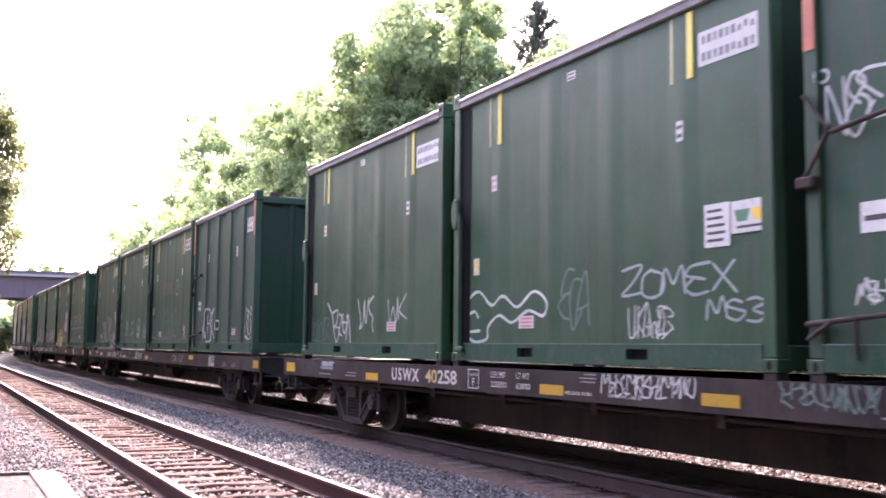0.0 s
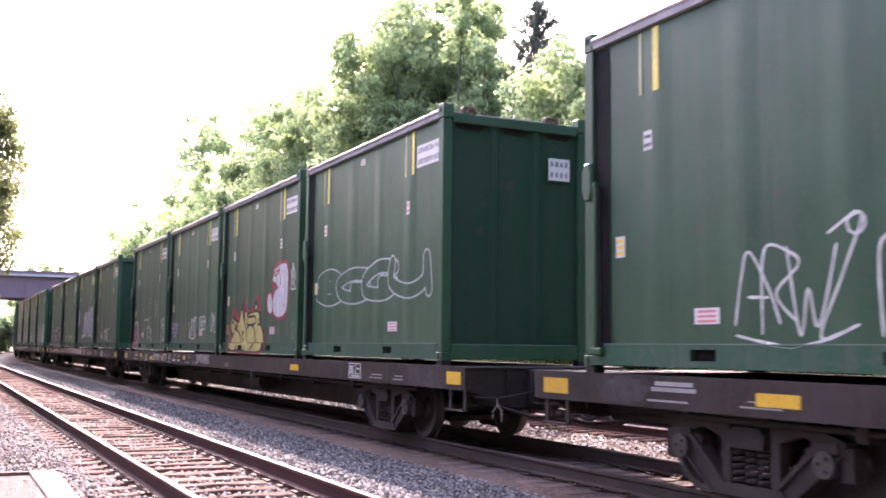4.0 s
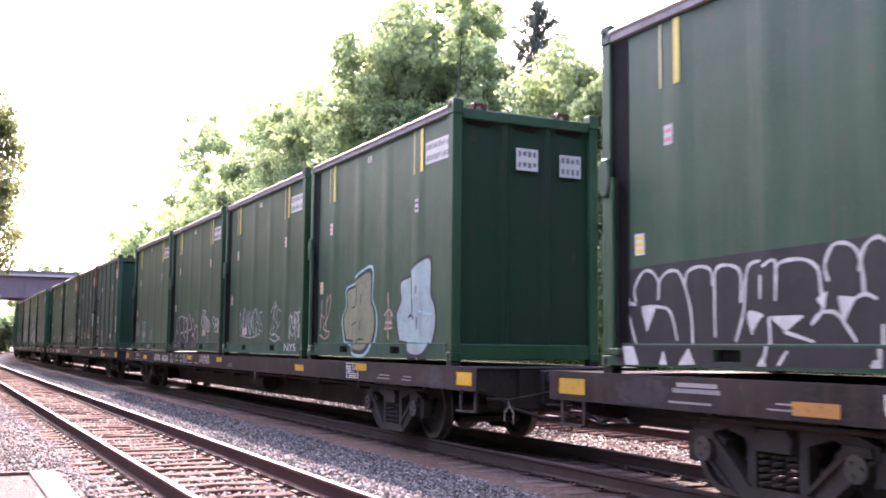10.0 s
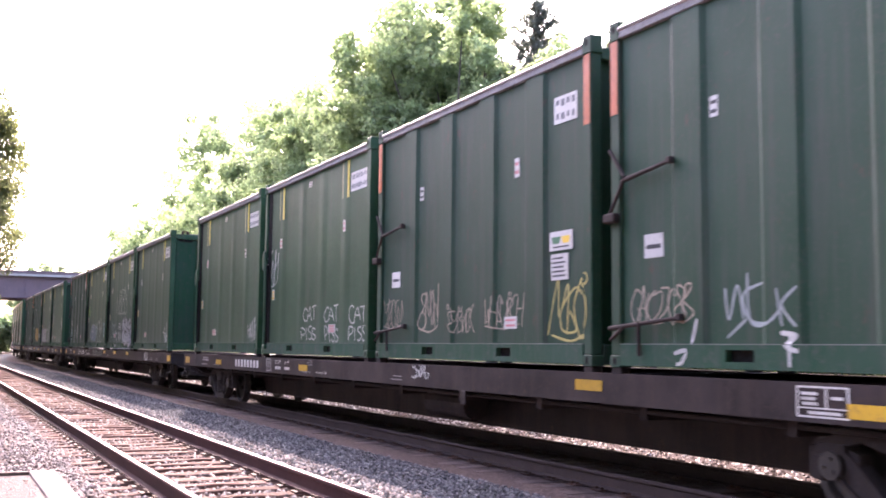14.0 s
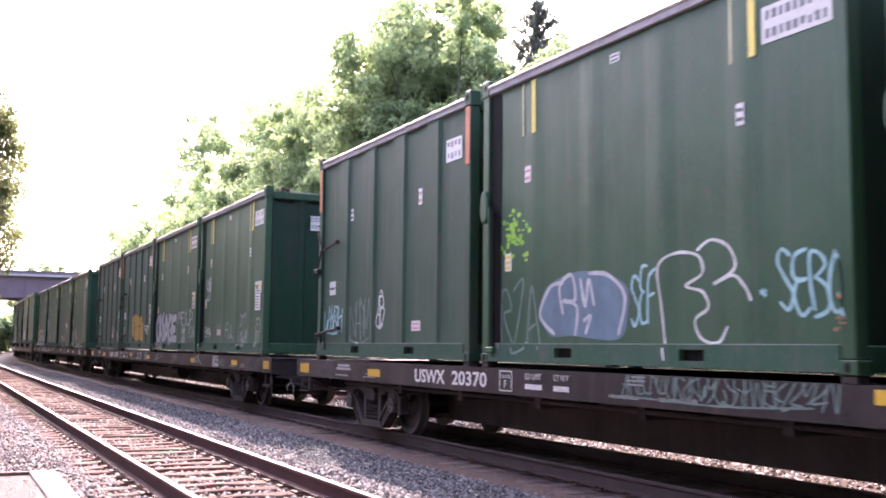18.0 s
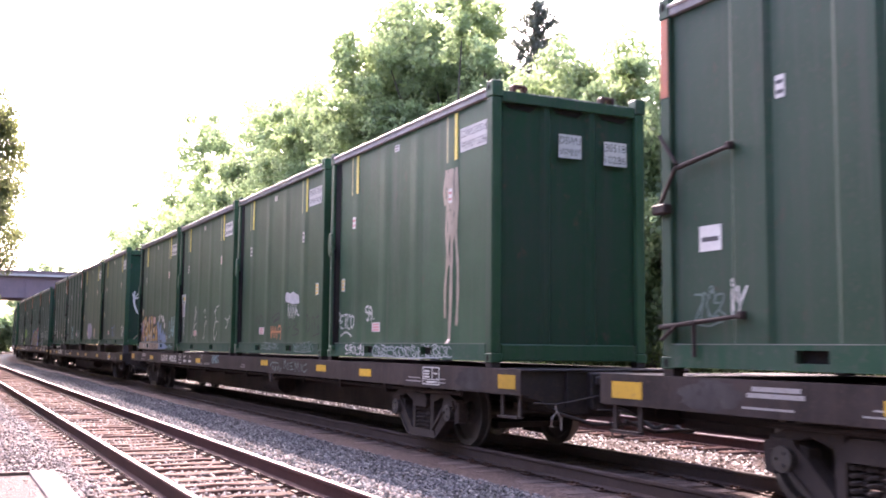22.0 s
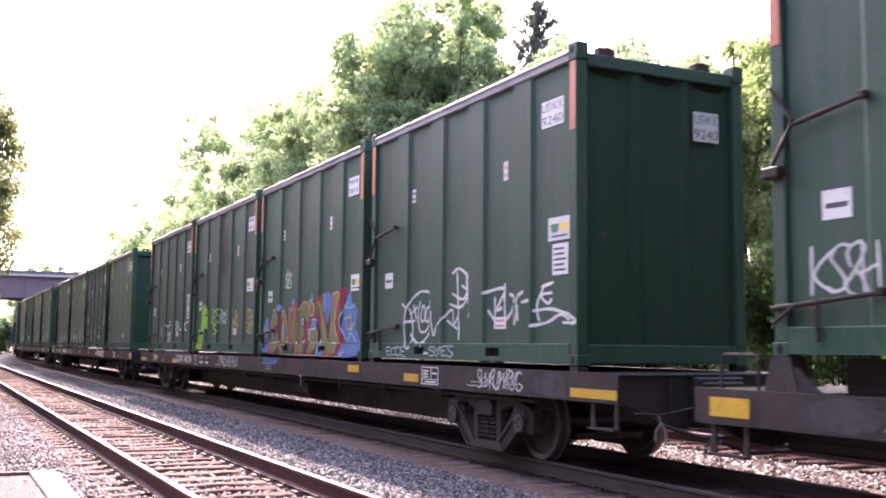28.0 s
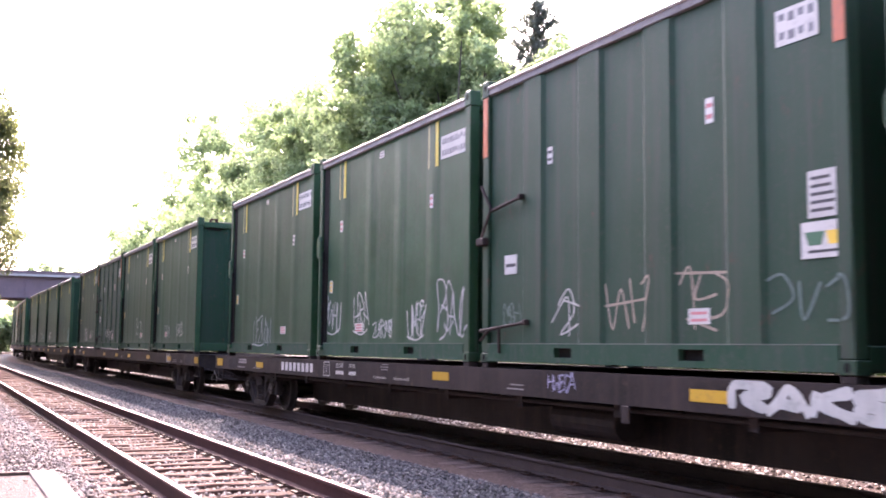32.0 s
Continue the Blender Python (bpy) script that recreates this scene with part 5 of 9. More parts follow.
def furnish(c, style, seed, key):
    """The labels that every container of its kind carries."""
    rnd = random.Random(seed)
    rows = PLATES.get(key, ("", ""))
    if style == "a":
        sticker(c, 1.94, 2.3, 0.13, 0.2, skin(1.94, 2), PINK if rnd.random() < 0.6 else INK)
        sticker(c, -1.76, 2.3, 0.1, 0.2, skin(-1.8, 2), INK if rnd.random() < 0.5 else PINK)
        sticker(c, 0.15, 3.3, 0.17, 0.1, SKIN)
        sticker(c, -2.6 if key == (8, 1) else 2.42, 1.25, 0.15, 0.22, SKIN, LOGO_B, 3)
        spot = LABEL_AT.get(key, rnd.choice((1.05, -1.15)))
        if spot is not None:
            sticker(c, spot + rnd.uniform(-0.05, 0.05), 0.5, 0.34, 0.15, SKIN, PINK, 3)
        placard(c, -2.44, 3.03, 0.80, 0.33, rows, SKIN)
        tail = [r[4:] for r in rows]
        placard(c, 0.74, 2.86, 0.37, 0.33, tail, end=True)
        if rows[0] or key == (4, 0):
            placard(c, -0.0, 2.9, 0.36, 0.32, [r[:4] for r in rows], end=True)
    else:
        sticker(c, 1.44, 2.45, 0.11, 0.2, SKIN, INK)
        sticker(c, -1.35, 2.42, 0.11, 0.24, SKIN, PINK)
        sticker(c, 2.35, 1.22, 0.3, 0.24, SKIN, INK, 1)
        spot = LABEL_AT.get(key, -1.2)
        if spot is not None:
            sticker(c, spot + rnd.uniform(-0.04, 0.04), 0.5, 0.3, 0.15, SKIN, PINK, 2)
        placard(c, -2.45, 2.95, 0.48, 0.32, rows, SKIN)
        placard(c, 0.66, 2.86, 0.38, 0.36, rows, end=True)


# ---- the larger painted pieces ----
ART = {}
ART["flames"] = [
    ("f", "J", [(0, 0.1), (0, 0.5), (0.03, 0.7), (0.1, 0.88), (0.16, 0.98), (0.24, 0.76), (0.31, 0.84), (0.35, 1.02), (0.41, 0.86), (0.47, 1.16), (0.52, 0.9), (0.64, 0.86), (0.7, 1.02), (0.77, 1.17), (0.83, 1.0), (0.87, 0.72), (0.89, 0.5), (0.97, 0.42), (1, 0.22), (0.96, -0.02), (0.05, -0.02)]),
    ("f", "K", [(0.03, 0.04), (0.06, 0.3), (0.02, 0.55), (0.04, 0.68), (0.1, 0.74), (0.14, 0.84), (0.18, 0.7), (0.28, 0.67), (0.34, 0.98), (0.37, 0.98), (0.41, 0.72), (0.45, 0.92), (0.49, 0.82), (0.67, 0.81), (0.67, 0.96), (0.73, 1.04), (0.79, 0.95), (0.78, 0.82), (0.87, 0.78), (0.88, 0.5), (0.95, 0.42), (0.98, 0.2), (0.93, 0), (0.06, -0.01)]),
    ("f", "Y", [(0.05, 0.08), (0.08, 0.24), (0.13, 0.34), (0.06, 0.48), (0.05, 0.62), (0.1, 0.69), (0.17, 0.64), (0.28, 0.6), (0.35, 0.86), (0.4, 0.66), (0.44, 0.6), (0.46, 0.82), (0.53, 0.72), (0.6, 0.77), (0.8, 0.77), (0.83, 0.56), (0.93, 0.36), (0.95, 0.18), (0.9, 0.03), (0.68, 0.0), (0.5, 0.02), (0.3, 0.05), (0.15, 0.02)],
     [(0.71, 0.88), (0.74, 0.94), (0.76, 0.88), (0.73, 0.84)]),
    ("l", "K", 0.07, [(0.13, 0.32), (0.16, 0.46), (0.12, 0.62), (0.06, 0.6)], [(0.18, 0.46), (0.26, 0.42), (0.33, 0.3), (0.33, 0.15)], [(0.39, 0.4), (0.38, 0.3), (0.42, 0.18), (0.47, 0.16)], [(0.42, 0.64), (0.5, 0.4), (0.52, 0.2), (0.48, 0.02)],
     [(0.5, 0.46), (0.6, 0.54), (0.7, 0.46), (0.75, 0.16)], [(0.24, 0.02), (0.27, 0.1), (0.28, 0.16)], [(0.65, 0.01), (0.68, 0.08), (0.75, 0.14)], [(0.54, 0.78), (0.53, 0.56), (0.71, 0.56), (0.72, 0.7), (0.55, 0.7)], [(0.79, 0.66), (0.8, 0.54), (0.88, 0.56)]),
    ("o", "K", [(0.22, 0.52, 0.028, 0.07), (0.4, 0.38, 0.02, 0.05), (0.86, 0.6, 0.03, 0.1)])]
ART["hand"] = [
    ("f", "J", [(0.02, 0.25), (0.0, 0.45), (0.12, 0.52), (0.32, 0.52), (0.22, 0.7), (0.3, 0.86), (0.36, 1.0), (0.95, 1.02), (1.0, 0.3), (0.85, 0.02), (0.5, 0.0), (0.3, 0.1), (0.12, 0.12)]),
    ("f", "N", [(0.06, 0.3), (0.08, 0.46), (0.2, 0.48), (0.28, 0.3), (0.25, 0.14), (0.12, 0.16)], [(0.3, 0.34), (0.4, 0.52), (0.5, 0.56), (0.46, 0.66), (0.3, 0.72), (0.34, 0.84), (0.42, 0.94), (0.9, 0.96), (0.94, 0.3), (0.8, 0.08), (0.5, 0.06), (0.34, 0.16)]),
    ("l", "J", 0.05, [(0.38, 0.86), (0.5, 0.9), (0.56, 0.88), (0.4, 0.8), (0.38, 0.88)], [(0.56, 0.95), (0.62, 0.8), (0.66, 0.62)], [(0.5, 0.58), (0.58, 0.6)]),
    ("l", "T", 0.03, [(0.44, 0.78), (0.5, 0.76), (0.42, 0.7), (0.5, 0.66), (0.46, 0.64)])]
ART["maroon"] = [
    ("f", "W", [(0.05, 0), (0.0, 0.4), (0.02, 0.75), (0.1, 0.93), (0.4, 0.97), (0.62, 0.92), (0.68, 1.04), (0.8, 0.75), (0.76, 0.62), (0.95, 0.45), (1.0, 0.22), (0.95, 0)]),
    ("f", "M", [(0.1, 0.03), (0.06, 0.4), (0.08, 0.72), (0.15, 0.88), (0.4, 0.91), (0.62, 0.86), (0.72, 0.72), (0.7, 0.6), (0.9, 0.42), (0.94, 0.22), (0.9, 0.02)]),
    ("l", "W", 0.05, [(0.42, 0.92), (0.44, 0.75), (0.52, 0.66), (0.72, 0.6)], [(0.24, 0.5), (0.34, 0.6), (0.46, 0.48), (0.3, 0.36), (0.44, 0.28), (0.5, 0.06)], [(0.6, 0.42), (0.52, 0.28), (0.62, 0.2), (0.72, 0.28), (0.62, 0.36), (0.54, 0.28)])]
ART["lavender"] = [
    ("f", "W", [(0.0, 0.36), (0.06, 0.42), (0.06, 0.7), (0.1, 0.86), (0.12, 0.74), (0.18, 0.88), (0.28, 0.9), (0.31, 0.8), (0.36, 0.6), (0.36, 0.3), (0.31, 0.1), (0.24, 0.16), (0.18, 0.12), (0.06, 0.1), (0.0, 0.2)],
     [(0.38, 0.6), (0.41, 0.84), (0.48, 0.93), (0.56, 0.86), (0.6, 0.8), (0.64, 0.96), (0.74, 1.02), (0.84, 0.92), (0.83, 0.74), (0.8, 0.68), (0.98, 0.64), (1.0, 0.4), (0.99, 0.14), (0.9, 0.03), (0.76, 0.12), (0.6, 0.12), (0.48, 0.1), (0.42, 0.3)]),
    ("f", "L", [(0.02, 0.34), (0.08, 0.4), (0.09, 0.74), (0.14, 0.62), (0.19, 0.85), (0.27, 0.86), (0.29, 0.76), (0.34, 0.58), (0.34, 0.3), (0.3, 0.14), (0.22, 0.2), (0.08, 0.13), (0.02, 0.22)],
     [(0.4, 0.6), (0.43, 0.82), (0.48, 0.89), (0.55, 0.82), (0.61, 0.72), (0.66, 0.94), (0.74, 0.98), (0.82, 0.9), (0.8, 0.74), (0.74, 0.62), (0.96, 0.61), (0.97, 0.4), (0.96, 0.16), (0.89, 0.07), (0.76, 0.16), (0.6, 0.16), (0.5, 0.14), (0.44, 0.3)]),
    ("l", "W", 0.05, [(0.13, 0.58), (0.15, 0.36), (0.14, 0.14)], [(0.2, 0.5), (0.21, 0.36), (0.2, 0.14)], [(0.29, 0.72), (0.22, 0.7), (0.2, 0.56), (0.3, 0.46)], [(0.56, 0.14), (0.55, 0.34), (0.62, 0.46), (0.7, 0.4), (0.73, 0.18)], [(0.62, 0.72), (0.66, 0.56), (0.6, 0.5)], [(0.78, 0.38), (0.88, 0.4)], [(0.52, 0.66), (0.57, 0.67)], [(0.52, 0.6), (0.57, 0.61)])]
BLOCKS = [(0.1, 0.15), (0.02, 0.42), (0.14, 0.58), (0.12, 0.72), (0.16, 0.8), (0.4, 0.84), (0.42, 0.92), (0.86, 1.0), (0.88, 0.64), (0.98, 0.5), (1.0, 0.3), (0.9, 0.1), (0.7, 0.0), (0.42, 0.02), (0.36, 0.12)]


def grown(ring, by):
    """The same outline, larger or smaller round its middle."""
    return [(0.5 + (u - 0.5) * by, 0.5 + (v - 0.5) * by) for u, v in ring]


ART["olive"] = [("f", "C", grown(BLOCKS, 1.1)), ("f", "K", grown(BLOCKS, 1.03)), ("f", "E", grown(BLOCKS, 0.93)),
                ("l", "K", 0.035, [(0.44, 0.86), (0.43, 0.6), (0.3, 0.56)], [(0.58, 0.72), (0.57, 0.6)], [(0.3, 0.34), (0.45, 0.38)], [(0.56, 0.4), (0.57, 0.28)], [(0.42, 0.08), (0.5, 0.16), (0.66, 0.16)])]
ART["sky_blue"] = [("f", "K", grown(BLOCKS, 1.05)), ("f", "B", grown(BLOCKS, 0.97)),
                   ("l", "K", 0.045, [(0.4, 0.84), (0.42, 0.6), (0.44, 0.46), (0.34, 0.4)], [(0.34, 0.4), (0.42, 0.42), (0.48, 0.38)], [(0.54, 0.74), (0.53, 0.64)], [(0.56, 0.4), (0.56, 0.28)]),
                   ("l", "C", 0.05, [(0.12, 0.36), (0.4, 0.3)], [(0.5, 0.9), (0.8, 0.86)], [(0.3, 0.16), (0.8, 0.14)], [(0.6, 0.46), (0.92, 0.42)])]
ART["silver_throw"] = [
    ("r", "K", 0.07, [(0, 0.70), (0.02, 0.89), (0.08, 0.97), (0.15, 0.95), (0.19, 0.86), (0.23, 0.96), (0.29, 1.00), (0.34, 0.92), (0.4, 0.91), (0.46, 0.96), (0.51, 0.91), (0.54, 0.80), (0.58, 0.85), (0.63, 0.83), (0.65, 0.90), (0.72, 0.94), (0.77, 0.89), (0.8, 0.77), (0.88, 0.59), (0.96, 0.37), (1, 0.22), (1, 0.10), (0.96, 0.07), (0.83, 0.00), (0.72, 0.00), (0.67, 0.09), (0.59, 0.08), (0.53, 0.09), (0.48, 0.05), (0.4, 0.05), (0.34, 0.12), (0.19, 0.12), (0.08, 0.16), (0.02, 0.28), (0.02, 0.47)]),
    ("f", "H", [(0, 0.70), (0.02, 0.89), (0.08, 0.97), (0.15, 0.95), (0.19, 0.86), (0.23, 0.96), (0.29, 1.00), (0.34, 0.92), (0.4, 0.91), (0.46, 0.96), (0.51, 0.91), (0.54, 0.80), (0.58, 0.85), (0.63, 0.83), (0.65, 0.90), (0.72, 0.94), (0.77, 0.89), (0.8, 0.77), (0.88, 0.59), (0.96, 0.37), (1, 0.22), (1, 0.10), (0.96, 0.07), (0.83, 0.00), (0.72, 0.00), (0.67, 0.09), (0.59, 0.08), (0.53, 0.09), (0.48, 0.05), (0.4, 0.05), (0.34, 0.12), (0.19, 0.12), (0.08, 0.16), (0.02, 0.28), (0.02, 0.47)]),
    ("l", "N", 0.09, [(0.08, 0.88), (0.06, 0.69)], [(0.47, 0.87), (0.52, 0.77)], [(0.63, 0.73), (0.64, 0.56)], [(0.42, 0.33), (0.4, 0.14)], [(0.98, 0.23), (0.99, 0.12)], [(0.08, 0.44), (0.1, 0.25)], [(0.27, 0.91), (0.29, 0.83)], [(0.69, 0.88), (0.74, 0.84)], [(0.77, 0.28), (0.82, 0.17)]),
    ("l", "S", 0.04, [(0.76, 0.60), (0.85, 0.54)], [(0.77, 0.47), (0.89, 0.42)], [(0.76, 0.40), (0.92, 0.34)], [(0.36, 0.24), (0.51, 0.26)], [(0.06, 0.60), (0.16, 0.56)], [(0.84, 0.08), (0.93, 0.09)]),
    ("l", "K", 0.045, [(0.04, 0.54), (0.02, 0.73), (0.07, 0.93), (0.12, 0.96), (0.17, 0.88), (0.19, 0.68), (0.14, 0.61)], [(0.04, 0.51), (0.11, 0.55), (0.17, 0.46), (0.18, 0.25)], [(0.14, 0.60), (0.22, 0.58), (0.28, 0.51)], [(0.19, 0.80), (0.29, 0.80), (0.42, 0.85)], [(0.22, 0.80), (0.24, 0.90), (0.28, 0.97), (0.32, 0.86), (0.33, 0.69), (0.37, 0.65)], [(0.41, 0.86), (0.46, 0.97), (0.52, 0.88), (0.53, 0.75)], [(0.33, 0.39), (0.33, 0.15)], [(0.37, 0.46), (0.47, 0.50), (0.52, 0.39), (0.54, 0.21), (0.52, 0.09)], [(0.43, 0.50), (0.45, 0.60), (0.51, 0.61), (0.52, 0.46)], [(0.37, 0.39), (0.42, 0.34)], [(0.63, 0.83), (0.66, 0.70), (0.67, 0.53), (0.72, 0.36), (0.7, 0.15)], [(0.68, 0.73), (0.77, 0.77), (0.81, 0.79)], [(0.72, 0.83), (0.71, 0.69)], [(0.77, 0.88), (0.85, 0.59), (0.97, 0.30)], [(0.73, 0.34), (0.81, 0.22), (0.85, 0.14)], [(0.57, 0.83), (0.55, 0.69), (0.57, 0.54)], [(0.62, 0.62), (0.58, 0.54), (0.64, 0.54), (0.6, 0.40)], [(0.68, 0.06), (0.75, 0.08)], [(0.78, 0.08), (0.79, 0.01), (0.87, 0.00), (0.95, 0.07)]),
    ("f", "K", [(0.25, 0.52), (0.28, 0.56), (0.36, 0.54), (0.37, 0.46), (0.32, 0.39), (0.27, 0.43)], [(0.67, 0.51), (0.71, 0.56), (0.75, 0.55), (0.74, 0.36), (0.7, 0.41)], [(0.34, 0.69), (0.4, 0.68), (0.38, 0.62)])]
ART["hook_word"] = [
    ("l", "G", 0.05, [(0.06, 0.71), (0.05, 0.94), (0.14, 1.00), (0.22, 0.79), (0.19, 0.58)], [(0.21, 0.90), (0.39, 0.86), (0.52, 0.74), (0.49, 0.57), (0.34, 0.51), (0.21, 0.56)], [(0.37, 0.77), (0.39, 0.46), (0.49, 0.28)], [(0.54, 0.48), (0.68, 0.62), (0.74, 0.47), (0.76, 0.34)], [(0.59, 0.50), (0.76, 0.51)], [(0.76, 0.53), (0.93, 0.58), (0.79, 0.44), (0.92, 0.27), (1, 0.15), (0.96, 0.00)], [(0, 0.49), (0.16, 0.36)], [(0.49, 0.92), (0.59, 0.87), (0.66, 0.97)], [(0.7, 0.17), (0.79, 0.00), (0.92, 0.08)])]
ART["amber"] = [
    ("r", "K", 0.17, [(0, 0.52), (0.01, 0.79), (0.08, 0.95), (0.18, 1.00), (0.3, 0.96), (0.37, 0.91), (0.45, 0.95), (0.56, 0.90), (0.61, 0.84), (0.69, 0.90), (0.78, 0.86), (0.8, 0.76), (0.77, 0.68), (0.84, 0.67), (0.93, 0.61), (0.99, 0.47), (1, 0.27), (0.97, 0.06), (0.9, 0.00), (0.75, 0.01), (0.6, 0.04), (0.53, 0.01), (0.34, 0.01), (0.13, 0.07), (0.03, 0.22)]),
    ("f", "A", [(0, 0.52), (0.01, 0.79), (0.08, 0.95), (0.18, 1.00), (0.3, 0.96), (0.37, 0.91), (0.45, 0.95), (0.56, 0.90), (0.61, 0.84), (0.69, 0.90), (0.78, 0.86), (0.8, 0.76), (0.77, 0.68), (0.84, 0.67), (0.93, 0.61), (0.99, 0.47), (1, 0.27), (0.97, 0.06), (0.9, 0.00), (0.75, 0.01), (0.6, 0.04), (0.53, 0.01), (0.34, 0.01), (0.13, 0.07), (0.03, 0.22)]),
    ("l", "K", 0.045, [(0.28, 0.96), (0.23, 0.76), (0.24, 0.56), (0.31, 0.37), (0.32, 0.02)], [(0.35, 0.92), (0.31, 0.70), (0.36, 0.55), (0.37, 0.32), (0.37, 0.02)], [(0.04, 0.69), (0.13, 0.64), (0.19, 0.50), (0.24, 0.56)], [(0.39, 0.85), (0.4, 0.59), (0.44, 0.51), (0.54, 0.55), (0.57, 0.70), (0.61, 0.84)], [(0.55, 0.55), (0.59, 0.34), (0.61, 0.05)], [(0.57, 0.54), (0.71, 0.52), (0.76, 0.61), (0.78, 0.69)], [(0.73, 0.51), (0.77, 0.35), (0.76, 0.02)], [(0.84, 0.66), (0.8, 0.52), (0.82, 0.40)], [(0.32, 0.56), (0.4, 0.55)]),
    ("s", "K", 0.026, [(0.16, 0.42), (0.23, 0.43), (0.18, 0.33), (0.24, 0.30), (0.19, 0.21), (0.24, 0.14), (0.19, 0.10)], [(0.88, 0.51), (0.95, 0.52), (0.93, 0.45), (0.88, 0.44), (0.94, 0.37), (0.88, 0.34), (0.93, 0.28), (0.88, 0.22)])]
ART["arrow"] = [
    ("s", "W", 0.05, [(0, 0.73), (0.17, 1.00), (0.25, 0.99), (0.06, 0.30), (0.37, 0.69), (0.31, 0.12)], [(0.22, 0.99), (1, 0.92), (0.51, 0.00), (0.35, 0.71), (0.85, 0.88)])]
ART["dark_throw"] = [
    ("f", "K", [(0.013, 0.01), (0.01, 0.53), (0.046, 0.77), (0.133, 0.91), (0.204, 0.94), (0.404, 0.92), (0.475, 0.80), (0.549, 0.90), (0.629, 0.99), (0.685, 0.77), (0.741, 0.83), (0.796, 0.84), (0.848, 0.67), (0.917, 0.66), (0.973, 0.59), (1, 0.27), (0.981, 0.03), (0.825, 0.00), (0.523, 0.01), (0.268, 0.00)]),
    ("l", "W", 0.042, [(0.008, 0.01), (0, 0.53), (0.061, 0.84), (0.162, 0.92), (0.212, 0.58), (0.224, 0.23), (0.204, 0.01)], [(0.162, 0.92), (0.227, 0.96), (0.352, 0.92), (0.368, 0.56), (0.337, 0.47), (0.225, 0.47)], [(0.337, 0.47), (0.422, 0.33), (0.463, 0.17)], [(0.368, 0.56), (0.382, 0.87), (0.438, 0.92), (0.487, 0.82), (0.527, 0.62), (0.465, 0.52), (0.38, 0.46)], [(0.465, 0.52), (0.534, 0.42), (0.556, 0.23), (0.543, 0.02)], [(0.479, 0.75), (0.549, 0.92), (0.559, 0.55), (0.572, 0.22)], [(0.574, 0.45), (0.6, 0.86), (0.629, 1.00), (0.685, 0.79), (0.728, 0.56), (0.625, 0.54), (0.578, 0.44)], [(0.728, 0.53), (0.741, 0.78), (0.789, 0.86), (0.837, 0.67), (0.849, 0.43), (0.756, 0.37)], [(0.757, 0.47), (0.828, 0.37), (0.868, 0.22), (0.842, 0.03)], [(0.85, 0.52), (0.917, 0.66), (0.973, 0.58), (0.997, 0.30), (0.994, 0.03)]),
    ("s", "W", 0.03, [(0.045, 0.59), (0.122, 0.43)], [(0.118, 0.59), (0.044, 0.44)], [(0.084, 0.63), (0.083, 0.41)], [(0.063, 0.17), (0.072, 0.02)], [(0.111, 0.16), (0.096, 0.04), (0.139, 0.05), (0.13, 0.11), (0.101, 0.09)], [(0.437, 0.81), (0.441, 0.66)])]
ART["drip_word"] = [
    ("l", "F", 0.12, [(0, 1.00), (0.09, 0.79), (0.05, 0.58)], [(0.48, 0.70), (0.65, 0.74), (0.91, 0.61), (0.93, 0.49)]),
    ("l", "W", 0.045, [(0.46, 0.96), (0.54, 0.99), (0.66, 0.94), (0.56, 0.87)], [(0.49, 0.94), (0.43, 0.76), (0.37, 0.58)], [(0.4, 0.72), (0.53, 0.83), (0.73, 0.79), (0.75, 0.63), (0.67, 0.51), (0.58, 0.74)], [(0.55, 0.45), (0.58, 0.74), (0.66, 0.77)], [(0.67, 0.44), (0.73, 0.73), (0.8, 0.75), (0.89, 0.72), (0.97, 0.63), (1, 0.53), (0.95, 0.44), (0.86, 0.43), (0.79, 0.50), (0.8, 0.62)], [(0.84, 0.69), (0.9, 0.52)], [(0.76, 0.43), (0.84, 0.55), (0.93, 0.56)], [(0.45, 0.55), (0.53, 0.59), (0.5, 0.44)]),
    ("s", "G", 0.03, [(0.72, 0.43), (0.74, 0.21)], [(0.86, 0.42), (0.86, 0.17), (0.81, 0.01)], [(0.76, 0.15), (0.78, 0.00)], [(0.59, 0.44), (0.59, 0.36)])]
ART["chain_word"] = [
    ("l", "W", 0.04, [(0.19, 0.54), (0.01, 0.74), (0, 0.95), (0.16, 1.00), (0.3, 0.81), (0.36, 0.55), (0.25, 0.44), (0.19, 0.18)], [(0.3, 0.81), (0.44, 0.92), (0.57, 0.82), (0.53, 0.63), (0.4, 0.59), (0.36, 0.55)], [(0.57, 0.82), (0.7, 0.88), (0.8, 0.74), (0.76, 0.56), (0.6, 0.60)], [(0.76, 0.70), (0.92, 0.74), (0.99, 0.60), (0.88, 0.49)], [(0.32, 0.40), (0.46, 0.54), (0.63, 0.42), (0.59, 0.18), (0.42, 0.19), (0.36, 0.35)], [(0.63, 0.42), (0.76, 0.51), (0.88, 0.35), (1, 0.08)], [(0.7, 0.22), (0.84, 0.15), (0.97, 0.31)], [(0.8, 0.15), (0.81, 0.00)])]
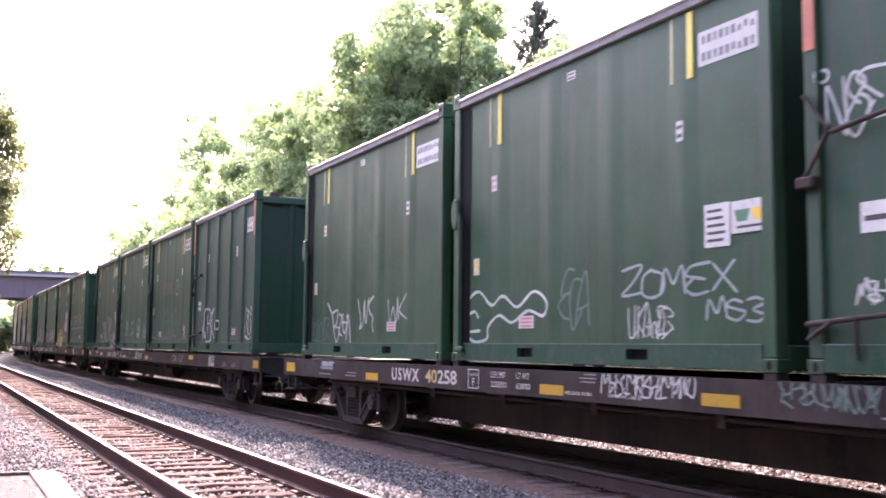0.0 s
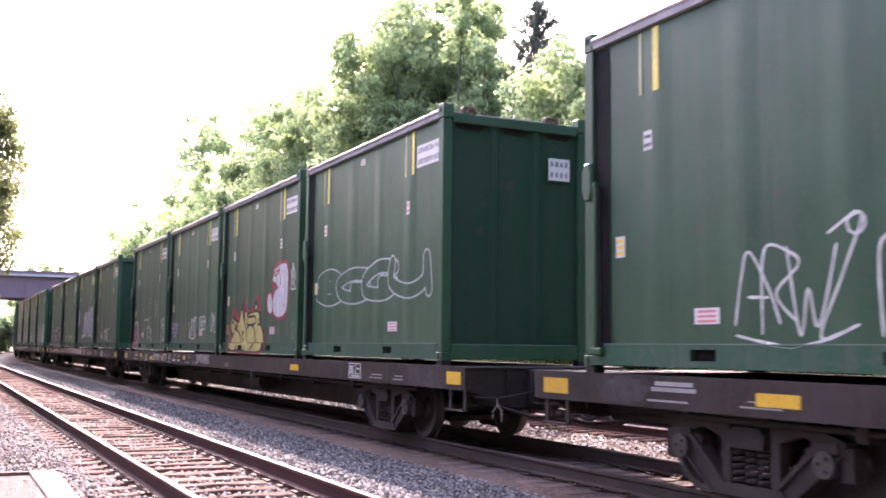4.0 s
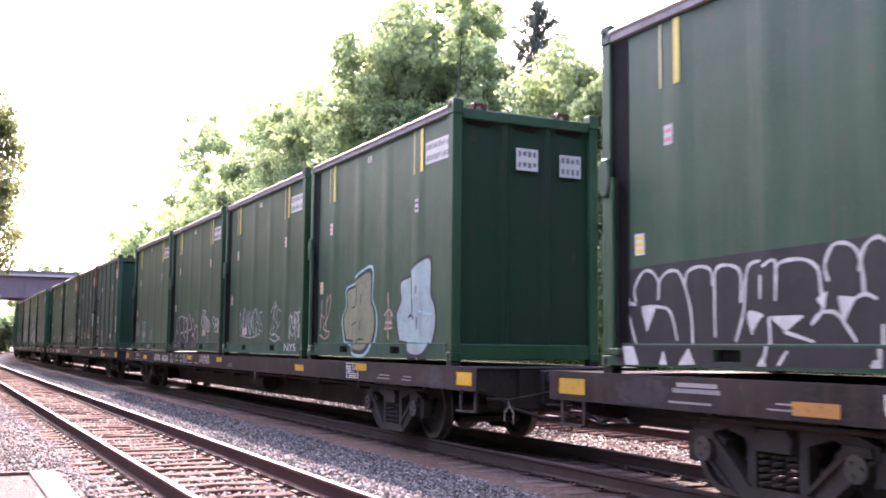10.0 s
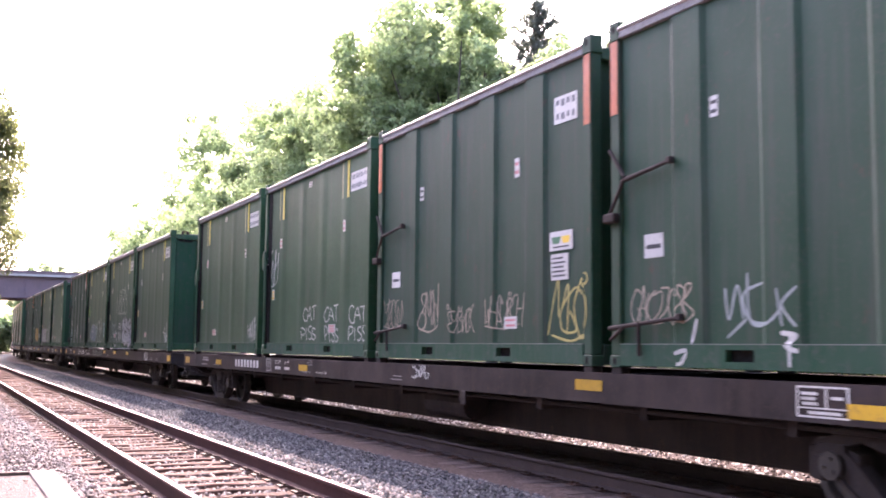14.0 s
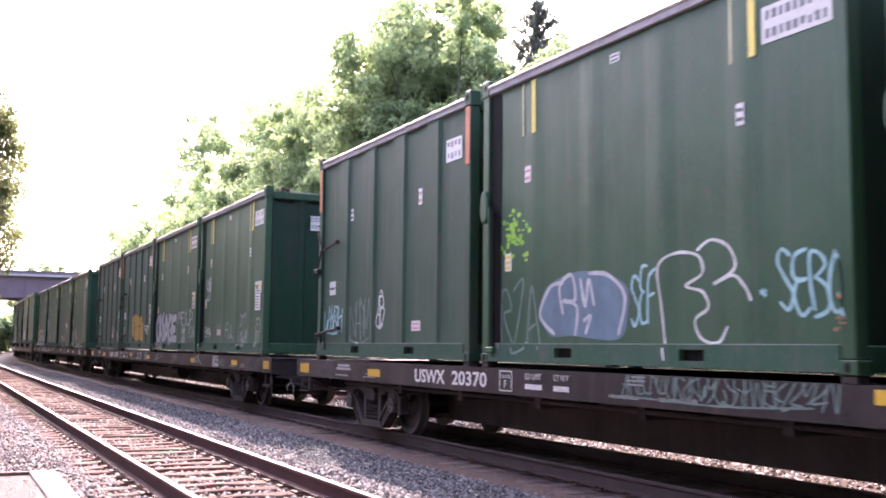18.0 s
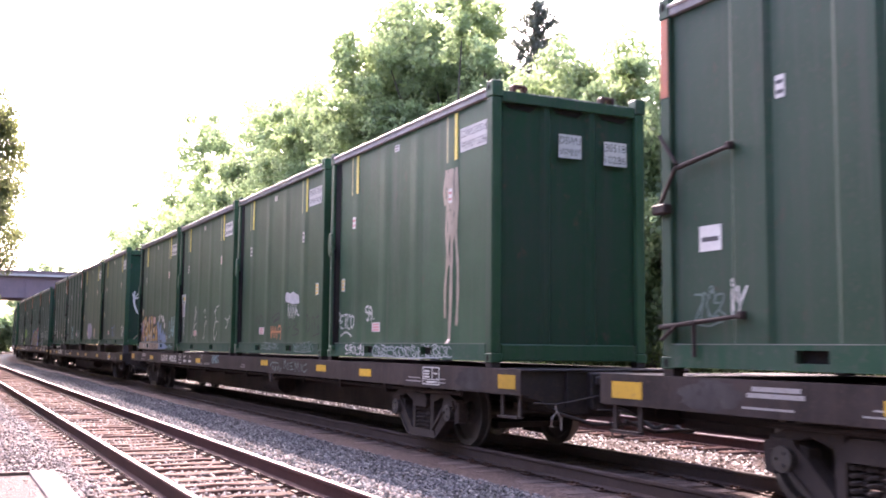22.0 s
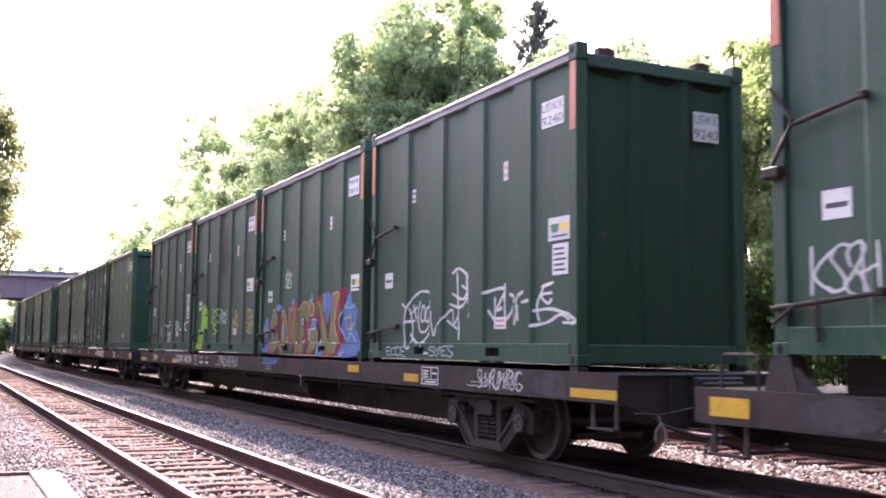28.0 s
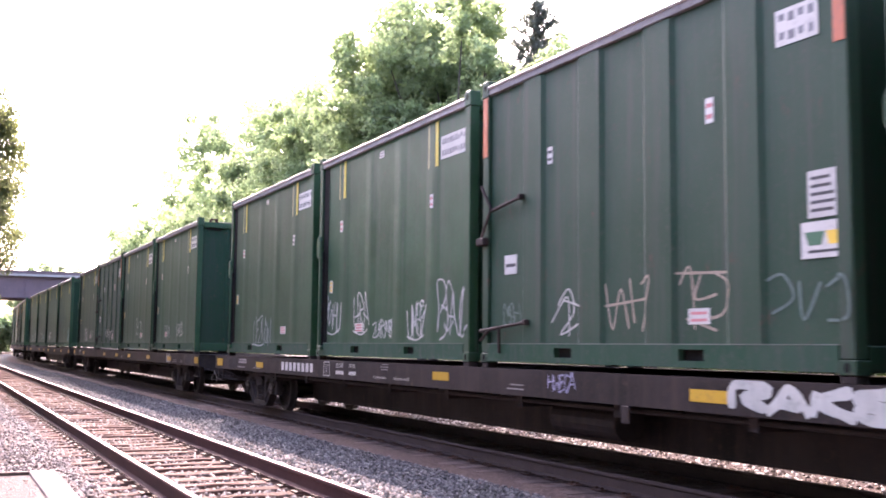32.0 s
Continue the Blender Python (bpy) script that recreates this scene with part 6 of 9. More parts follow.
ART["arched"] = [
    ("f", "K", [(0.007, 0.01), (0, 0.42), (0.03, 0.87), (0.093, 0.94), (0.281, 0.96), (0.572, 0.98), (0.769, 1.00), (0.92, 0.99), (0.985, 0.93), (0.992, 0.56), (0.999, 0.24), (0.992, 0.06), (0.808, 0.04), (0.401, 0.01)]),
    ("l", "W", 0.042, [(0.061, 0.60), (0.055, 0.73), (0.082, 0.88), (0.113, 0.89), (0.138, 0.78), (0.137, 0.61)], [(0.137, 0.62), (0.141, 0.78), (0.169, 0.87), (0.204, 0.86), (0.224, 0.73), (0.242, 0.48), (0.246, 0.20)], [(0.224, 0.72), (0.233, 0.85), (0.267, 0.89), (0.3, 0.85), (0.306, 0.71)], [(0.312, 0.26), (0.311, 0.59), (0.316, 0.84), (0.348, 0.88), (0.383, 0.81), (0.384, 0.55)], [(0.369, 0.22), (0.391, 0.47), (0.397, 0.72), (0.408, 0.86), (0.438, 0.89)], [(0.437, 0.77), (0.436, 0.57)], [(0.442, 0.84), (0.476, 0.87), (0.475, 0.55)], [(0.476, 0.70), (0.485, 0.85), (0.539, 0.87), (0.574, 0.79), (0.581, 0.63), (0.584, 0.47), (0.557, 0.35)], [(0.08, 0.55), (0.136, 0.55), (0.178, 0.49), (0.2, 0.23)], [(0.061, 0.58), (0.031, 0.56), (0.059, 0.20)], [(0.028, 0.69), (0.041, 0.57)], [(0.414, 0.28), (0.405, 0.46), (0.444, 0.43)], [(0.458, 0.42), (0.461, 0.21), (0.449, 0.03)], [(0.494, 0.30), (0.564, 0.22)], [(0.488, 0.03), (0.511, 0.15)], [(0.557, 0.35), (0.579, 0.44), (0.612, 0.44), (0.636, 0.33), (0.655, 0.22)], [(0.598, 0.68), (0.591, 0.81), (0.609, 0.95), (0.637, 0.96), (0.661, 0.89), (0.671, 0.73), (0.673, 0.56)], [(0.663, 0.74), (0.677, 0.92), (0.704, 0.98), (0.723, 0.94)], [(0.628, 0.36), (0.645, 0.51), (0.674, 0.57), (0.7, 0.53)], [(0.71, 0.35), (0.711, 0.06)]),
    ("l", "W", 0.042, [(0.731, 0.45), (0.734, 0.90), (0.78, 1.00), (0.809, 0.91), (0.822, 0.59), (0.821, 0.27)], [(0.822, 0.59), (0.814, 0.94), (0.857, 0.97), (0.878, 0.86), (0.879, 0.47)], [(0.879, 0.47), (0.899, 0.94), (0.93, 0.95), (0.932, 0.46), (0.886, 0.46)], [(0.874, 0.25), (0.885, 0.35), (0.916, 0.35), (0.935, 0.21)], [(0.945, 0.35), (0.974, 0.27), (0.959, 0.29), (1, 0.16)]),
    ("p", "W", [(0.08, 0.54), (0.13, 0.54), (0.098, 0.31)], [(0.406, 0.48), (0.444, 0.45), (0.411, 0.28)], [(0.458, 0.43), (0.545, 0.43), (0.499, 0.30)], [(0.618, 0.57), (0.658, 0.55), (0.628, 0.36)], [(0.571, 0.55), (0.597, 0.62), (0.588, 0.46)], [(0.026, 0.18), (0.065, 0.18), (0.084, 0.00), (0.036, 0.00)], [(0.246, 0.17), (0.265, 0.02), (0.213, 0.01)], [(0.167, 0.15), (0.178, 0.01), (0.152, 0.01)], [(0.449, 0.10), (0.462, 0.02), (0.436, 0.02)], [(0.703, 0.10), (0.718, 0.03), (0.688, 0.03)]),
    ("p", "W", [(0.742, 0.20), (0.775, 0.06), (0.731, 0.06)], [(0.857, 0.20), (0.897, 0.05), (0.839, 0.05)])]
ART["thicket"] = [
    ("l", "G", 0.045, [(0, 0.66), (0.33, 0.83), (0.45, 1.00), (0.38, 0.74), (0.12, 0.50)], [(0.04, 0.73), (0.43, 0.63), (0.78, 0.64), (0.87, 0.53), (0.69, 0.43), (0.49, 0.54), (0.56, 0.68)], [(0.21, 0.49), (0.44, 0.71), (0.48, 0.45), (0.68, 0.35)], [(0.14, 0.61), (0.43, 0.50), (0.38, 0.37)], [(0.73, 0.50), (1, 0.51), (0.95, 0.44)], [(0.26, 0.78), (0.29, 0.55)]),
    ("p", "W", [(0.06, 0.15), (0.19, 0.00), (0.02, 0.02)], [(0.26, 0.15), (0.44, 0.00), (0.2, 0.03)])]
ART["block_word"] = [
    ("p", "G", [(0, 1.00), (0.753, 0.94), (0.796, 0.06), (0.026, 0.16)]),
    ("p", "X", [(0.005, 1.00), (0.026, 0.97), (0.045, 0.14), (0.026, 0.16)], [(0.08, 0.77), (0.111, 0.18), (0.09, 0.18)], [(0.133, 0.96), (0.168, 0.94), (0.207, 0.14), (0.178, 0.15)], [(0.218, 0.95), (0.246, 0.94), (0.276, 0.12), (0.248, 0.12)], [(0.287, 0.72), (0.313, 0.71), (0.328, 0.40), (0.297, 0.41)], [(0.372, 0.96), (0.394, 0.95), (0.418, 0.10), (0.396, 0.11)], [(0.429, 0.67), (0.437, 0.63), (0.462, 0.10), (0.446, 0.11)], [(0.493, 0.95), (0.528, 0.94), (0.546, 0.47), (0.539, 0.43)], [(0.575, 0.94), (0.588, 0.93), (0.626, 0.10), (0.609, 0.11)], [(0.667, 0.68), (0.745, 0.70), (0.748, 0.59), (0.672, 0.57)], [(0.669, 0.41), (0.763, 0.46), (0.759, 0.35), (0.671, 0.30)], [(0.741, 0.93), (0.764, 0.92), (0.801, 0.05), (0.784, 0.07), (0.774, 0.38), (0.756, 0.68)]),
    ("f", "X", [(0.867, 0.44), (0.877, 0.80), (0.909, 0.91), (0.945, 0.83), (0.959, 0.47), (0.95, 0.10), (0.925, 0.00), (0.888, 0.09)]),
    ("f", "G", [(0.873, 0.44), (0.882, 0.73), (0.909, 0.84), (0.94, 0.76), (0.953, 0.46), (0.946, 0.16), (0.925, 0.07), (0.892, 0.15)]),
    ("l", "X", 0.035, [(0.899, 0.63), (0.909, 0.31), (0.914, 0.60), (0.926, 0.31), (0.93, 0.64)], [(0.888, 0.37), (0.907, 0.18)], [(0.943, 0.49), (0.925, 0.18)]),
    ("l", "F", 0.03, [(0.781, 0.64), (0.831, 0.76), (0.81, 0.49), (0.836, 0.16)], [(0.848, 0.68), (0.853, 0.18)], [(0.968, 0.59), (0.995, 0.53), (0.973, 0.36), (1, 0.23)])]
ART["tall_tag"] = [
    ("l", "W", 0.05, [(0.43, 0.94), (0.65, 1.00), (0.94, 0.83), (0.79, 0.57), (0.43, 0.66)], [(0.58, 0.97), (0.64, 0.27), (0.64, 0.00)], [(0.87, 0.94), (0.91, 0.56), (1, 0.30)], [(0.35, 0.51), (0.72, 0.46), (0.94, 0.64)], [(0, 0.21), (0.42, 0.43), (0.49, 0.23), (0.64, 0.34)], [(0.72, 0.76), (0.96, 0.67)], [(0.27, 0.28), (0.61, 0.15)])]
ART["knot_tag"] = [
    ("l", "W", 0.055, [(0, 0.79), (0.37, 0.88), (0.47, 0.80), (0.29, 0.36), (0.41, 0.41)], [(0.26, 0.69), (0.26, 0.09)], [(0.47, 1.00), (0.49, 0.14), (0.71, 0.58), (0.56, 0.72)], [(0.66, 0.84), (0.7, 0.00), (0.78, 0.44)], [(0.26, 0.09), (0.1, 0.37)], [(0.89, 0.75), (0.75, 0.57), (0.79, 0.06)], [(0.85, 0.50), (1, 0.54)])]
ART["swoop_tag"] = [
    ("l", "W", 0.05, [(0.23, 0.91), (0.5, 1.00)], [(0.28, 0.90), (0.13, 0.48), (0.19, 0.09)], [(0.47, 0.76), (0.23, 0.72), (0.37, 0.52), (0.47, 0.63)], [(0.06, 0.36), (0.47, 0.38), (0.96, 0.17), (1, 0.05), (0.69, 0.06)], [(0, 0.00), (0.37, 0.08), (0.65, 0.25), (0.83, 0.12)])]
ART["blue_row"] = [
    ("l", "C", 0.05, [(0.016, 0.82), (0.003, 0.65), (0.009, 0.25)], [(0.041, 0.84), (0.054, 0.47), (0.016, 0.27)], [(0, 0.80), (0.063, 0.78)], [(0.218, 0.91), (0.25, 0.92), (0.271, 0.78), (0.236, 0.58), (0.217, 0.69)], [(0.277, 0.88), (0.276, 0.31), (0.217, 0.30), (0.263, 0.52)], [(0.425, 0.82), (0.492, 0.85)], [(0.459, 0.83), (0.455, 0.37), (0.45, 0.25)], [(0.418, 0.21), (0.451, 0.32), (0.512, 0.37)], [(0.63, 0.34), (0.654, 0.67), (0.665, 0.95), (0.702, 1.00), (0.731, 0.85), (0.718, 0.65), (0.682, 0.59), (0.7, 0.57), (0.743, 0.21)], [(0.65, 0.59), (0.691, 0.48), (0.735, 0.51)], [(0.719, 0.73), (0.748, 0.63), (0.769, 0.47), (0.735, 0.43)], [(0.843, 0.51), (0.873, 0.34), (0.857, 0.19), (0.845, 0.27), (0.888, 0.46), (0.879, 0.18)], [(0.882, 0.66), (0.893, 0.73), (0.907, 0.65), (0.892, 0.57), (0.882, 0.66)], [(0.904, 0.57), (0.916, 0.18), (0.939, 0.52), (0.938, 0.17)], [(0.939, 0.52), (0.974, 0.58), (0.965, 0.17), (1, 0.38), (0.966, 0.39), (0.992, 0.05)], [(0.995, 0.64), (0.982, 0.01)], [(0.871, 0.09), (0.93, 0.13), (0.982, 0.00)])]
ART["long_tag"] = [
    ("l", "G", 0.036, [(0.42, 0.85), (0.45, 0.50), (0.52, 0.87), (0.57, 0.50)], [(0.6, 1.00), (0.62, 0.49), (0.76, 0.45), (0.88, 0.61)], [(0.72, 0.88), (0.57, 0.77), (0.62, 0.49), (0.78, 0.45)], [(0.84, 0.81), (0.88, 0.42)], [(0.99, 0.82), (0.88, 0.64), (0.98, 0.41)], [(0.43, 0.30), (0.59, 0.50)]),
    ("l", "W", 0.05, [(0.87, 0.35), (0.98, 0.32), (0.91, 0.22), (1, 0.16)], [(0.94, 0.35), (0.94, 0.00)], [(0, 0.12), (0.11, 0.16), (0.07, 0.02), (0.02, 0.00)], [(0.2, 0.52), (0.15, 0.23)])]
ART["big_letters"] = [
    ("l", "W", 0.04, [(0.05, 0.00), (0.03, 0.40), (0, 0.85), (0.16, 0.95), (0.42, 0.93), (0.45, 0.76), (0.39, 0.65), (0.3, 0.67)], [(0.42, 0.91), (0.62, 1.00), (0.67, 0.91), (0.66, 0.74)], [(0.49, 0.62), (0.52, 0.71), (0.65, 0.71), (0.73, 0.65), (0.81, 0.59)], [(0.49, 0.62), (0.39, 0.46), (0.43, 0.20), (0.35, 0.00)], [(0.62, 0.55), (0.55, 0.43), (0.6, 0.31), (0.69, 0.38), (0.66, 0.51), (0.61, 0.55)], [(0.67, 0.55), (0.57, 0.65)]),
    ("l", "W", 0.03, [(0.86, 0.69), (0.83, 0.55), (0.96, 0.60), (0.88, 0.42), (1, 0.56), (0.99, 0.38), (0.87, 0.30), (1, 0.25), (0.91, 0.13)], [(0.94, 0.38), (0.93, 0.17)])]
ART["coil_word"] = [
    ("l", "W", 0.042, [(0.16, 0.49), (0.22, 0.67), (0.04, 0.65), (0, 0.79), (0.08, 0.91), (0.19, 0.93), (0.25, 0.79), (0.16, 0.67)], [(0.22, 0.85), (0.31, 0.99), (0.47, 1.00), (0.56, 0.89), (0.55, 0.72), (0.47, 0.70), (0.39, 0.76), (0.27, 0.71), (0.21, 0.54)], [(0.6, 0.54), (0.6, 0.79), (0.66, 0.93), (0.79, 0.97), (0.9, 0.86), (0.9, 0.62), (0.83, 0.41), (1, 0.35)], [(0.38, 0.43), (0.49, 0.51), (0.62, 0.44), (0.64, 0.27)], [(0.08, 0.32), (0.15, 0.13), (0.37, 0.00), (0.53, 0.05), (0.64, 0.20), (0.7, 0.51)], [(0.21, 0.41), (0.26, 0.16)], [(0.38, 0.35), (0.45, 0.15), (0.64, 0.00), (0.66, 0.10)], [(0.49, 0.72), (0.52, 0.52)])]
ART["small_script"] = [
    ("l", "G", 0.024, [(0.02, 0.96), (0.17, 1.00), (0.27, 0.87), (0.06, 0.80), (0.31, 0.75)], [(0.37, 0.95), (0.56, 0.84), (0.41, 0.77), (0.74, 0.76)], [(0.06, 0.65), (0.31, 0.69), (0.16, 0.53), (0.45, 0.56), (0.6, 0.63), (0.74, 0.47)], [(0, 0.36), (0.16, 0.47), (0.25, 0.31), (0.1, 0.18), (0, 0.27)], [(0.35, 0.42), (0.37, 0.16)], [(0.5, 0.38), (0.64, 0.40), (0.59, 0.26), (0.77, 0.13)], [(0.83, 0.47), (0.92, 0.29), (1, 0.00)], [(0.49, 0.29), (0.73, 0.29)])]
ART["violet_word"] = [
    ("l", "P", 0.055, [(0.08, 0.90), (0.14, 1.00), (0.23, 0.95), (0.24, 0.79), (0.15, 0.65), (0.07, 0.75)], [(0.02, 0.94), (0, 0.62)], [(0.28, 0.85), (0.32, 0.93), (0.36, 0.87), (0.4, 0.66), (0.32, 0.64)], [(0.4, 0.78), (0.46, 0.95), (0.55, 0.88), (0.53, 0.73), (0.42, 0.72)], [(0.57, 0.73), (0.63, 0.92), (0.72, 0.97), (0.79, 0.82), (0.75, 0.68), (0.61, 0.71)], [(0.79, 0.73), (0.85, 0.87), (0.93, 0.88), (1, 0.74), (0.96, 0.57), (0.84, 0.59), (0.8, 0.70)], [(0.13, 0.59), (0.23, 0.26)], [(0.23, 0.52), (0.32, 0.64), (0.39, 0.54), (0.39, 0.39), (0.29, 0.38), (0.23, 0.49)], [(0.45, 0.62), (0.53, 0.65), (0.58, 0.55), (0.54, 0.41), (0.49, 0.44)], [(0.43, 0.39), (0.6, 0.38), (0.82, 0.39), (0.81, 0.19)], [(0.36, 0.07), (0.44, 0.21), (0.59, 0.22), (0.7, 0.14), (0.75, 0.00)], [(0.93, 0.58), (0.99, 0.32)])]
ART["rain_cloud"] = [
    ("f", "N", [(0, 0.81), (0.09, 1.00), (0.33, 0.92), (0.52, 0.99), (0.71, 0.91), (0.93, 0.81), (0.96, 0.55), (0.77, 0.54), (0.52, 0.53), (0.26, 0.60), (0.05, 0.65)]),
    ("l", "W", 0.035, [(0.24, 0.57), (0.21, 0.07)], [(0.39, 0.55), (0.31, 0.03)], [(0.52, 0.54), (0.43, 0.05)], [(0.64, 0.52), (0.51, 0.01)], [(0.77, 0.51), (0.66, 0.00)], [(0.7, 0.13), (0.82, 0.31), (0.88, 0.14), (1, 0.11)])]
ART["black_scrawl"] = [
    ("l", "K", 0.03, [(0.793, 0.82), (0.816, 0.87), (0.809, 0.57), (0.797, 0.33)], [(0.837, 0.80), (0.846, 0.44), (0.813, 0.27)], [(0.878, 0.37), (0.874, 0.72), (0.895, 0.77), (0.909, 0.54), (0.903, 0.37)], [(0.925, 0.73), (0.96, 0.80), (0.979, 0.68), (0.963, 0.46), (0.949, 0.41), (0.996, 0.29), (1, 0.20), (0.938, 0.19), (0.882, 0.11)], [(0.536, 0.19), (0.545, 0.72), (0.579, 0.74), (0.584, 0.51), (0.551, 0.45)], [(0.605, 0.67), (0.637, 0.69), (0.662, 0.55), (0.617, 0.44), (0.698, 0.32), (0.648, 0.17), (0.596, 0.18)], [(0.273, 0.82), (0.371, 1.00), (0.401, 0.92), (0.306, 0.66), (0.416, 0.84)], [(0, 0.64), (0.03, 0.95), (0.068, 0.66), (0.097, 1.00), (0.125, 0.80)]),
    ("l", "O", 0.05, [(0.273, 0.53), (0.28, 0.08), (0.306, 0.52), (0.328, 0.08), (0.346, 0.49), (0.368, 0.04), (0.392, 0.48), (0.43, 0.47), (0.428, 0.00)], [(0.272, 0.31), (0.429, 0.31)])]
ART["sill_word"] = [
    ("l", "F", 0.032, [(0.41, 1.00), (0.41, 0.19)], [(0.41, 0.59), (0.45, 0.87), (0.44, 0.20)], [(0.48, 0.35), (0.52, 0.69), (0.53, 0.23), (0.48, 0.24)], [(0.56, 0.64), (0.65, 0.79)], [(0.57, 0.44), (0.64, 0.47)], [(0.57, 0.18), (0.67, 0.25)], [(0.71, 0.04), (0.7, 0.80), (0.75, 0.31), (0.78, 0.76), (0.8, 0.08)], [(0.83, 0.15), (0.86, 0.66), (0.88, 0.11)], [(0.92, 0.61), (0.89, 0.30), (0.94, 0.08), (1, 0.28)], [(0.94, 0.56), (1, 0.70)], [(0.07, 0.06), (0.09, 0.39), (0.13, 0.01), (0.17, 0.38), (0.17, 0.03)], [(0.21, 0.04), (0.25, 0.41), (0.28, 0.00), (0.33, 0.30)], [(0, 0.33), (0.06, 0.64), (0.25, 0.62)])]
ART["flag_tag"] = [
    ("l", "W", 0.045, [(0, 0.84), (0.23, 0.77), (0.53, 0.82), (0.78, 0.85), (0.75, 0.97), (0.54, 1.00), (0.46, 0.96)], [(0.31, 0.75), (0.32, 0.52), (0.19, 0.30), (0.21, 0.12), (0.32, 0.00)], [(0.37, 0.33), (0.49, 0.40), (0.47, 0.51), (0.35, 0.37), (0.4, 0.04), (0.51, 0.15)], [(0.51, 0.07), (0.57, 0.47), (0.61, 0.07), (0.7, 0.50), (0.72, 0.07)], [(0.78, 0.00), (0.84, 0.60), (0.97, 0.63), (1, 0.42), (0.86, 0.32)])]
ART["sill_scrawl"] = [
    ("l", "F", 0.035, [(0.397, 0.99), (0.43, 0.71), (0.421, 0.12), (0.396, 0.19)], [(0.446, 0.72), (0.461, 0.25), (0.478, 0.73), (0.446, 0.62)], [(0.486, 0.93), (0.488, 0.17), (0.508, 0.47), (0.485, 0.64)], [(0.523, 0.76), (0.5, 0.18)], [(0, 0.47), (0.094, 0.75), (0.024, 0.25), (0.116, 0.42)], [(0.138, 0.88), (0.17, 0.46), (0.201, 0.91)]),
    ("l", "G", 0.03, [(0.831, 0.00), (0.862, 0.79), (0.871, 0.12)], [(0.847, 0.32), (0.886, 0.43)], [(0.891, 0.59), (0.91, 0.68), (0.914, 0.24), (0.893, 0.19), (0.889, 0.51)], [(0.929, 0.98), (0.936, 0.12)], [(0.969, 1.00), (0.937, 0.55), (1, 0.03)])]
ART["outline_pair"] = [
    ("l", "W", 0.06, [(0.13, 0.07), (0.09, 0.91), (0.31, 0.98), (0.43, 0.86), (0.39, 0.58), (0.24, 0.55)], [(0.39, 0.58), (0.5, 0.35), (0.45, 0.04), (0.13, 0.00)], [(0.22, 0.82), (0.23, 0.22)], [(0.52, 0.99), (0.47, 0.07)], [(0.74, 1.00), (0.55, 0.56), (0.78, 0.09)], [(0.66, 0.90), (0.52, 0.61)], [(0.87, 0.62), (1, 0.58), (0.98, 0.39), (0.83, 0.38), (0.79, 0.54)], [(0.05, 0.61), (0, 0.23)])]
ART["tan_words"] = [
    ("l", "T", 0.036, [(0.244, 0.87), (0.273, 0.12), (0.307, 0.76), (0.339, 0.11)], [(0.342, 0.93), (0.361, 0.20)], [(0.384, 0.82), (0.425, 0.89), (0.389, 0.07)], [(0.242, 0.50), (0.416, 0.59)], [(0.522, 0.76), (0.56, 1.00), (0.574, 0.08)], [(0.595, 0.90), (0.576, 0.54), (0.645, 0.59)], [(0.63, 0.92), (0.686, 0.70), (0.661, 0.31), (0.592, 0.24)], [(0.512, 0.94), (0.68, 0.89)], [(0.545, 0.25), (0.643, 0.07)]),
    ("l", "W", 0.03, [(0.028, 0.55), (0.082, 0.84), (0.106, 0.43), (0.043, 0.04), (0.131, 0.23)], [(0.055, 0.65), (0.142, 0.52)], [(0, 0.25), (0.076, 0.70), (0.084, 0.00)]),
    ("l", "F", 0.036, [(0.789, 0.73), (0.833, 0.79), (0.859, 0.48), (0.801, 0.28)], [(0.874, 0.70), (0.885, 0.19), (0.928, 0.67)], [(0.94, 0.60), (0.991, 0.72), (1, 0.23), (0.942, 0.18)])]
LETTERS = [
    [(0.064, 0.8), (0.13, 0.92), (0.2, 0.97), (0.232, 0.95), (0.238, 0.72), (0.2, 0.62), (0.245, 0.66), (0.285, 0.55), (0.3, 0.35), (0.305, 0.2), (0.1, 0.2), (0.085, 0.5)],
    [(0.248, 0.68), (0.248, 0.8), (0.3, 0.81), (0.302, 0.5)],
    [(0.31, 0.7), (0.31, 0.9), (0.35, 1.0), (0.36, 0.75), (0.385, 0.52), (0.415, 0.5), (0.425, 0.62), (0.4, 0.85), (0.385, 0.95), (0.46, 0.97), (0.485, 0.7), (0.46, 0.6), (0.485, 0.25), (0.48, 0.2), (0.312, 0.2), (0.33, 0.5)],
    [(0.5, 0.66), (0.52, 0.6), (0.57, 0.66), (0.57, 0.45), (0.53, 0.42), (0.5, 0.48)], [(0.49, 0.2), (0.5, 0.38), (0.56, 0.3), (0.56, 0.2)],
    [(0.57, 0.22), (0.585, 0.45), (0.6, 0.6), (0.625, 0.72), (0.63, 0.55), (0.615, 0.46), (0.645, 0.56), (0.66, 0.4), (0.68, 0.22)], [(0.03, 0.2), (0.055, 0.5), (0.08, 0.42), (0.085, 0.2)]]
PALE = [[(0.08, 0.4), (0.068, 0.78), (0.12, 0.88), (0.13, 0.5), (0.12, 0.22)], [(0.495, 0.73), (0.49, 0.93), (0.58, 0.92), (0.575, 0.73)], [(0.315, 0.72), (0.315, 0.9), (0.348, 0.98), (0.352, 0.74)], [(0.6, 0.5), (0.62, 0.68), (0.625, 0.5)]]
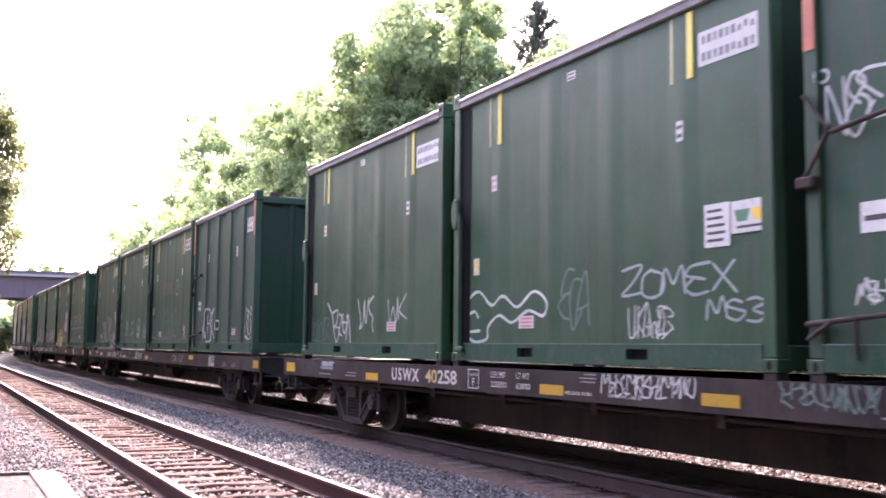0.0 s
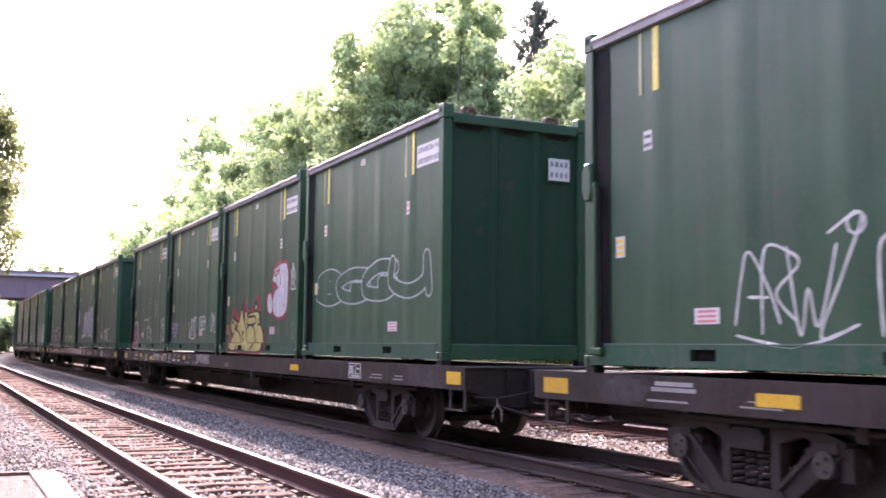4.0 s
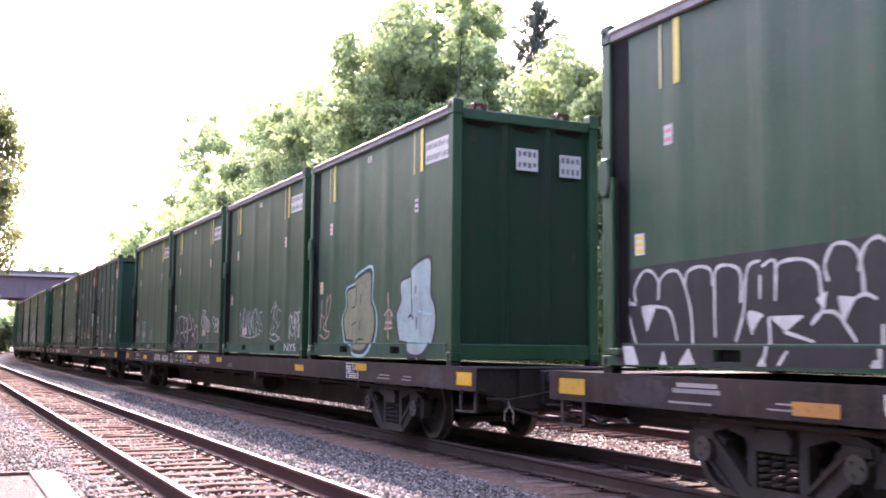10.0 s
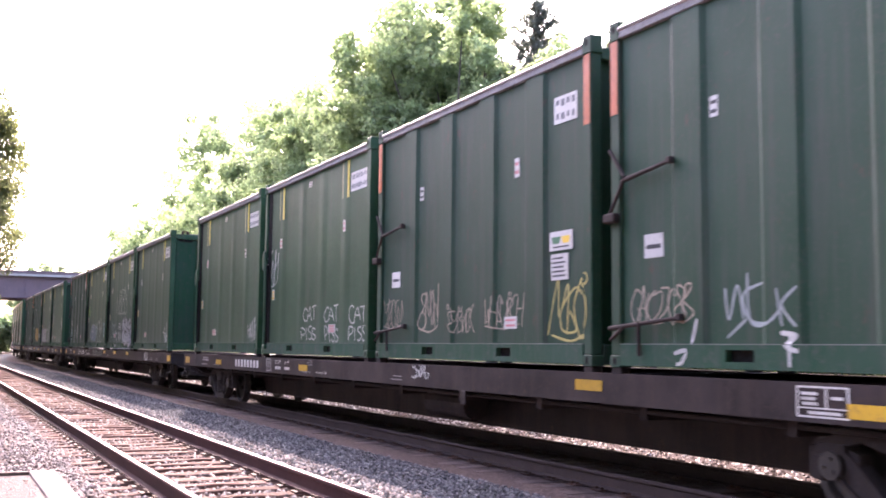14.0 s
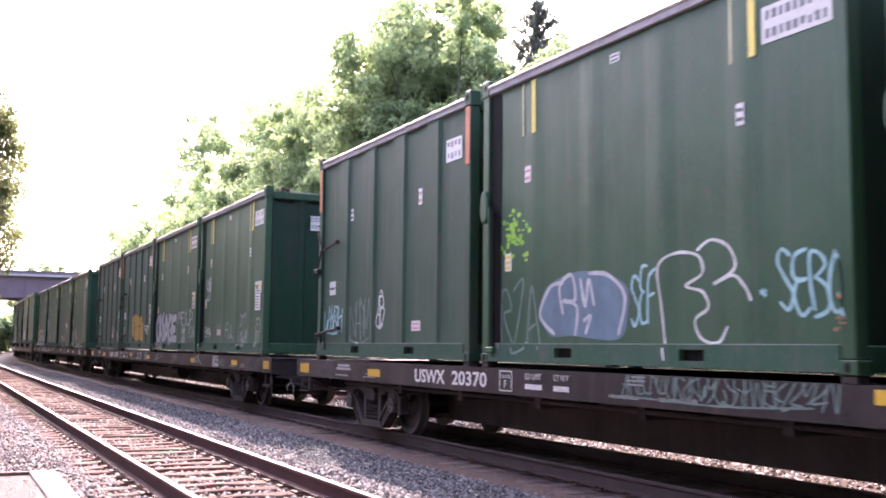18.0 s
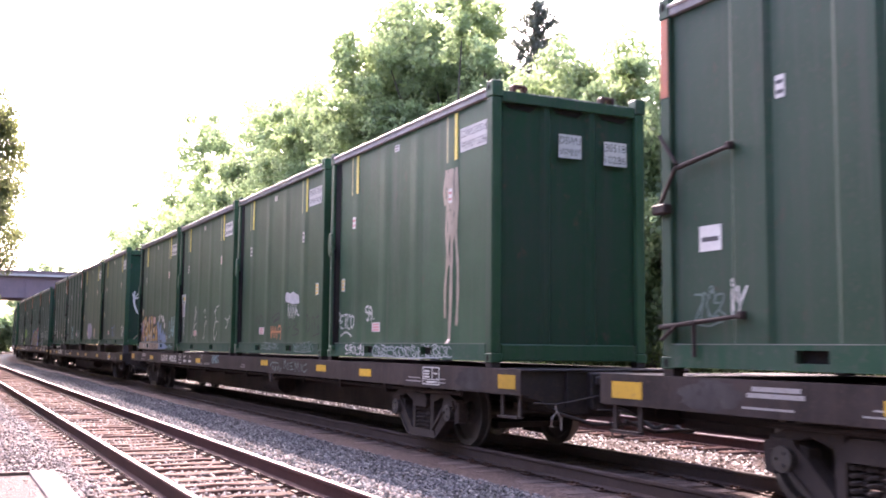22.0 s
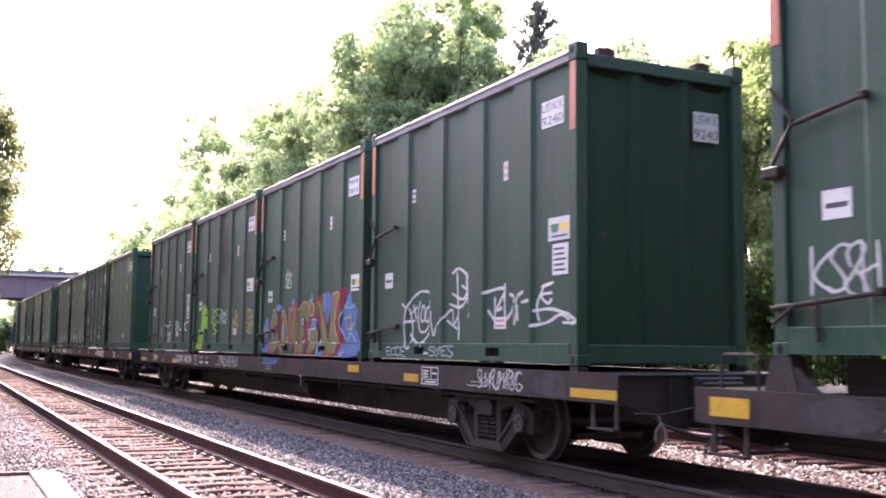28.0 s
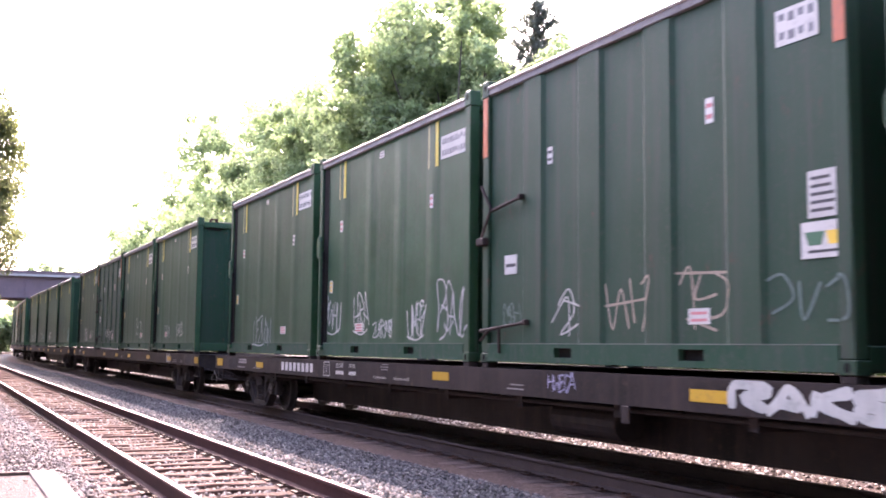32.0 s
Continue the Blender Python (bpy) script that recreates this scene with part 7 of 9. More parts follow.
ART["spotted"] = [
    ("f", "Z", [(-0.06, 0.0), (-0.03, 0.3), (0.05, 0.72), (0.1, 0.3), (0.5, 0.2), (0.62, 0.5), (0.64, 0.78), (0.7, 0.74), (0.735, 0.56), (0.78, 0.74), (0.8, 0.44), (0.855, 0.56), (0.88, 0.38), (0.92, 0.46), (0.96, 0.2), (1.0, 0.02)]),
    ("r", "K", 0.13, *LETTERS), ("r", "K", 0.09, *PALE), ("p", "A", *LETTERS), ("p", "Q", *PALE),
    ("p", "T", [(0.0, 0.0), (0.02, 0.19), (0.6, 0.19), (0.78, 0.16), (0.76, 0.0)], [(0.33, 0.18), (0.34, 0.4), (0.46, 0.36), (0.47, 0.18)], [(0.12, 0.18), (0.14, 0.32), (0.22, 0.3), (0.24, 0.18)]),
    ("f", "K", [(0.365, 0.88), (0.38, 0.6), (0.4, 0.5), (0.42, 0.58), (0.4, 0.84)], [(0.17, 0.66), (0.18, 0.52), (0.225, 0.6), (0.24, 0.7)], [(0.5, 0.7), (0.56, 0.72), (0.52, 0.6)], [(0.5, 0.42), (0.55, 0.36), (0.57, 0.4), (0.53, 0.3), (0.49, 0.34)]),
    ("l", "K", 0.055, [(0.135, 0.92), (0.14, 0.6), (0.145, 0.36)], [(0.14, 0.46), (0.2, 0.44), (0.23, 0.34), (0.235, 0.2)], [(0.03, 0.2), (0.05, 0.5), (0.07, 0.42), (0.09, 0.2)], [(0.34, 0.46), (0.35, 0.2), (0.345, 0.02)], [(0.64, 0.7), (0.66, 0.36), (0.71, 0.2), (0.75, 0.4), (0.76, 0.24), (0.82, 0.24)], [(0.02, 0.02), (0.05, 0.14), (0.0, 0.18)], [(0.52, 0.02), (0.54, 0.16), (0.58, 0.04), (0.6, 0.16)], [(0.1, 0.18), (0.11, 0.02)], [(0.45, 0.18), (0.45, 0.02)], [(0.66, 0.16), (0.63, 0.1), (0.66, 0.02), (0.69, 0.1), (0.66, 0.16)]),
    ("o", "U", [(0.225, 0.3, 0.017, 0.1)]), ("o", "Z", [(0.53, 0.34, 0.02, 0.05)]),
    ("o", "W", [(0.095, 0.7, 0.013, 0.06), (0.15, 0.84, 0.013, 0.06), (0.15, 0.68, 0.013, 0.07), (0.215, 0.8, 0.016, 0.07), (0.27, 0.7, 0.014, 0.06), (0.248, 0.54, 0.015, 0.06), (0.15, 0.34, 0.013, 0.05), (0.265, 0.3, 0.014, 0.05), (0.31, 0.4, 0.013, 0.09), (0.365, 0.38, 0.016, 0.06), (0.432, 0.46, 0.016, 0.09), (0.425, 0.78, 0.016, 0.06), (0.53, 0.54, 0.013, 0.06), (0.42, 0.1, 0.016, 0.06), (0.21, 0.1, 0.016, 0.06), (0.31, 0.1, 0.013, 0.05),
              (0.03, 0.74, 0.011, 0.06), (0.012, 0.58, 0.009, 0.04), (0.725, 0.86, 0.021, 0.1), (0.79, 0.9, 0.015, 0.06), (0.85, 0.84, 0.023, 0.1), (0.89, 0.79, 0.014, 0.06), (0.915, 0.65, 0.023, 0.08), (0.995, 0.32, 0.012, 0.06)])]
ROUNDED = [
    [(0.01, 0.1), (0.01, 0.5), (0.04, 0.72), (0.09, 0.8), (0.12, 0.68), (0.125, 0.52), (0.08, 0.5), (0.055, 0.42), (0.05, 0.26), (0.1, 0.25), (0.11, 0.38), (0.15, 0.4), (0.16, 0.2), (0.1, 0.04), (0.05, 0.02)],
    [(0.17, 0.45), (0.175, 0.68), (0.2, 0.78), (0.235, 0.68), (0.26, 0.5), (0.285, 0.45), (0.285, 0.25), (0.25, 0.05), (0.2, 0.03), (0.175, 0.15)],
    [(0.29, 0.82), (0.335, 0.83), (0.35, 0.25), (0.31, 0.22), (0.295, 0.5)], [(0.36, 0.25), (0.37, 0.55), (0.42, 0.88), (0.405, 0.5), (0.4, 0.2), (0.37, 0.08)],
    [(0.43, 0.5), (0.44, 0.78), (0.5, 0.88), (0.57, 0.85), (0.6, 0.7), (0.575, 0.55), (0.55, 0.55), (0.52, 0.65), (0.475, 0.62), (0.455, 0.5), (0.51, 0.45), (0.52, 0.35), (0.48, 0.25), (0.53, 0.2), (0.54, 0.05), (0.43, 0.02), (0.415, 0.2)],
    [(0.63, 0.38), (0.715, 0.4), (0.71, 0.2), (0.66, 0.05), (0.59, 0.02), (0.635, 0.2)],
    [(0.7, 0.85), (0.74, 0.95), (0.8, 0.45), (0.85, 0.05), (0.8, 0.0), (0.77, 0.1)], [(0.85, 0.35), (0.88, 0.95), (0.97, 0.98), (0.945, 0.75), (0.93, 0.45), (0.97, 0.22), (0.92, 0.02), (0.86, 0.02), (0.835, 0.2)]]
ART["red_rimmed"] = [
    ("f", "U", [(1.0, 0.5), (1.02, 0.75), (1.08, 1.0), (1.1, 0.8), (1.16, 0.7), (1.15, 0.4), (1.22, 0.24), (1.2, 0.02), (0.98, 0.0)], [(-0.1, 0.02), (-0.12, 0.4), (-0.08, 0.64), (-0.04, 0.62), (-0.02, 0.2), (0.02, 0.02)], [(0.11, 0.84), (0.14, 0.9), (0.18, 0.86), (0.16, 0.76)], [(0.34, 0.9), (0.38, 0.98), (0.4, 0.86)], [(0.58, 0.92), (0.62, 1.02), (0.66, 0.92), (0.6, 0.84)], [(0.78, 0.6), (0.76, 0.96), (0.84, 1.0), (0.86, 0.86), (0.82, 0.5)], [(0.7, 0.0), (0.75, 0.3), (0.82, 0.0)]),
    ("p", "J", [(0.5, 0.3), (0.55, 0.6), (0.6, 0.5), (0.68, 0.8), (0.7, 1.0), (0.75, 0.6), (0.64, 0.46), (0.62, 0.2), (0.54, 0.12)], [(0.9, 1.0), (1.06, 1.06), (1.0, 0.75), (0.98, 0.45), (1.04, 0.22), (0.97, 0.0), (0.92, 0.02), (0.93, 0.45)], [(0.34, 0.3), (0.33, 0.9), (0.4, 0.86), (0.37, 0.3)], [(0.04, 0.2), (0.05, 0.46), (0.12, 0.5), (0.15, 0.4), (0.1, 0.2)]),
    ("r", "J", 0.14, *ROUNDED), ("p", "I", *ROUNDED),
    ("l", "Y", 0.036, [(0.01, 0.5), (0.04, 0.72), (0.09, 0.8), (0.12, 0.68), (0.125, 0.52)], [(0.175, 0.68), (0.2, 0.78), (0.235, 0.68), (0.26, 0.5)], [(0.44, 0.76), (0.5, 0.88), (0.57, 0.85), (0.6, 0.7)], [(0.88, 0.95), (0.97, 0.98), (0.945, 0.75), (0.93, 0.45), (0.97, 0.22), (0.92, 0.02)], [(0.72, 0.86), (0.77, 0.4), (0.8, 0.24)], [(0.715, 0.4), (0.71, 0.2), (0.68, 0.08)], [(0.32, 0.8), (0.34, 0.5), (0.345, 0.3)], [(0.27, 0.3), (0.26, 0.14), (0.22, 0.04)], [(0.16, 0.2), (0.12, 0.06)]),
    ("o", "Y", [(0.635, 0.75, 0.045, 0.12)]), ("o", "I", [(0.635, 0.75, 0.037, 0.095)]), ("o", "J", [(0.63, 0.75, 0.022, 0.055)]),
    ("p", "U", [(0.055, 0.26), (0.06, 0.48), (0.08, 0.44), (0.085, 0.28)], [(0.65, 0.42), (0.65, 0.58), (0.7, 0.58), (0.7, 0.42)], [(0.485, 0.5), (0.485, 0.6), (0.515, 0.6), (0.515, 0.5)], [(0.2, 0.24), (0.205, 0.56), (0.22, 0.4)]),
    ("s", "C", 0.036, [(0.055, 0.26), (0.06, 0.5), (0.08, 0.44), (0.09, 0.28), (0.055, 0.26)], [(0.65, 0.42), (0.65, 0.58), (0.7, 0.58), (0.7, 0.42), (0.65, 0.42)], [(0.485, 0.5), (0.485, 0.6), (0.515, 0.6), (0.515, 0.5), (0.485, 0.5)], [(0.59, 0.22), (0.58, 0.42), (0.605, 0.42), (0.6, 0.24), (0.59, 0.22)], [(0.62, 0.42), (0.65, 0.42)], [(0.12, 0.86), (0.14, 0.78), (0.17, 0.86)], [(0.385, 0.96), (0.375, 0.7)], [(0.76, 0.98), (0.78, 0.97), (0.78, 0.7)], [(0.72, 0.0), (0.75, 0.26), (0.8, 0.0)], [(0.58, 0.9), (0.62, 0.88), (0.65, 0.92)]),
    ("l", "C", 0.04, [(0.2, 0.22), (0.21, 0.56), (0.222, 0.4), (0.2, 0.22)], [(1.06, 0.84), (0.99, 0.6), (1.0, 0.4), (1.06, 0.24), (1.1, 0.34), (1.16, 0.2)], [(1.02, 0.78), (1.08, 0.72), (1.14, 0.78)], [(1.06, 0.08), (1.0, -0.02)]),
    ("l", "Y", 0.05, [(1.03, 0.56), (1.1, 0.6)], [(1.05, 0.56), (1.06, 0.42), (1.12, 0.4)], [(1.1, 0.66), (1.1, 0.44), (1.14, 0.5)], [(-0.1, 0.5), (-0.1, 0.24)], [(-0.07, 0.52), (-0.06, 0.26)], [(-0.11, 0.4), (-0.05, 0.4)], [(-0.11, 0.3), (-0.05, 0.3)])]
ART["lime"] = [
    ("l", "K", 0.12, [(0.3, 0.72), (0.3, 0.52), (0.16, 0.5), (0.02, 0.3), (0.0, 0.02)], [(0.32, 0.9), (0.5, 1.04), (0.7, 0.98), (0.86, 0.7), (0.88, 0.42), (0.98, 0.3), (1.06, 0.2)], [(0.56, 0.98), (0.58, 0.7), (0.56, 0.46), (0.72, 0.4), (0.84, 0.46)]),
    ("f", "V", [(0.02, 0.02), (0.04, 0.3), (0.12, 0.44), (0.22, 0.42), (0.26, 0.3), (0.24, 0.5), (0.34, 0.9), (0.44, 0.98), (0.54, 0.88), (0.56, 0.6), (0.54, 0.3), (0.52, 0.02)], [(0.58, 0.46), (0.58, 0.92), (0.66, 0.97), (0.74, 0.85), (0.78, 0.7), (0.77, 0.46), (0.68, 0.44)]),
    ("l", "K", 0.05, [(0.58, 0.7), (0.64, 0.74), (0.78, 0.73)], [(0.36, 0.62), (0.37, 0.52)], [(0.34, 0.56), (0.42, 0.58)], [(0.24, 0.44), (0.28, 0.28)])]
ART["round_face"] = [
    ("l", "W", 0.05, [(0.5, 0.95), (0.2, 0.8), (0.08, 0.5), (0.12, 0.15), (0.24, 0.08), (0.28, 0.4), (0.18, 0.7)], [(0.5, 0.95), (0.78, 0.9), (0.8, 0.6), (0.7, 0.36), (0.5, 0.34), (0.44, 0.6), (0.5, 0.8)], [(0.56, 0.72), (0.52, 0.52), (0.62, 0.5), (0.62, 0.7), (0.56, 0.72)], [(0.68, 0.68), (0.65, 0.5), (0.75, 0.5), (0.76, 0.68), (0.68, 0.68)],
     [(0.0, 0.78), (0.14, 0.7)], [(0.04, 0.48), (0.36, 0.5)], [(0.2, 0.3), (0.45, 0.14), (0.66, 0.22), (0.8, 0.34)], [(0.84, 0.64), (0.88, 0.4), (0.94, 0.26), (1.0, 0.4)], [(0.62, 0.2), (0.6, 0.02), (0.82, 0.0)], [(0.3, 0.75), (0.4, 0.5)], [(0.22, 0.6), (0.42, 0.72)])]
ART["worm"] = [("l", "W", 0.05, [(0.0, 0.3), (0.06, 0.8), (0.2, 0.98), (0.36, 0.7), (0.5, 0.86), (0.66, 0.64), (0.84, 0.9), (0.98, 0.7), (0.94, 0.46), (0.78, 0.56), (0.6, 0.36), (0.46, 0.5), (0.32, 0.3), (0.3, 0.06), (0.12, 0.02), (0.0, 0.3)], [(0.04, 0.5), (0.14, 0.6), (0.2, 0.46)], [(0.08, 0.2), (0.22, 0.22)])]
ART["splash"] = [("l", "W", 0.05, [(0.0, 0.46), (0.2, 0.42), (0.42, 0.14), (0.5, 0.0)], [(0.22, 0.7), (0.36, 0.4), (0.46, 0.1)], [(0.62, 1.0), (0.54, 0.5), (0.48, 0.06)], [(0.85, 0.6), (0.64, 0.34), (0.5, 0.04)], [(1.0, 0.3), (0.72, 0.2), (0.52, 0.02)]),
                 ("l", "G", 0.09, [(0.3, 0.4), (0.44, 0.24), (0.5, 0.06)], [(0.58, 0.6), (0.54, 0.3), (0.5, 0.08)])]
ART["outline_word"] = [("l", "W", 0.036, [(0.0, 0.04), (0.02, 0.5), (0.08, 0.66), (0.14, 0.5), (0.15, 0.3), (0.18, 0.1), (0.24, 0.04), (0.26, 0.36), (0.24, 0.66), (0.34, 0.9), (0.4, 0.8), (0.36, 0.5), (0.38, 0.34)], [(0.3, 0.14), (0.4, 0.04), (0.48, 0.3), (0.46, 0.8), (0.56, 0.94), (0.7, 0.86), (0.68, 0.62), (0.62, 0.5), (0.6, 0.32)],
                                            [(0.5, 0.2), (0.62, 0.04), (0.74, 0.12), (0.76, 0.4), (0.7, 0.54)], [(0.68, 0.5), (0.76, 0.98), (0.82, 0.86), (0.94, 0.7), (0.84, 0.6), (0.98, 0.52), (1.0, 0.3)], [(0.74, 0.14), (0.86, 0.02), (1.0, 0.1)])]
ART["big_numerals"] = [("l", "W", 0.04, [(0.1, 0.0), (0.04, 0.5), (0.0, 0.85), (0.2, 0.96), (0.45, 0.92), (0.5, 0.76), (0.32, 0.66), (0.5, 0.6), (0.56, 0.46), (0.42, 0.36), (0.48, 0.2), (0.66, 0.16), (0.76, 0.3)], [(0.44, 0.96), (0.6, 1.04), (0.78, 0.96), (0.84, 0.78), (0.62, 0.66), (0.82, 0.72), (0.94, 0.62), (1.0, 0.5)])]
ART["pinks"] = [("l", "Q", 0.036, [(0.45, 1.0), (0.5, 0.6), (0.48, 0.2), (0.55, 0.0)], [(0.1, 0.5), (0.6, 0.62), (0.9, 0.46)], [(0.2, 0.36), (0.85, 0.34)], [(0.1, 0.22), (0.9, 0.24)], [(0.3, 0.56), (0.3, 0.2)], [(0.75, 0.6), (0.7, 0.18)])]
ART["swash_p"] = [("l", "W", 0.036, [(0.3, 0.0), (0.45, 0.5), (0.5, 0.95)], [(0.1, 0.5), (0.6, 1.0), (0.95, 0.75), (0.6, 0.5), (0.4, 0.5), (0.9, 0.2)])]
ART["swash_a"] = [("l", "W", 0.036, [(0.0, 0.05), (0.4, 0.55), (0.62, 1.0), (0.6, 0.6), (0.5, 0.3), (0.75, 0.0)], [(0.1, 0.35), (0.5, 0.42), (0.95, 0.5)], [(0.4, 0.6), (0.75, 0.72), (0.9, 0.9)])]
ART["swash_l"] = [("l", "W", 0.036, [(0.1, 0.95), (0.5, 1.0), (0.6, 0.7), (0.45, 0.45), (0.4, 0.1), (0.05, 0.0)], [(0.45, 0.4), (0.75, 0.55), (1.0, 0.62)])]
ART["swash_e"] = [("l", "W", 0.036, [(1.0, 1.0), (0.5, 0.94), (0.3, 0.75), (0.6, 0.55), (0.95, 0.52)], [(0.1, 0.82), (0.6, 0.86)], [(0.6, 0.55), (0.25, 0.4), (0.1, 0.12), (0.4, 0.0), (0.7, 0.22)])]
ART["swash_y"] = [("l", "W", 0.036, [(0.0, 0.6), (0.4, 0.45), (0.7, 0.6), (1.0, 0.95)], [(0.5, 0.45), (0.35, 0.1), (0.1, 0.0)])]
ART["loops"] = [("l", "W", 0.05, [(0.1, 0.95), (0.05, 0.6), (0.2, 0.5), (0.3, 0.75), (0.6, 0.95), (0.9, 0.85), (0.85, 0.55), (0.5, 0.45), (0.45, 0.75), (0.7, 0.8)], [(0.5, 0.45), (0.4, 0.2), (0.2, 0.1), (0.5, 0.02), (0.75, 0.25), (0.8, 0.5)], [(0.2, 0.55), (0.4, 0.42)]), ("f", "G", [(0.4, 0.55), (0.6, 0.85), (0.82, 0.75), (0.75, 0.5)])]
ART["star_tag"] = [("l", "W", 0.04, [(0.05, 0.9), (0.4, 0.5), (0.9, 0.1)], [(0.85, 0.95), (0.5, 0.5), (0.1, 0.05)], [(0.2, 0.55), (0.5, 0.7), (0.85, 0.6), (0.6, 0.4), (0.3, 0.35)], [(0.45, 0.95), (0.45, 0.6)])]
ART["spiky"] = [("l", "W", 0.05, [(0.0, 1.0), (0.2, 0.72), (0.3, 0.3), (0.36, 0.1)], [(0.2, 0.74), (0.44, 0.8), (0.4, 0.5), (0.3, 0.42), (0.52, 0.36), (0.42, 0.05), (0.32, 0.2)], [(0.5, 0.7), (0.62, 0.66), (0.56, 0.45), (0.5, 0.28), (0.64, 0.2)], [(0.66, 0.75), (0.68, 0.35), (0.78, 0.3), (0.84, 0.7)], [(0.8, 0.1), (0.86, 0.5), (0.9, 0.68), (0.96, 0.4), (1.0, 0.0)], [(0.62, 0.52), (0.9, 0.5)])]
ART["hooks"] = [("l", "W", 0.045, [(0.0, 0.95), (0.2, 0.3), (0.12, 0.1), (0.34, 0.25), (0.4, 0.8), (0.44, 0.4)], [(0.42, 0.9), (0.5, 0.25), (0.6, 0.6), (0.66, 0.95)], [(1.0, 0.98), (0.7, 0.8), (0.74, 0.55), (0.94, 0.4), (0.9, 0.2), (0.98, 0.0)])]
ART["three_pane"] = [("p", "D", [(0.0, 0.03), (0.0, 1.0), (1.0, 0.98), (1.0, 0.0), (0.5, 0.05)]), ("l", "R", 0.06, [(0.15, 0.02), (0.14, -0.14)], [(0.4, 0.04), (0.42, -0.22)], [(0.7, 0.02), (0.69, -0.1)])]


MARKS = {}
MARKS[(0, 2)] = [("art", 3.66, 0.26, 2.15, 0.67, ART["worm"]), ("tag", 2.80, 0.42, 0.62, 0.63, "F"), ("say", 0.50, 0.70, 1.75, 0.33, "G", "ZOMEX", 0.04), ("tag", 1.40, 0.29, 0.73, 0.36, "W"), ("say", 0.15, 0.44, 0.80, 0.23, "G", "MS3"), ("sign", 0.08, 1.23, 0.49, 0.29), ("paper", 0.59, 1.13, 0.34, 0.40)]
MARKS[(0, 3)] = [("art", 3.60, 0.22, 1.18, 0.74, ART["spiky"]), ("art", 2.58, 0.42, 0.72, 0.6, ART["hooks"]), ("tag", 4.68, 0.29, 1.06, 0.40, "F"), ("say", 1.26, 0.55, 0.75, 0.45, "W", "WK")]
MARKS[(0, 1)] = [("tag", 5.22, 1.87, 0.65, 0.58, 'W'), ("tag", 5.28, 0.54, 0.31, 0.21, 'W')]
MARKS[(1, 0)] = [("art", 3.24, 0.27, 1.55, 0.85, ART["outline_pair"]), ("art", 4.67, 0.36, 0.26, 0.3, [("l", "W", 0.03, [(0.5, 0.6), (0.3, 0.4), (0.6, 0.3), (0.8, 0.6), (0.4, 0.9), (0.05, 0.5), (0.4, 0.0), (0.95, 0.2)])]), ("say", 1.35, 0.50, 0.75, 0.14, "F", "XEINU", 0.018), ("say", 1.4, 0.32, 0.7, 0.16, "F", "SUDEK", 0.018), ("tag", 0.9, 0.45, 0.5, 0.8, "K"), ("tag", 0.15, 0.35, 0.7, 0.7, "W")]
MARKS[(1, 1)] = [("tag", 2.41, 1.73, 1.72, 0.36, 'R'), ("out", 1.71, 1.61, 0.46, 0.52, 'G', 1), ("tag", 1.48, 0.38, 4.38, 0.88, 'F'), ("art", 0.61, 0.30, 0.46, 0.50, ART["star_tag"])]
MARKS[(1, 2)] = [("art", 0.02, 0.33, 5.51, 0.72, ART["blue_row"])]
MARKS[(1, 3)] = [("tag", 2.31, 0.26, 1.42, 0.98, 'W'), ("tag", 1.35, 0.30, 0.83, 0.93, 'W'), ("tag", 0.72, 0.08, 0.58, 0.57, 'W'), ("tag", 0.06, 0.09, 0.66, 0.46, 'W'), ("sign", 0.19, 1.13, 0.48, 0.29), ("paper", 0.24, 0.75, 0.33, 0.35)]
MARKS[(2, 0)] = [("out", 0.34, 0.90, 5.26, 0.70, 'G', 4)]
MARKS[(2, 1)] = [("art", 2.24, 0.05, 3.05, 1.10, ART["flames"]), ("art", 0.72, 0.72, 1.55, 1.15, ART["hand"]), ("tag", 0.26, 1.32, 0.36, 0.48, "W"), ("tag", 5.25, 0.43, 0.42, 0.23, "Y"), ("tag", 0.30, 0.33, 0.25, 0.38, "F")]
MARKS[(2, 2)] = [("art", 4.72, 0.33, 0.98, 0.5, ART["violet_word"]), ("tag", 3.40, 0.40, 1.05, 0.37, 'R'), ("tag", 2.31, 0.36, 0.99, 0.56, 'W'), ("out", 1.35, 0.57, 0.75, 0.39, 'W', 3), ("tag", 0.12, 0.49, 0.73, 0.50, 'W')]
MARKS[(2, 3)] = [("art", 4.63, 0.02, 0.97, 0.98, ART["maroon"]), ("art", 2.34, 0.06, 1.41, 0.99, ART["big_letters"]), ("say", 3.71, 1.52, 0.65, 0.11, "F", "NILLER", 0.016), ("say", 3.75, 1.38, 0.6, 0.11, "F", "PARTUR", 0.016), ("say", 3.8, 1.24, 0.45, 0.11, "F", "BMI", 0.016), ("say", 2.50, 1.62, 0.66, 0.1, "F", "I HOPE", 0.016), ("say", 2.58, 1.48, 0.45, 0.1, "F", "FEEL", 0.016), ("say", 2.58, 1.34, 0.5, 0.1, "F", "GOOD", 0.016), ("art", -0.04, 0.29, 0.97, 0.69, ART["coil_word"]), ("art", 1.35, 0.93, 0.68, 0.67, ART["small_script"])]
MARKS[(3, 0)] = [("say", 3.82, 0.36, 0.66, 0.40, "G", "HOPE", 0.05), ("tag", 3.85, 0.72, 0.6, 0.42, "G"), ("say", 2.20, 0.30, 1.2, 0.52, "W", "MOKE", 0.06), ("tag", 4.78, 0.26, 0.58, 0.17, "F")]
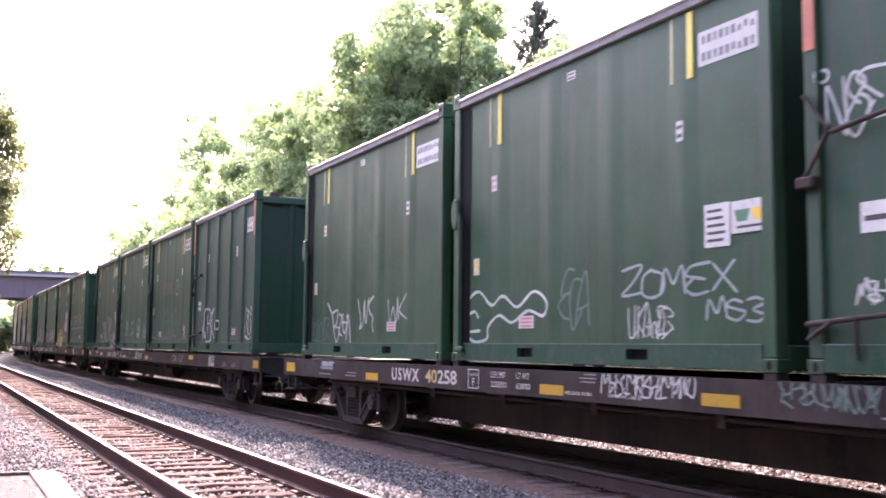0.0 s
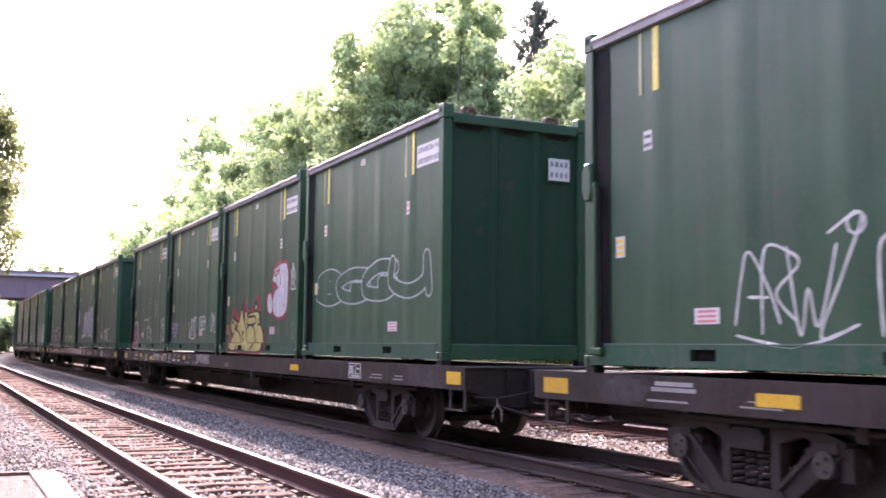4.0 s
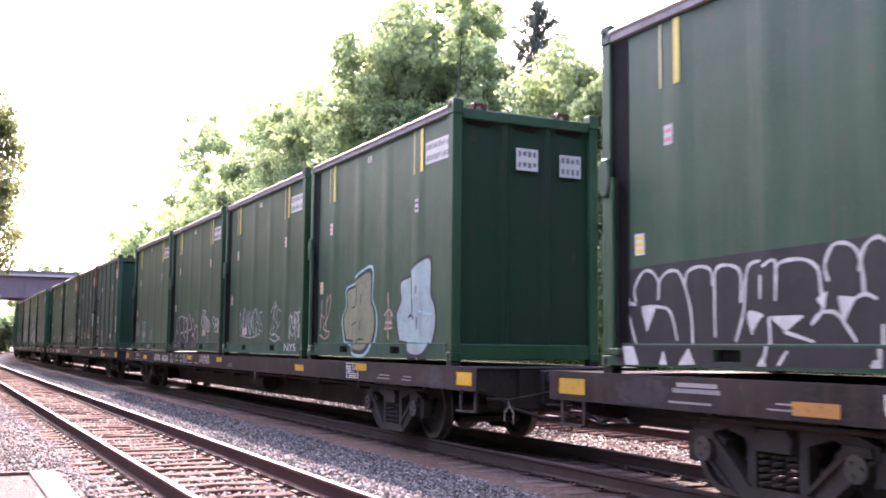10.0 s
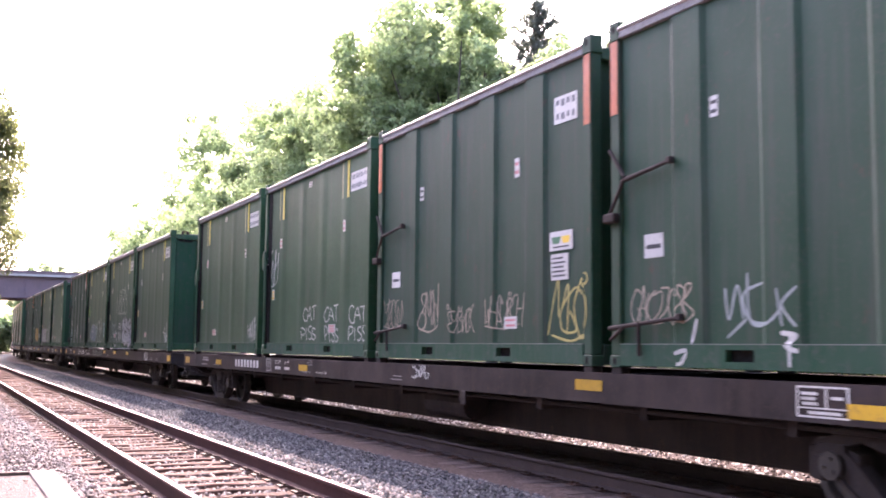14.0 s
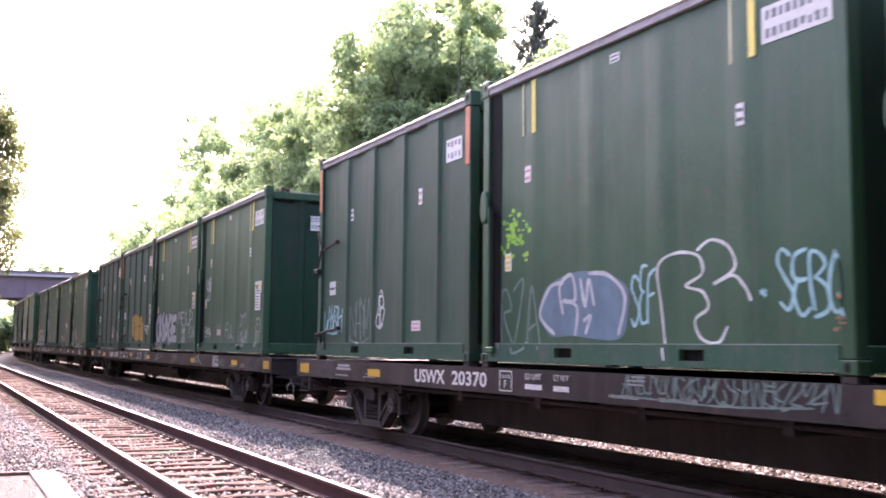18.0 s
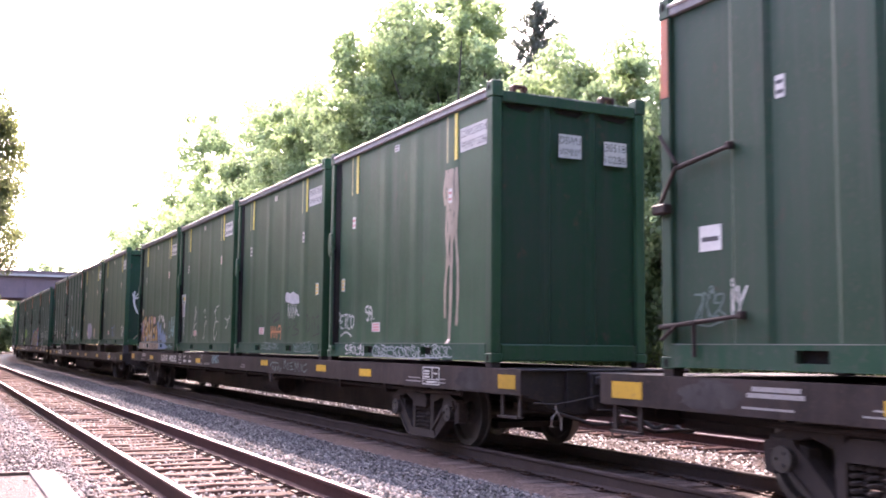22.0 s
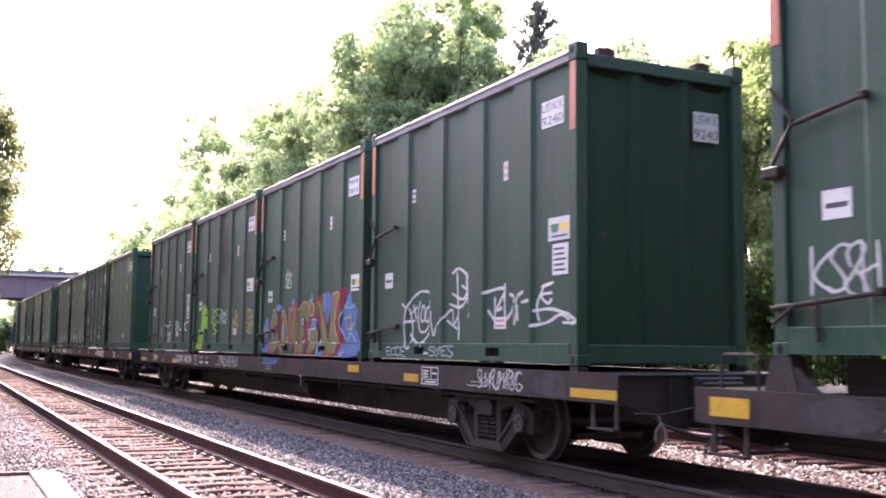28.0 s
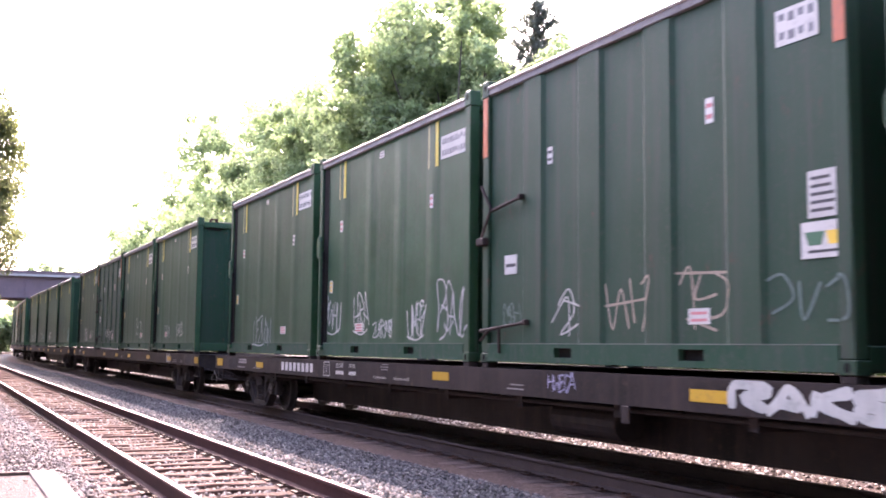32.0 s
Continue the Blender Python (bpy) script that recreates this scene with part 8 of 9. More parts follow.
MARKS[(3, 1)] = [("art", 0.14, 0.33, 3.58, 1.46, ART["lavender"]), ("say", 0.40, 1.56, 1.80, 0.40, "T", "KNOLE", 0.045), ("patch", 5.09, 0.97, 0.68, 0.81, "L")]
MARKS[(3, 2)] = [("tag", 3.89, 0.36, 0.62, 0.30, 'G'), ("tag", 2.49, 0.38, 0.79, 0.24, 'Y'), ("tag", 0.49, 0.41, 0.28, 0.12, 'F'), ("drip", 1.10, 2.32, 0.16, 0.62, 'N'), ("tag", 5.07, 0.30, 0.61, 0.29, 'F')]
MARKS[(3, 3)] = [("art", 1.1, -0.0, 4.7, 1.05, ART["arched"]), ("art", 0.04, 0.06, 0.84, 0.93, ART["thicket"])]
MARKS[(4, 0)] = [("art", 2.83, 0.08, 1.5, 1.36, ART["olive"]), ("tag", 4.90, 0.35, 0.62, 0.80, "Q"), ("art", 2.1, 0.3, 0.4, 0.75, ART["pinks"]), ("art", 0.60, 0.06, 1.42, 1.42, ART["sky_blue"])]
MARKS[(4, 1)] = [("tag", 2.83, 0.38, 1.83, 0.64, 'G'), ("tag", 1.45, 0.30, 0.83, 0.78, 'G'), ("tag", 0.14, 0.30, 0.83, 0.61, 'W'), ("txt", 0.36, 0.08, 0.73, 0.15, 'W', 'NYS')]
MARKS[(4, 2)] = [("art", 2.52, 0.08, 2.8, 0.94, ART["dark_throw"]), ("art", 1.13, 0.1, 1.66, 1.0, ART["drip_word"]), ("art", -0.03, 0.43, 0.93, 0.46, ART["chain_word"])]
MARKS[(4, 3)] = [("tag", 4.88, 0.43, 0.85, 0.55, 'G'), ("out", 3.81, 0.29, 0.60, 0.69, 'C', 2), ("tag", 2.60, 0.33, 0.53, 0.35, 'C'), ("tag", 2.66, 0.09, 0.49, 0.09, 'W')]
MARKS[(5, 0)] = [("tag", 4.75, 0.43, 1.01, 0.39, 'T'), ("art", 3.44, 0.05, 1.58, 0.82, ART["long_tag"]), ("sign", 0.08, 1.03, 0.54, 0.22), ("paper", 0.16, 0.66, 0.36, 0.34)]
MARKS[(5, 1)] = [("sign", 0.43, 1.31, 0.48, 0.22), ("paper", 0.52, 0.97, 0.36, 0.30), ("tag", 5.11, 0.48, 0.73, 0.44, 'T'), ("tag", 3.79, 0.43, 0.76, 0.65, 'T'), ("tag", 2.77, 0.38, 0.75, 0.38, 'T'), ("tag", 1.52, 0.44, 0.93, 0.42, 'T'), ("tag", 0.02, 0.30, 0.86, 0.69, 'Y')]
MARKS[(5, 2)] = [("say", 2.70, 0.64, 0.74, 0.30, "W", "CAT"), ("say", 2.69, 0.29, 0.85, 0.27, "W", "PISS"), ("say", 1.49, 0.61, 0.75, 0.30, "W", "CAT"), ("say", 1.48, 0.26, 0.74, 0.27, "W", "PISS"), ("say", 0.17, 0.58, 0.84, 0.30, "W", "CAT"), ("say", 0.17, 0.28, 0.83, 0.25, "W", "PISS"), ("tag", 5.13, 1.46, 0.79, 0.73, "W")]
MARKS[(5, 3)] = [("tag", 0.20, 0.27, 0.76, 0.51, 'W')]
MARKS[(6, 0)] = [("art", 0.04, 0.23, 0.99, 0.72, ART["splash"])]
MARKS[(6, 1)] = [("art", 1.52, 1.28, 2.29, 1.03, ART["outline_word"]), ("tag", 0.38, 1.56, 0.52, 0.51, "F"), ("art", -0.1, 0.08, 2.45, 1.12, ART["silver_throw"]), ("say", 2.61, 0.66, 0.66, 0.34, "W", "DPOA"), ("say", 2.63, 0.34, 0.62, 0.3, "W", "RSMX"), ("art", 3.37, 0.08, 1.64, 0.95, ART["hook_word"])]
MARKS[(6, 2)] = [("say", 4.69, 0.10, 0.95, 0.9, "F", "RZA", 0.045), ("art", 2.97, 0.25, 1.75, 0.80, [("f", "S", [(0.0, 0.4), (0.1, 0.8), (0.4, 0.98), (0.7, 0.95), (0.98, 0.75), (1.0, 0.4), (0.9, 0.05), (0.4, 0.1), (0.15, 0.1)]), ("l", "N", 0.06, [(0.2, 0.12), (0.02, 0.4), (0.14, 0.8), (0.3, 0.85)], [(0.3, 0.4), (0.26, 0.8), (0.4, 0.95), (0.44, 0.6), (0.3, 0.6), (0.46, 0.5), (0.44, 0.1)], [(0.5, 0.9), (0.56, 0.5), (0.6, 0.86), (0.66, 0.5)], [(0.6, 0.95), (0.8, 0.9), (0.97, 0.6), (0.9, 0.1)], [(0.54, 0.3), (0.62, 0.36), (0.56, 0.12)])]), ("say", 2.50, 0.40, 0.42, 0.62, "C", "SEF", 0.04), ("art", 1.17, 0.08, 1.3, 1.08, ART["big_numerals"]), ("say", 0.95, 0.60, 0.16, 0.16, "C", "*"), ("say", 0.12, 0.46, 0.75, 0.62, "C", "SEBQ", 0.045), ("art", -0.06, 0.29, 0.36, 0.31, speckle("O", 16, 5)), ("art", 4.95, 1.3, 0.75, 0.6, speckle("V", 60, 3))]
MARKS[(6, 3)] = [("tag", 4.79, 0.42, 0.97, 0.50, 'C'), ("tag", 3.43, 0.26, 1.10, 0.72, 'F'), ("tag", 3.01, 0.50, 0.31, 0.56, 'W')]
MARKS[(7, 0)] = [("art", 4.84, 1.32, 0.62, 0.62, ART["loops"]), ("say", 4.80, 0.36, 0.7, 0.30, "W", "BMA"), ("tag", 3.82, 0.59, 0.46, 0.11, "F"), ("sign", 0.33, 1.34, 0.48, 0.26), ("paper", 0.41, 0.96, 0.38, 0.36), ("art", 0.33, 0.17, 0.5, 0.62, [("l", "W", 0.032, [(0.2, 0.9), (0.6, 1.0), (0.95, 0.8), (0.8, 0.4), (0.5, 0.0), (0.3, 0.1), (0.15, 0.6), (0.5, 0.8), (0.6, 0.6)], [(0.3, 0.5), (0.6, 0.55)], [(0.4, 0.1), (0.45, 0.5), (0.7, 0.3)])]), ("say", 1.40, 0.14, 0.8, 0.42, "G", "LAWY", 0.045), ("say", 1.5, 0.6, 0.6, 0.3, "G", "JT7"), ("say", 2.55, 0.31, 0.85, 0.42, "G", "FUL")]
MARKS[(7, 1)] = [("thr", 2.58, 0.20, 3.14, 1.0, "H", "K", "CKYNGE"), ("say", 0.55, 0.72, 1.85, 0.46, "G", "MESUP", 0.05), ("say", 1.45, 0.24, 0.5, 0.34, "W", "LOGI"), ("art", 1.52, 0.58, 0.4, 0.09, [("l", "W", 0.03, [(0, 0.1), (0.5, 1.0), (1, 0.1), (0, 0.1)])]), ("say", 0.06, 0.36, 1.0, 0.36, "G", "POUNCS"), ("sign", 0.20, 1.39, 0.48, 0.24), ("paper", 0.31, 1.18, 0.35, 0.19), ("say", 4.4, 0.04, 1.0, 0.16, "W", "JOWRLK", 0.02)]
MARKS[(7, 2)] = [("art", 1.43, 0.3, 2.12, 0.95, ART["amber"]), ("art", 0.54, 0.51, 0.65, 0.29, ART["arrow"]), ("tag", 0.12, 0.37, 0.3, 0.26, "F"), ("say", 5.12, 0.47, 0.5, 0.37, "N", "AZ"), ("sign", 0.09, 1.22, 0.48, 0.29), ("paper", 0.13, 0.84, 0.37, 0.38)]
MARKS[(7, 3)] = [("tag", 1.25, 0.61, 0.78, 0.26, 'G'), ("tag", -0.22, 0.34, 1.12, 0.38, 'G'), ("sign", 0.02, 1.14, 0.45, 0.27), ("paper", 0.06, 0.74, 0.33, 0.38), ("tag", 4.88, 0.46, 0.25, 0.35, 'W'), ("tag", 5.20, 0.42, 0.43, 0.34, 'F')]
MARKS[(8, 0)] = [("say", 4.89, 0.47, 0.84, 0.29, "W", "PETCO", 0.04), ("say", 3.94, 0.60, 0.45, 0.3, "W", "59.", 0.045), ("art", 5.0, 0.34, 0.55, 0.1, [("l", "W", 0.036, [(0, 0.2), (0.5, 0.9), (1, 0.1)])]), ("say", 4.31, 0.04, 0.86, 0.19, "W", "SIRILYU"), ("drip", 1.04, 0.23, 0.44, 2.45, "T"), ("tag", 1.10, 0.02, 2.83, 0.19, "G")]
MARKS[(8, 1)] = [("art", 1.45, 0.72, 0.9, 0.55, ART["rain_cloud"]), ("art", 0.13, 0.3, 4.38, 0.55, ART["black_scrawl"]), ("tag", 2.60, 0.10, 1.24, 0.14, 'F'), ("tag", 0.45, 0.07, 1.16, 0.20, 'F')]
MARKS[(8, 2)] = [("art", 5.30, 0.33, 0.28, 0.63, ART["swash_p"]), ("art", 3.78, 0.33, 0.55, 0.90, ART["swash_a"]), ("art", 2.66, 0.34, 0.42, 0.76, ART["swash_l"]), ("art", 1.42, 0.33, 0.56, 0.84, ART["swash_e"]), ("art", 0.20, 0.60, 0.6, 0.42, ART["swash_y"]), ("sign", 5.25, 1.34, 0.46, 0.27), ("paper", 5.31, 0.97, 0.32, 0.35)]
MARKS[(8, 3)] = [("art", 1.3, 0.02, 4.45, 1.12, ART["spotted"]), ("say", 0.16, 0.37, 0.92, 0.66, "C", "LAVE", 0.045), ("say", 0.3, 0.05, 0.7, 0.14, "C", "XKNX", 0.02)]
MARKS[(9, 0)] = [("say", 2.52, 0.33, 0.9, 0.42, "U", "SDEZ", 0.05), ("say", 0.19, 0.30, 0.85, 0.46, "W", "GBMT", 0.045)]
MARKS[(9, 1)] = [("patch", 2.61, 0.24, 1.52, 0.75, 'L'), ("patch", 1.65, 0.29, 0.43, 0.43, 'T')]
MARKS[(9, 3)] = [("tag", 4.94, 0.43, 0.73, 0.51, 'W'), ("tag", 3.63, 0.34, 0.71, 0.46, 'W'), ("tag", 2.72, 0.46, 0.46, 0.23, 'R'), ("tag", 1.20, 0.25, 0.78, 0.22, 'F'), ("tag", 0.25, 0.06, 0.48, 0.64, 'W'), ("sign", 0.10, 1.06, 0.47, 0.30), ("paper", 0.21, 0.71, 0.33, 0.36)]
MARKS[(10, 0)] = [("art", 3.60, 0.10, 1.2, 0.95, ART["round_face"]), ("art", 2.61, 0.29, 0.98, 0.97, ART["tall_tag"]), ("art", 1.06, 0.48, 1.2, 0.52, ART["knot_tag"]), ("art", 0.02, 0.45, 1.04, 0.5, ART["swoop_tag"]), ("say", 4.6, 0.04, 0.75, 0.17, "G", "ECOE", 0.03), ("say", 3.0, 0.05, 0.8, 0.16, "G", "SYES", 0.03), ("sign", 0.18, 1.43, 0.48, 0.27), ("paper", 0.24, 1.03, 0.33, 0.36)]
MARKS[(10, 1)] = [("art", 1.0, 0.03, 4.3, 1.12, ART["red_rimmed"]), ("tag", 3.85, 1.36, 0.5, 0.36, "W"), ("sign", 0.16, 1.13, 0.46, 0.28)]
MARKS[(10, 2)] = [("art", 4.2, 0.06, 1.4, 1.22, ART["lime"]), ("say", 3.24, 0.70, 0.88, 0.42, "V", "DES", 0.05), ("say", 3.4, 0.42, 0.5, 0.28, "V", "S", 0.05), ("say", 2.46, 0.70, 0.72, 0.34, "W", "POSU", 0.05), ("art", 2.45, 1.95, 0.84, 1.4, ART["three_pane"]), ("tag", 1.35, 0.54, 0.71, 0.53, "Y"), ("tag", 0.05, 0.48, 0.71, 0.53, "Y"), ("sign", 0.36, 1.41, 0.46, 0.29), ("paper", 0.01, 1.38, 0.32, 0.33)]
MARKS[(10, 3)] = [("say", 1.15, 0.57, 1.0, 0.34, "W", "SML", 0.07), ("say", 0.09, 0.55, 0.87, 0.32, "W", "KT", 0.06), ("art", 2.58, 0.24, 0.86, 0.63, ART["flag_tag"]), ("say", 3.90, 0.43, 0.47, 0.32, "Z", "INE", 0.03), ("sign", 0.13, 1.31, 0.50, 0.29), ("paper", 0.28, 0.91, 0.32, 0.37)]
MARKS[(11, 0)] = [("tag", 0.10, 0.61, 0.52, 0.11, 'F'), ("tag", 0.10, 0.48, 0.52, 0.11, 'F'), ("tag", 0.10, 0.26, 0.51, 0.18, 'F'), ("tag", 5.20, 0.38, 0.41, 0.23, 'G'), ("tag", 2.72, 0.30, 0.56, 0.19, 'F')]
MARKS[(11, 1)] = [("tag", 5.14, 0.47, 0.42, 0.28, "F"), ("art", -0.04, 0.32, 4.47, 0.64, ART["tan_words"]), ("sign", 0.06, 0.94, 0.51, 0.30), ("paper", 0.15, 1.27, 0.34, 0.39)]
MARKS[(11, 2)] = [("tag", 4.90, 0.42, 0.88, 0.66, 'W'), ("tag", 3.58, 0.41, 0.77, 0.66, 'W'), ("tag", 2.64, 0.31, 0.81, 0.29, 'W'), ("tag", 1.44, 0.31, 0.66, 0.54, 'W'), ("tag", 0.03, 0.29, 1.04, 0.81, 'N')]
MARKS[(11, 3)] = [("tag", 2.73, 0.20, 1.30, 0.61, 'G')]
MARKS[(0, "sill")] = [("tag", 13.75, 0.89, 1.52, 0.30, 'W'), ("tag", 11.66, 0.90, 1.07, 0.28, 'F'), ("lines", 23.31, 0.95, 0.66, 0.15, 'G')]
MARKS[(1, "sill")] = [("say", 6.72, 0.87, 1.5, 0.2, "G", "QRIEF", 0.03), ("say", 13.03, 0.86, 1.44, 0.23, "W", "QRIEF", 0.04)]
MARKS[(2, "sill")] = [("tag", 21.54, 0.85, 0.72, 0.22, "G"), ("tag", 13.23, 0.87, 1.45, 0.34, 'W')]
MARKS[(3, "sill")] = [("art", 8.1, 0.83, 5.91, 0.34, ART["block_word"]), ("tag", 14.0, 0.87, 2.0, 0.24, "W"), ("say", 16.1, 0.87, 1.1, 0.22, "X", "VAN", 0.06), ("say", 6.47, 0.85, 1.30, 0.24, "W", "BJ921"), ("say", 4.53, 0.87, 0.64, 0.22, "W", "MOX")]
MARKS[(4, "sill")] = [("tag", 13.41, 0.89, 1.16, 0.30, 'W'), ("tag", 16.09, 0.88, 0.63, 0.25, 'G')]
MARKS[(5, "sill")] = [("tag", 10.35, 0.92, 0.58, 0.24, 'W')]
MARKS[(6, "sill")] = [("tag", 12.91, 0.88, 2.85, 0.32, 'F')]
MARKS[(7, "sill")] = [("art", 5.31, 0.84, 6.34, 0.3, ART["sill_scrawl"]), ("tag", 13.90, 0.88, 0.98, 0.32, 'G'), ("tag", 13.04, 0.88, 0.41, 0.28, 'C'), ("tag", 3.0, 0.86, 0.95, 0.2, 'F')]
MARKS[(8, "sill")] = [("art", 7.04, 0.85, 2.34, 0.26, ART["sill_word"]), ("tag", 13.65, 0.91, 0.73, 0.24, 'C')]
MARKS[(10, "sill")] = [("tag", 13.89, 0.86, 1.76, 0.31, 'W'), ("tag", 10.84, 0.99, 1.11, 0.18, 'U'), ("tag", 1.09, 0.85, 1.14, 0.24, 'W')]
MARKS[(11, "sill")] = [("say", 5.9, 0.845, 1.85, 0.23, "W", "RAKE", 0.13), ("tag", 10.18, 0.88, 0.58, 0.22, "L")]
# kinds of the four containers on each wagon, from the leading one back
STYLES = ["bbaa", "baaa", "aaaa", "aaaa", "aaaa", "bbaa", "aaab", "aabb", "aaaa", "aabb", "bbbb", "abaa", "aaba", "aaaa", "abab", "aaaa", "bbaa", "aaaa", "aaba"]

first = {s: container(s) for s in "ab"}
used = set()
LOAD = {}
SPARE = []
for i in range(len(FRONTS)):
    for n in range(4):
        style = STYLES[i][n]
        if style in used:
            c = copy_thing(first[style], Matrix())
        else:
            c = first[style]
            used.add(style)
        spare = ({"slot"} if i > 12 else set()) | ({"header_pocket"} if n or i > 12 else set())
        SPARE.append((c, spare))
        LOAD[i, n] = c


# header shade shows on the leading container alone, corner slots on the nearer wagons
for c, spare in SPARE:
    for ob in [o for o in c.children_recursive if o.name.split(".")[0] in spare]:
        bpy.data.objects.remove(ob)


def on_skin(a, z, lift):
    y = -BOX_L / 2 + a
    return (skin(y, z) - lift, y, z)


def on_ribbed_skin(a, z, lift):
    y = -BOX_L / 2 + a
    return (skin(y, z, "b") - lift, y, z)


BOX_SIDES = (on_skin, on_ribbed_skin)


for (i, n), c in LOAD.items():
    style = STYLES[i][n]
    if i < 13:
        furnish(c, style, 1000 + i * 4 + n, (i, n))
    marks = MARKS.get((i, n))
    if marks is None:
        rnd = random.Random(500 + i * 4 + n)
        marks = [("tag", rnd.uniform(0.3, 1.8) + 1.9 * k, rnd.uniform(0.3, 0.45), rnd.uniform(0.5, 1.1), rnd.uniform(0.35, 0.7), rnd.choice("WWGGFC")) for k in range(2)]
    paint_marks(c, marks, on_skin if style == "a" else on_ribbed_skin, 700 + i * 4 + n, SKIN)


# ---- paintings on two end walls ----
def end_face(x, z, lift):
    return (x, -2.99 - lift, z)


BONES = [
    ("f", "D", [(-0.3, 0.0), (-0.34, 0.5), (-0.3, 1.0), (-0.12, 1.3), (0.05, 1.42), (0.25, 1.3), (0.5, 1.1), (0.85, 1.0), (0.8, 0.4), (0.9, 0.0)]),
    ("f", "W", [(-0.02, 1.84), (0.16, 1.79), (0.23, 1.6), (0.18, 1.42), (0.13, 1.22), (0.04, 1.16), (-0.06, 1.24), (-0.1, 1.42), (-0.22, 1.5), (-0.24, 1.68)]),
    ("l", "W", 0.10, [(-0.9, 1.74), (-0.87, 1.5), (-0.76, 1.22)], [(-0.76, 1.2), (-0.5, 1.14), (-0.25, 0.96)], [(0.62, 0.98), (0.72, 1.12), (0.9, 1.28)], [(0.03, 1.12), (0.06, 0.9), (0.08, 0.55)], [(-0.24, 0.98), (0.05, 0.95), (0.3, 1.06), (0.58, 1.0)]),
    ("l", "W", 0.075, [(-0.2, 0.94), (-0.22, 0.74), (-0.02, 0.66)], [(0.58, 0.96), (0.5, 0.72), (0.2, 0.62)], [(0.1, 0.9), (0.3, 0.82), (0.5, 0.9)], [(0.1, 0.74), (0.35, 0.66), (0.54, 0.74)], [(0.12, 0.6), (0.35, 0.5), (0.5, 0.58)], [(0.16, 0.5), (0.3, 0.4), (0.42, 0.46)], [(-0.2, 0.62), (-0.16, 0.52)]),
    ("l", "W", 0.065, [(-0.9, 1.7), (-0.95, 1.95)], [(-0.88, 1.72), (-0.88, 2.02)], [(-0.86, 1.74), (-0.76, 1.94)], [(-0.86, 1.72), (-0.66, 1.82)], [(0.9, 1.3), (0.8, 1.6)], [(0.92, 1.3), (0.9, 1.72)], [(0.95, 1.32), (1.02, 1.66)], [(0.96, 1.3), (1.06, 1.5)]),
    ("o", "D", [(-0.13, 1.52, 0.06, 0.045), (0.08, 1.53, 0.07, 0.05), (-0.04, 1.42, 0.03, 0.05)]),
    ("l", "D", 0.025, [(-0.08, 1.33), (0.02, 1.3), (0.14, 1.34)], [(-0.02, 1.34), (-0.01, 1.22)], [(0.06, 1.34), (0.06, 1.22)]),
    ("l", "T", 0.04, [(-0.94, 0.15), (-0.7, 0.4), (-0.51, 0.6), (-0.26, 0.6)])]
SILVER = [
    ("f", "K", [(0.02, 0.7), (0.0, 0.8), (0.08, 0.97), (0.3, 1.02), (0.5, 0.95), (0.62, 1.0), (0.7, 0.9), (0.84, 0.74), (0.92, 0.5), (1.0, 0.3), (1.03, 0.1), (0.95, -0.05), (0.8, -0.02), (0.66, 0.12), (0.56, 0.32), (0.42, 0.36), (0.2, 0.43), (0.16, 0.52)]),
    ("f", "G", [(0.04, 0.7), (0.02, 0.8), (0.1, 0.95), (0.3, 1.0), (0.47, 0.92), (0.52, 0.76), (0.5, 0.58), (0.52, 0.44), (0.36, 0.41), (0.22, 0.45), (0.2, 0.53), (0.1, 0.6)],
     [(0.55, 0.88), (0.6, 0.96), (0.66, 0.9), (0.67, 0.76), (0.78, 0.72), (0.86, 0.54), (0.94, 0.38), (0.98, 0.16), (0.9, 0.02), (0.8, 0.01), (0.68, 0.12), (0.6, 0.28), (0.46, 0.37), (0.56, 0.46), (0.58, 0.62), (0.56, 0.76)]),
    ("l", "K", 0.04, [(0.28, 0.94), (0.4, 0.86), (0.48, 0.7), (0.44, 0.6), (0.34, 0.72), (0.26, 0.82)], [(0.2, 0.52), (0.38, 0.52), (0.55, 0.56)], [(0.62, 0.55), (0.68, 0.44), (0.78, 0.3), (0.84, 0.34), (0.76, 0.5), (0.66, 0.56)], [(0.7, 0.6), (0.84, 0.56), (0.86, 0.48), (0.74, 0.5)], [(0.62, 0.22), (0.86, 0.18)], [(0.66, 0.14), (0.9, 0.1)], [(0.28, 0.8), (0.34, 0.62)], [(0.56, 0.74), (0.72, 0.74)]),
    ("l", "N", 0.035, [(0.24, 0.96), (0.22, 0.8), (0.24, 0.6), (0.28, 0.48)], [(0.3, 0.9), (0.32, 0.76)], [(0.84, 0.02), (0.82, 0.12)]),
    ("o", "D", [(0.33, 0.8, 0.05, 0.035)])]


sketch(LOAD[9, 0], 0.0, 0.0, 1.0, 1.0, BONES, end_face, False)
sketch(LOAD[11, 0], 0.01, 0.08, 1.12, 1.67, SILVER, end_face, False)


# ---- flat wagons ----
AXLE_R = 0.457
HALF_BASE = 0.89
SILL_X = 1.27


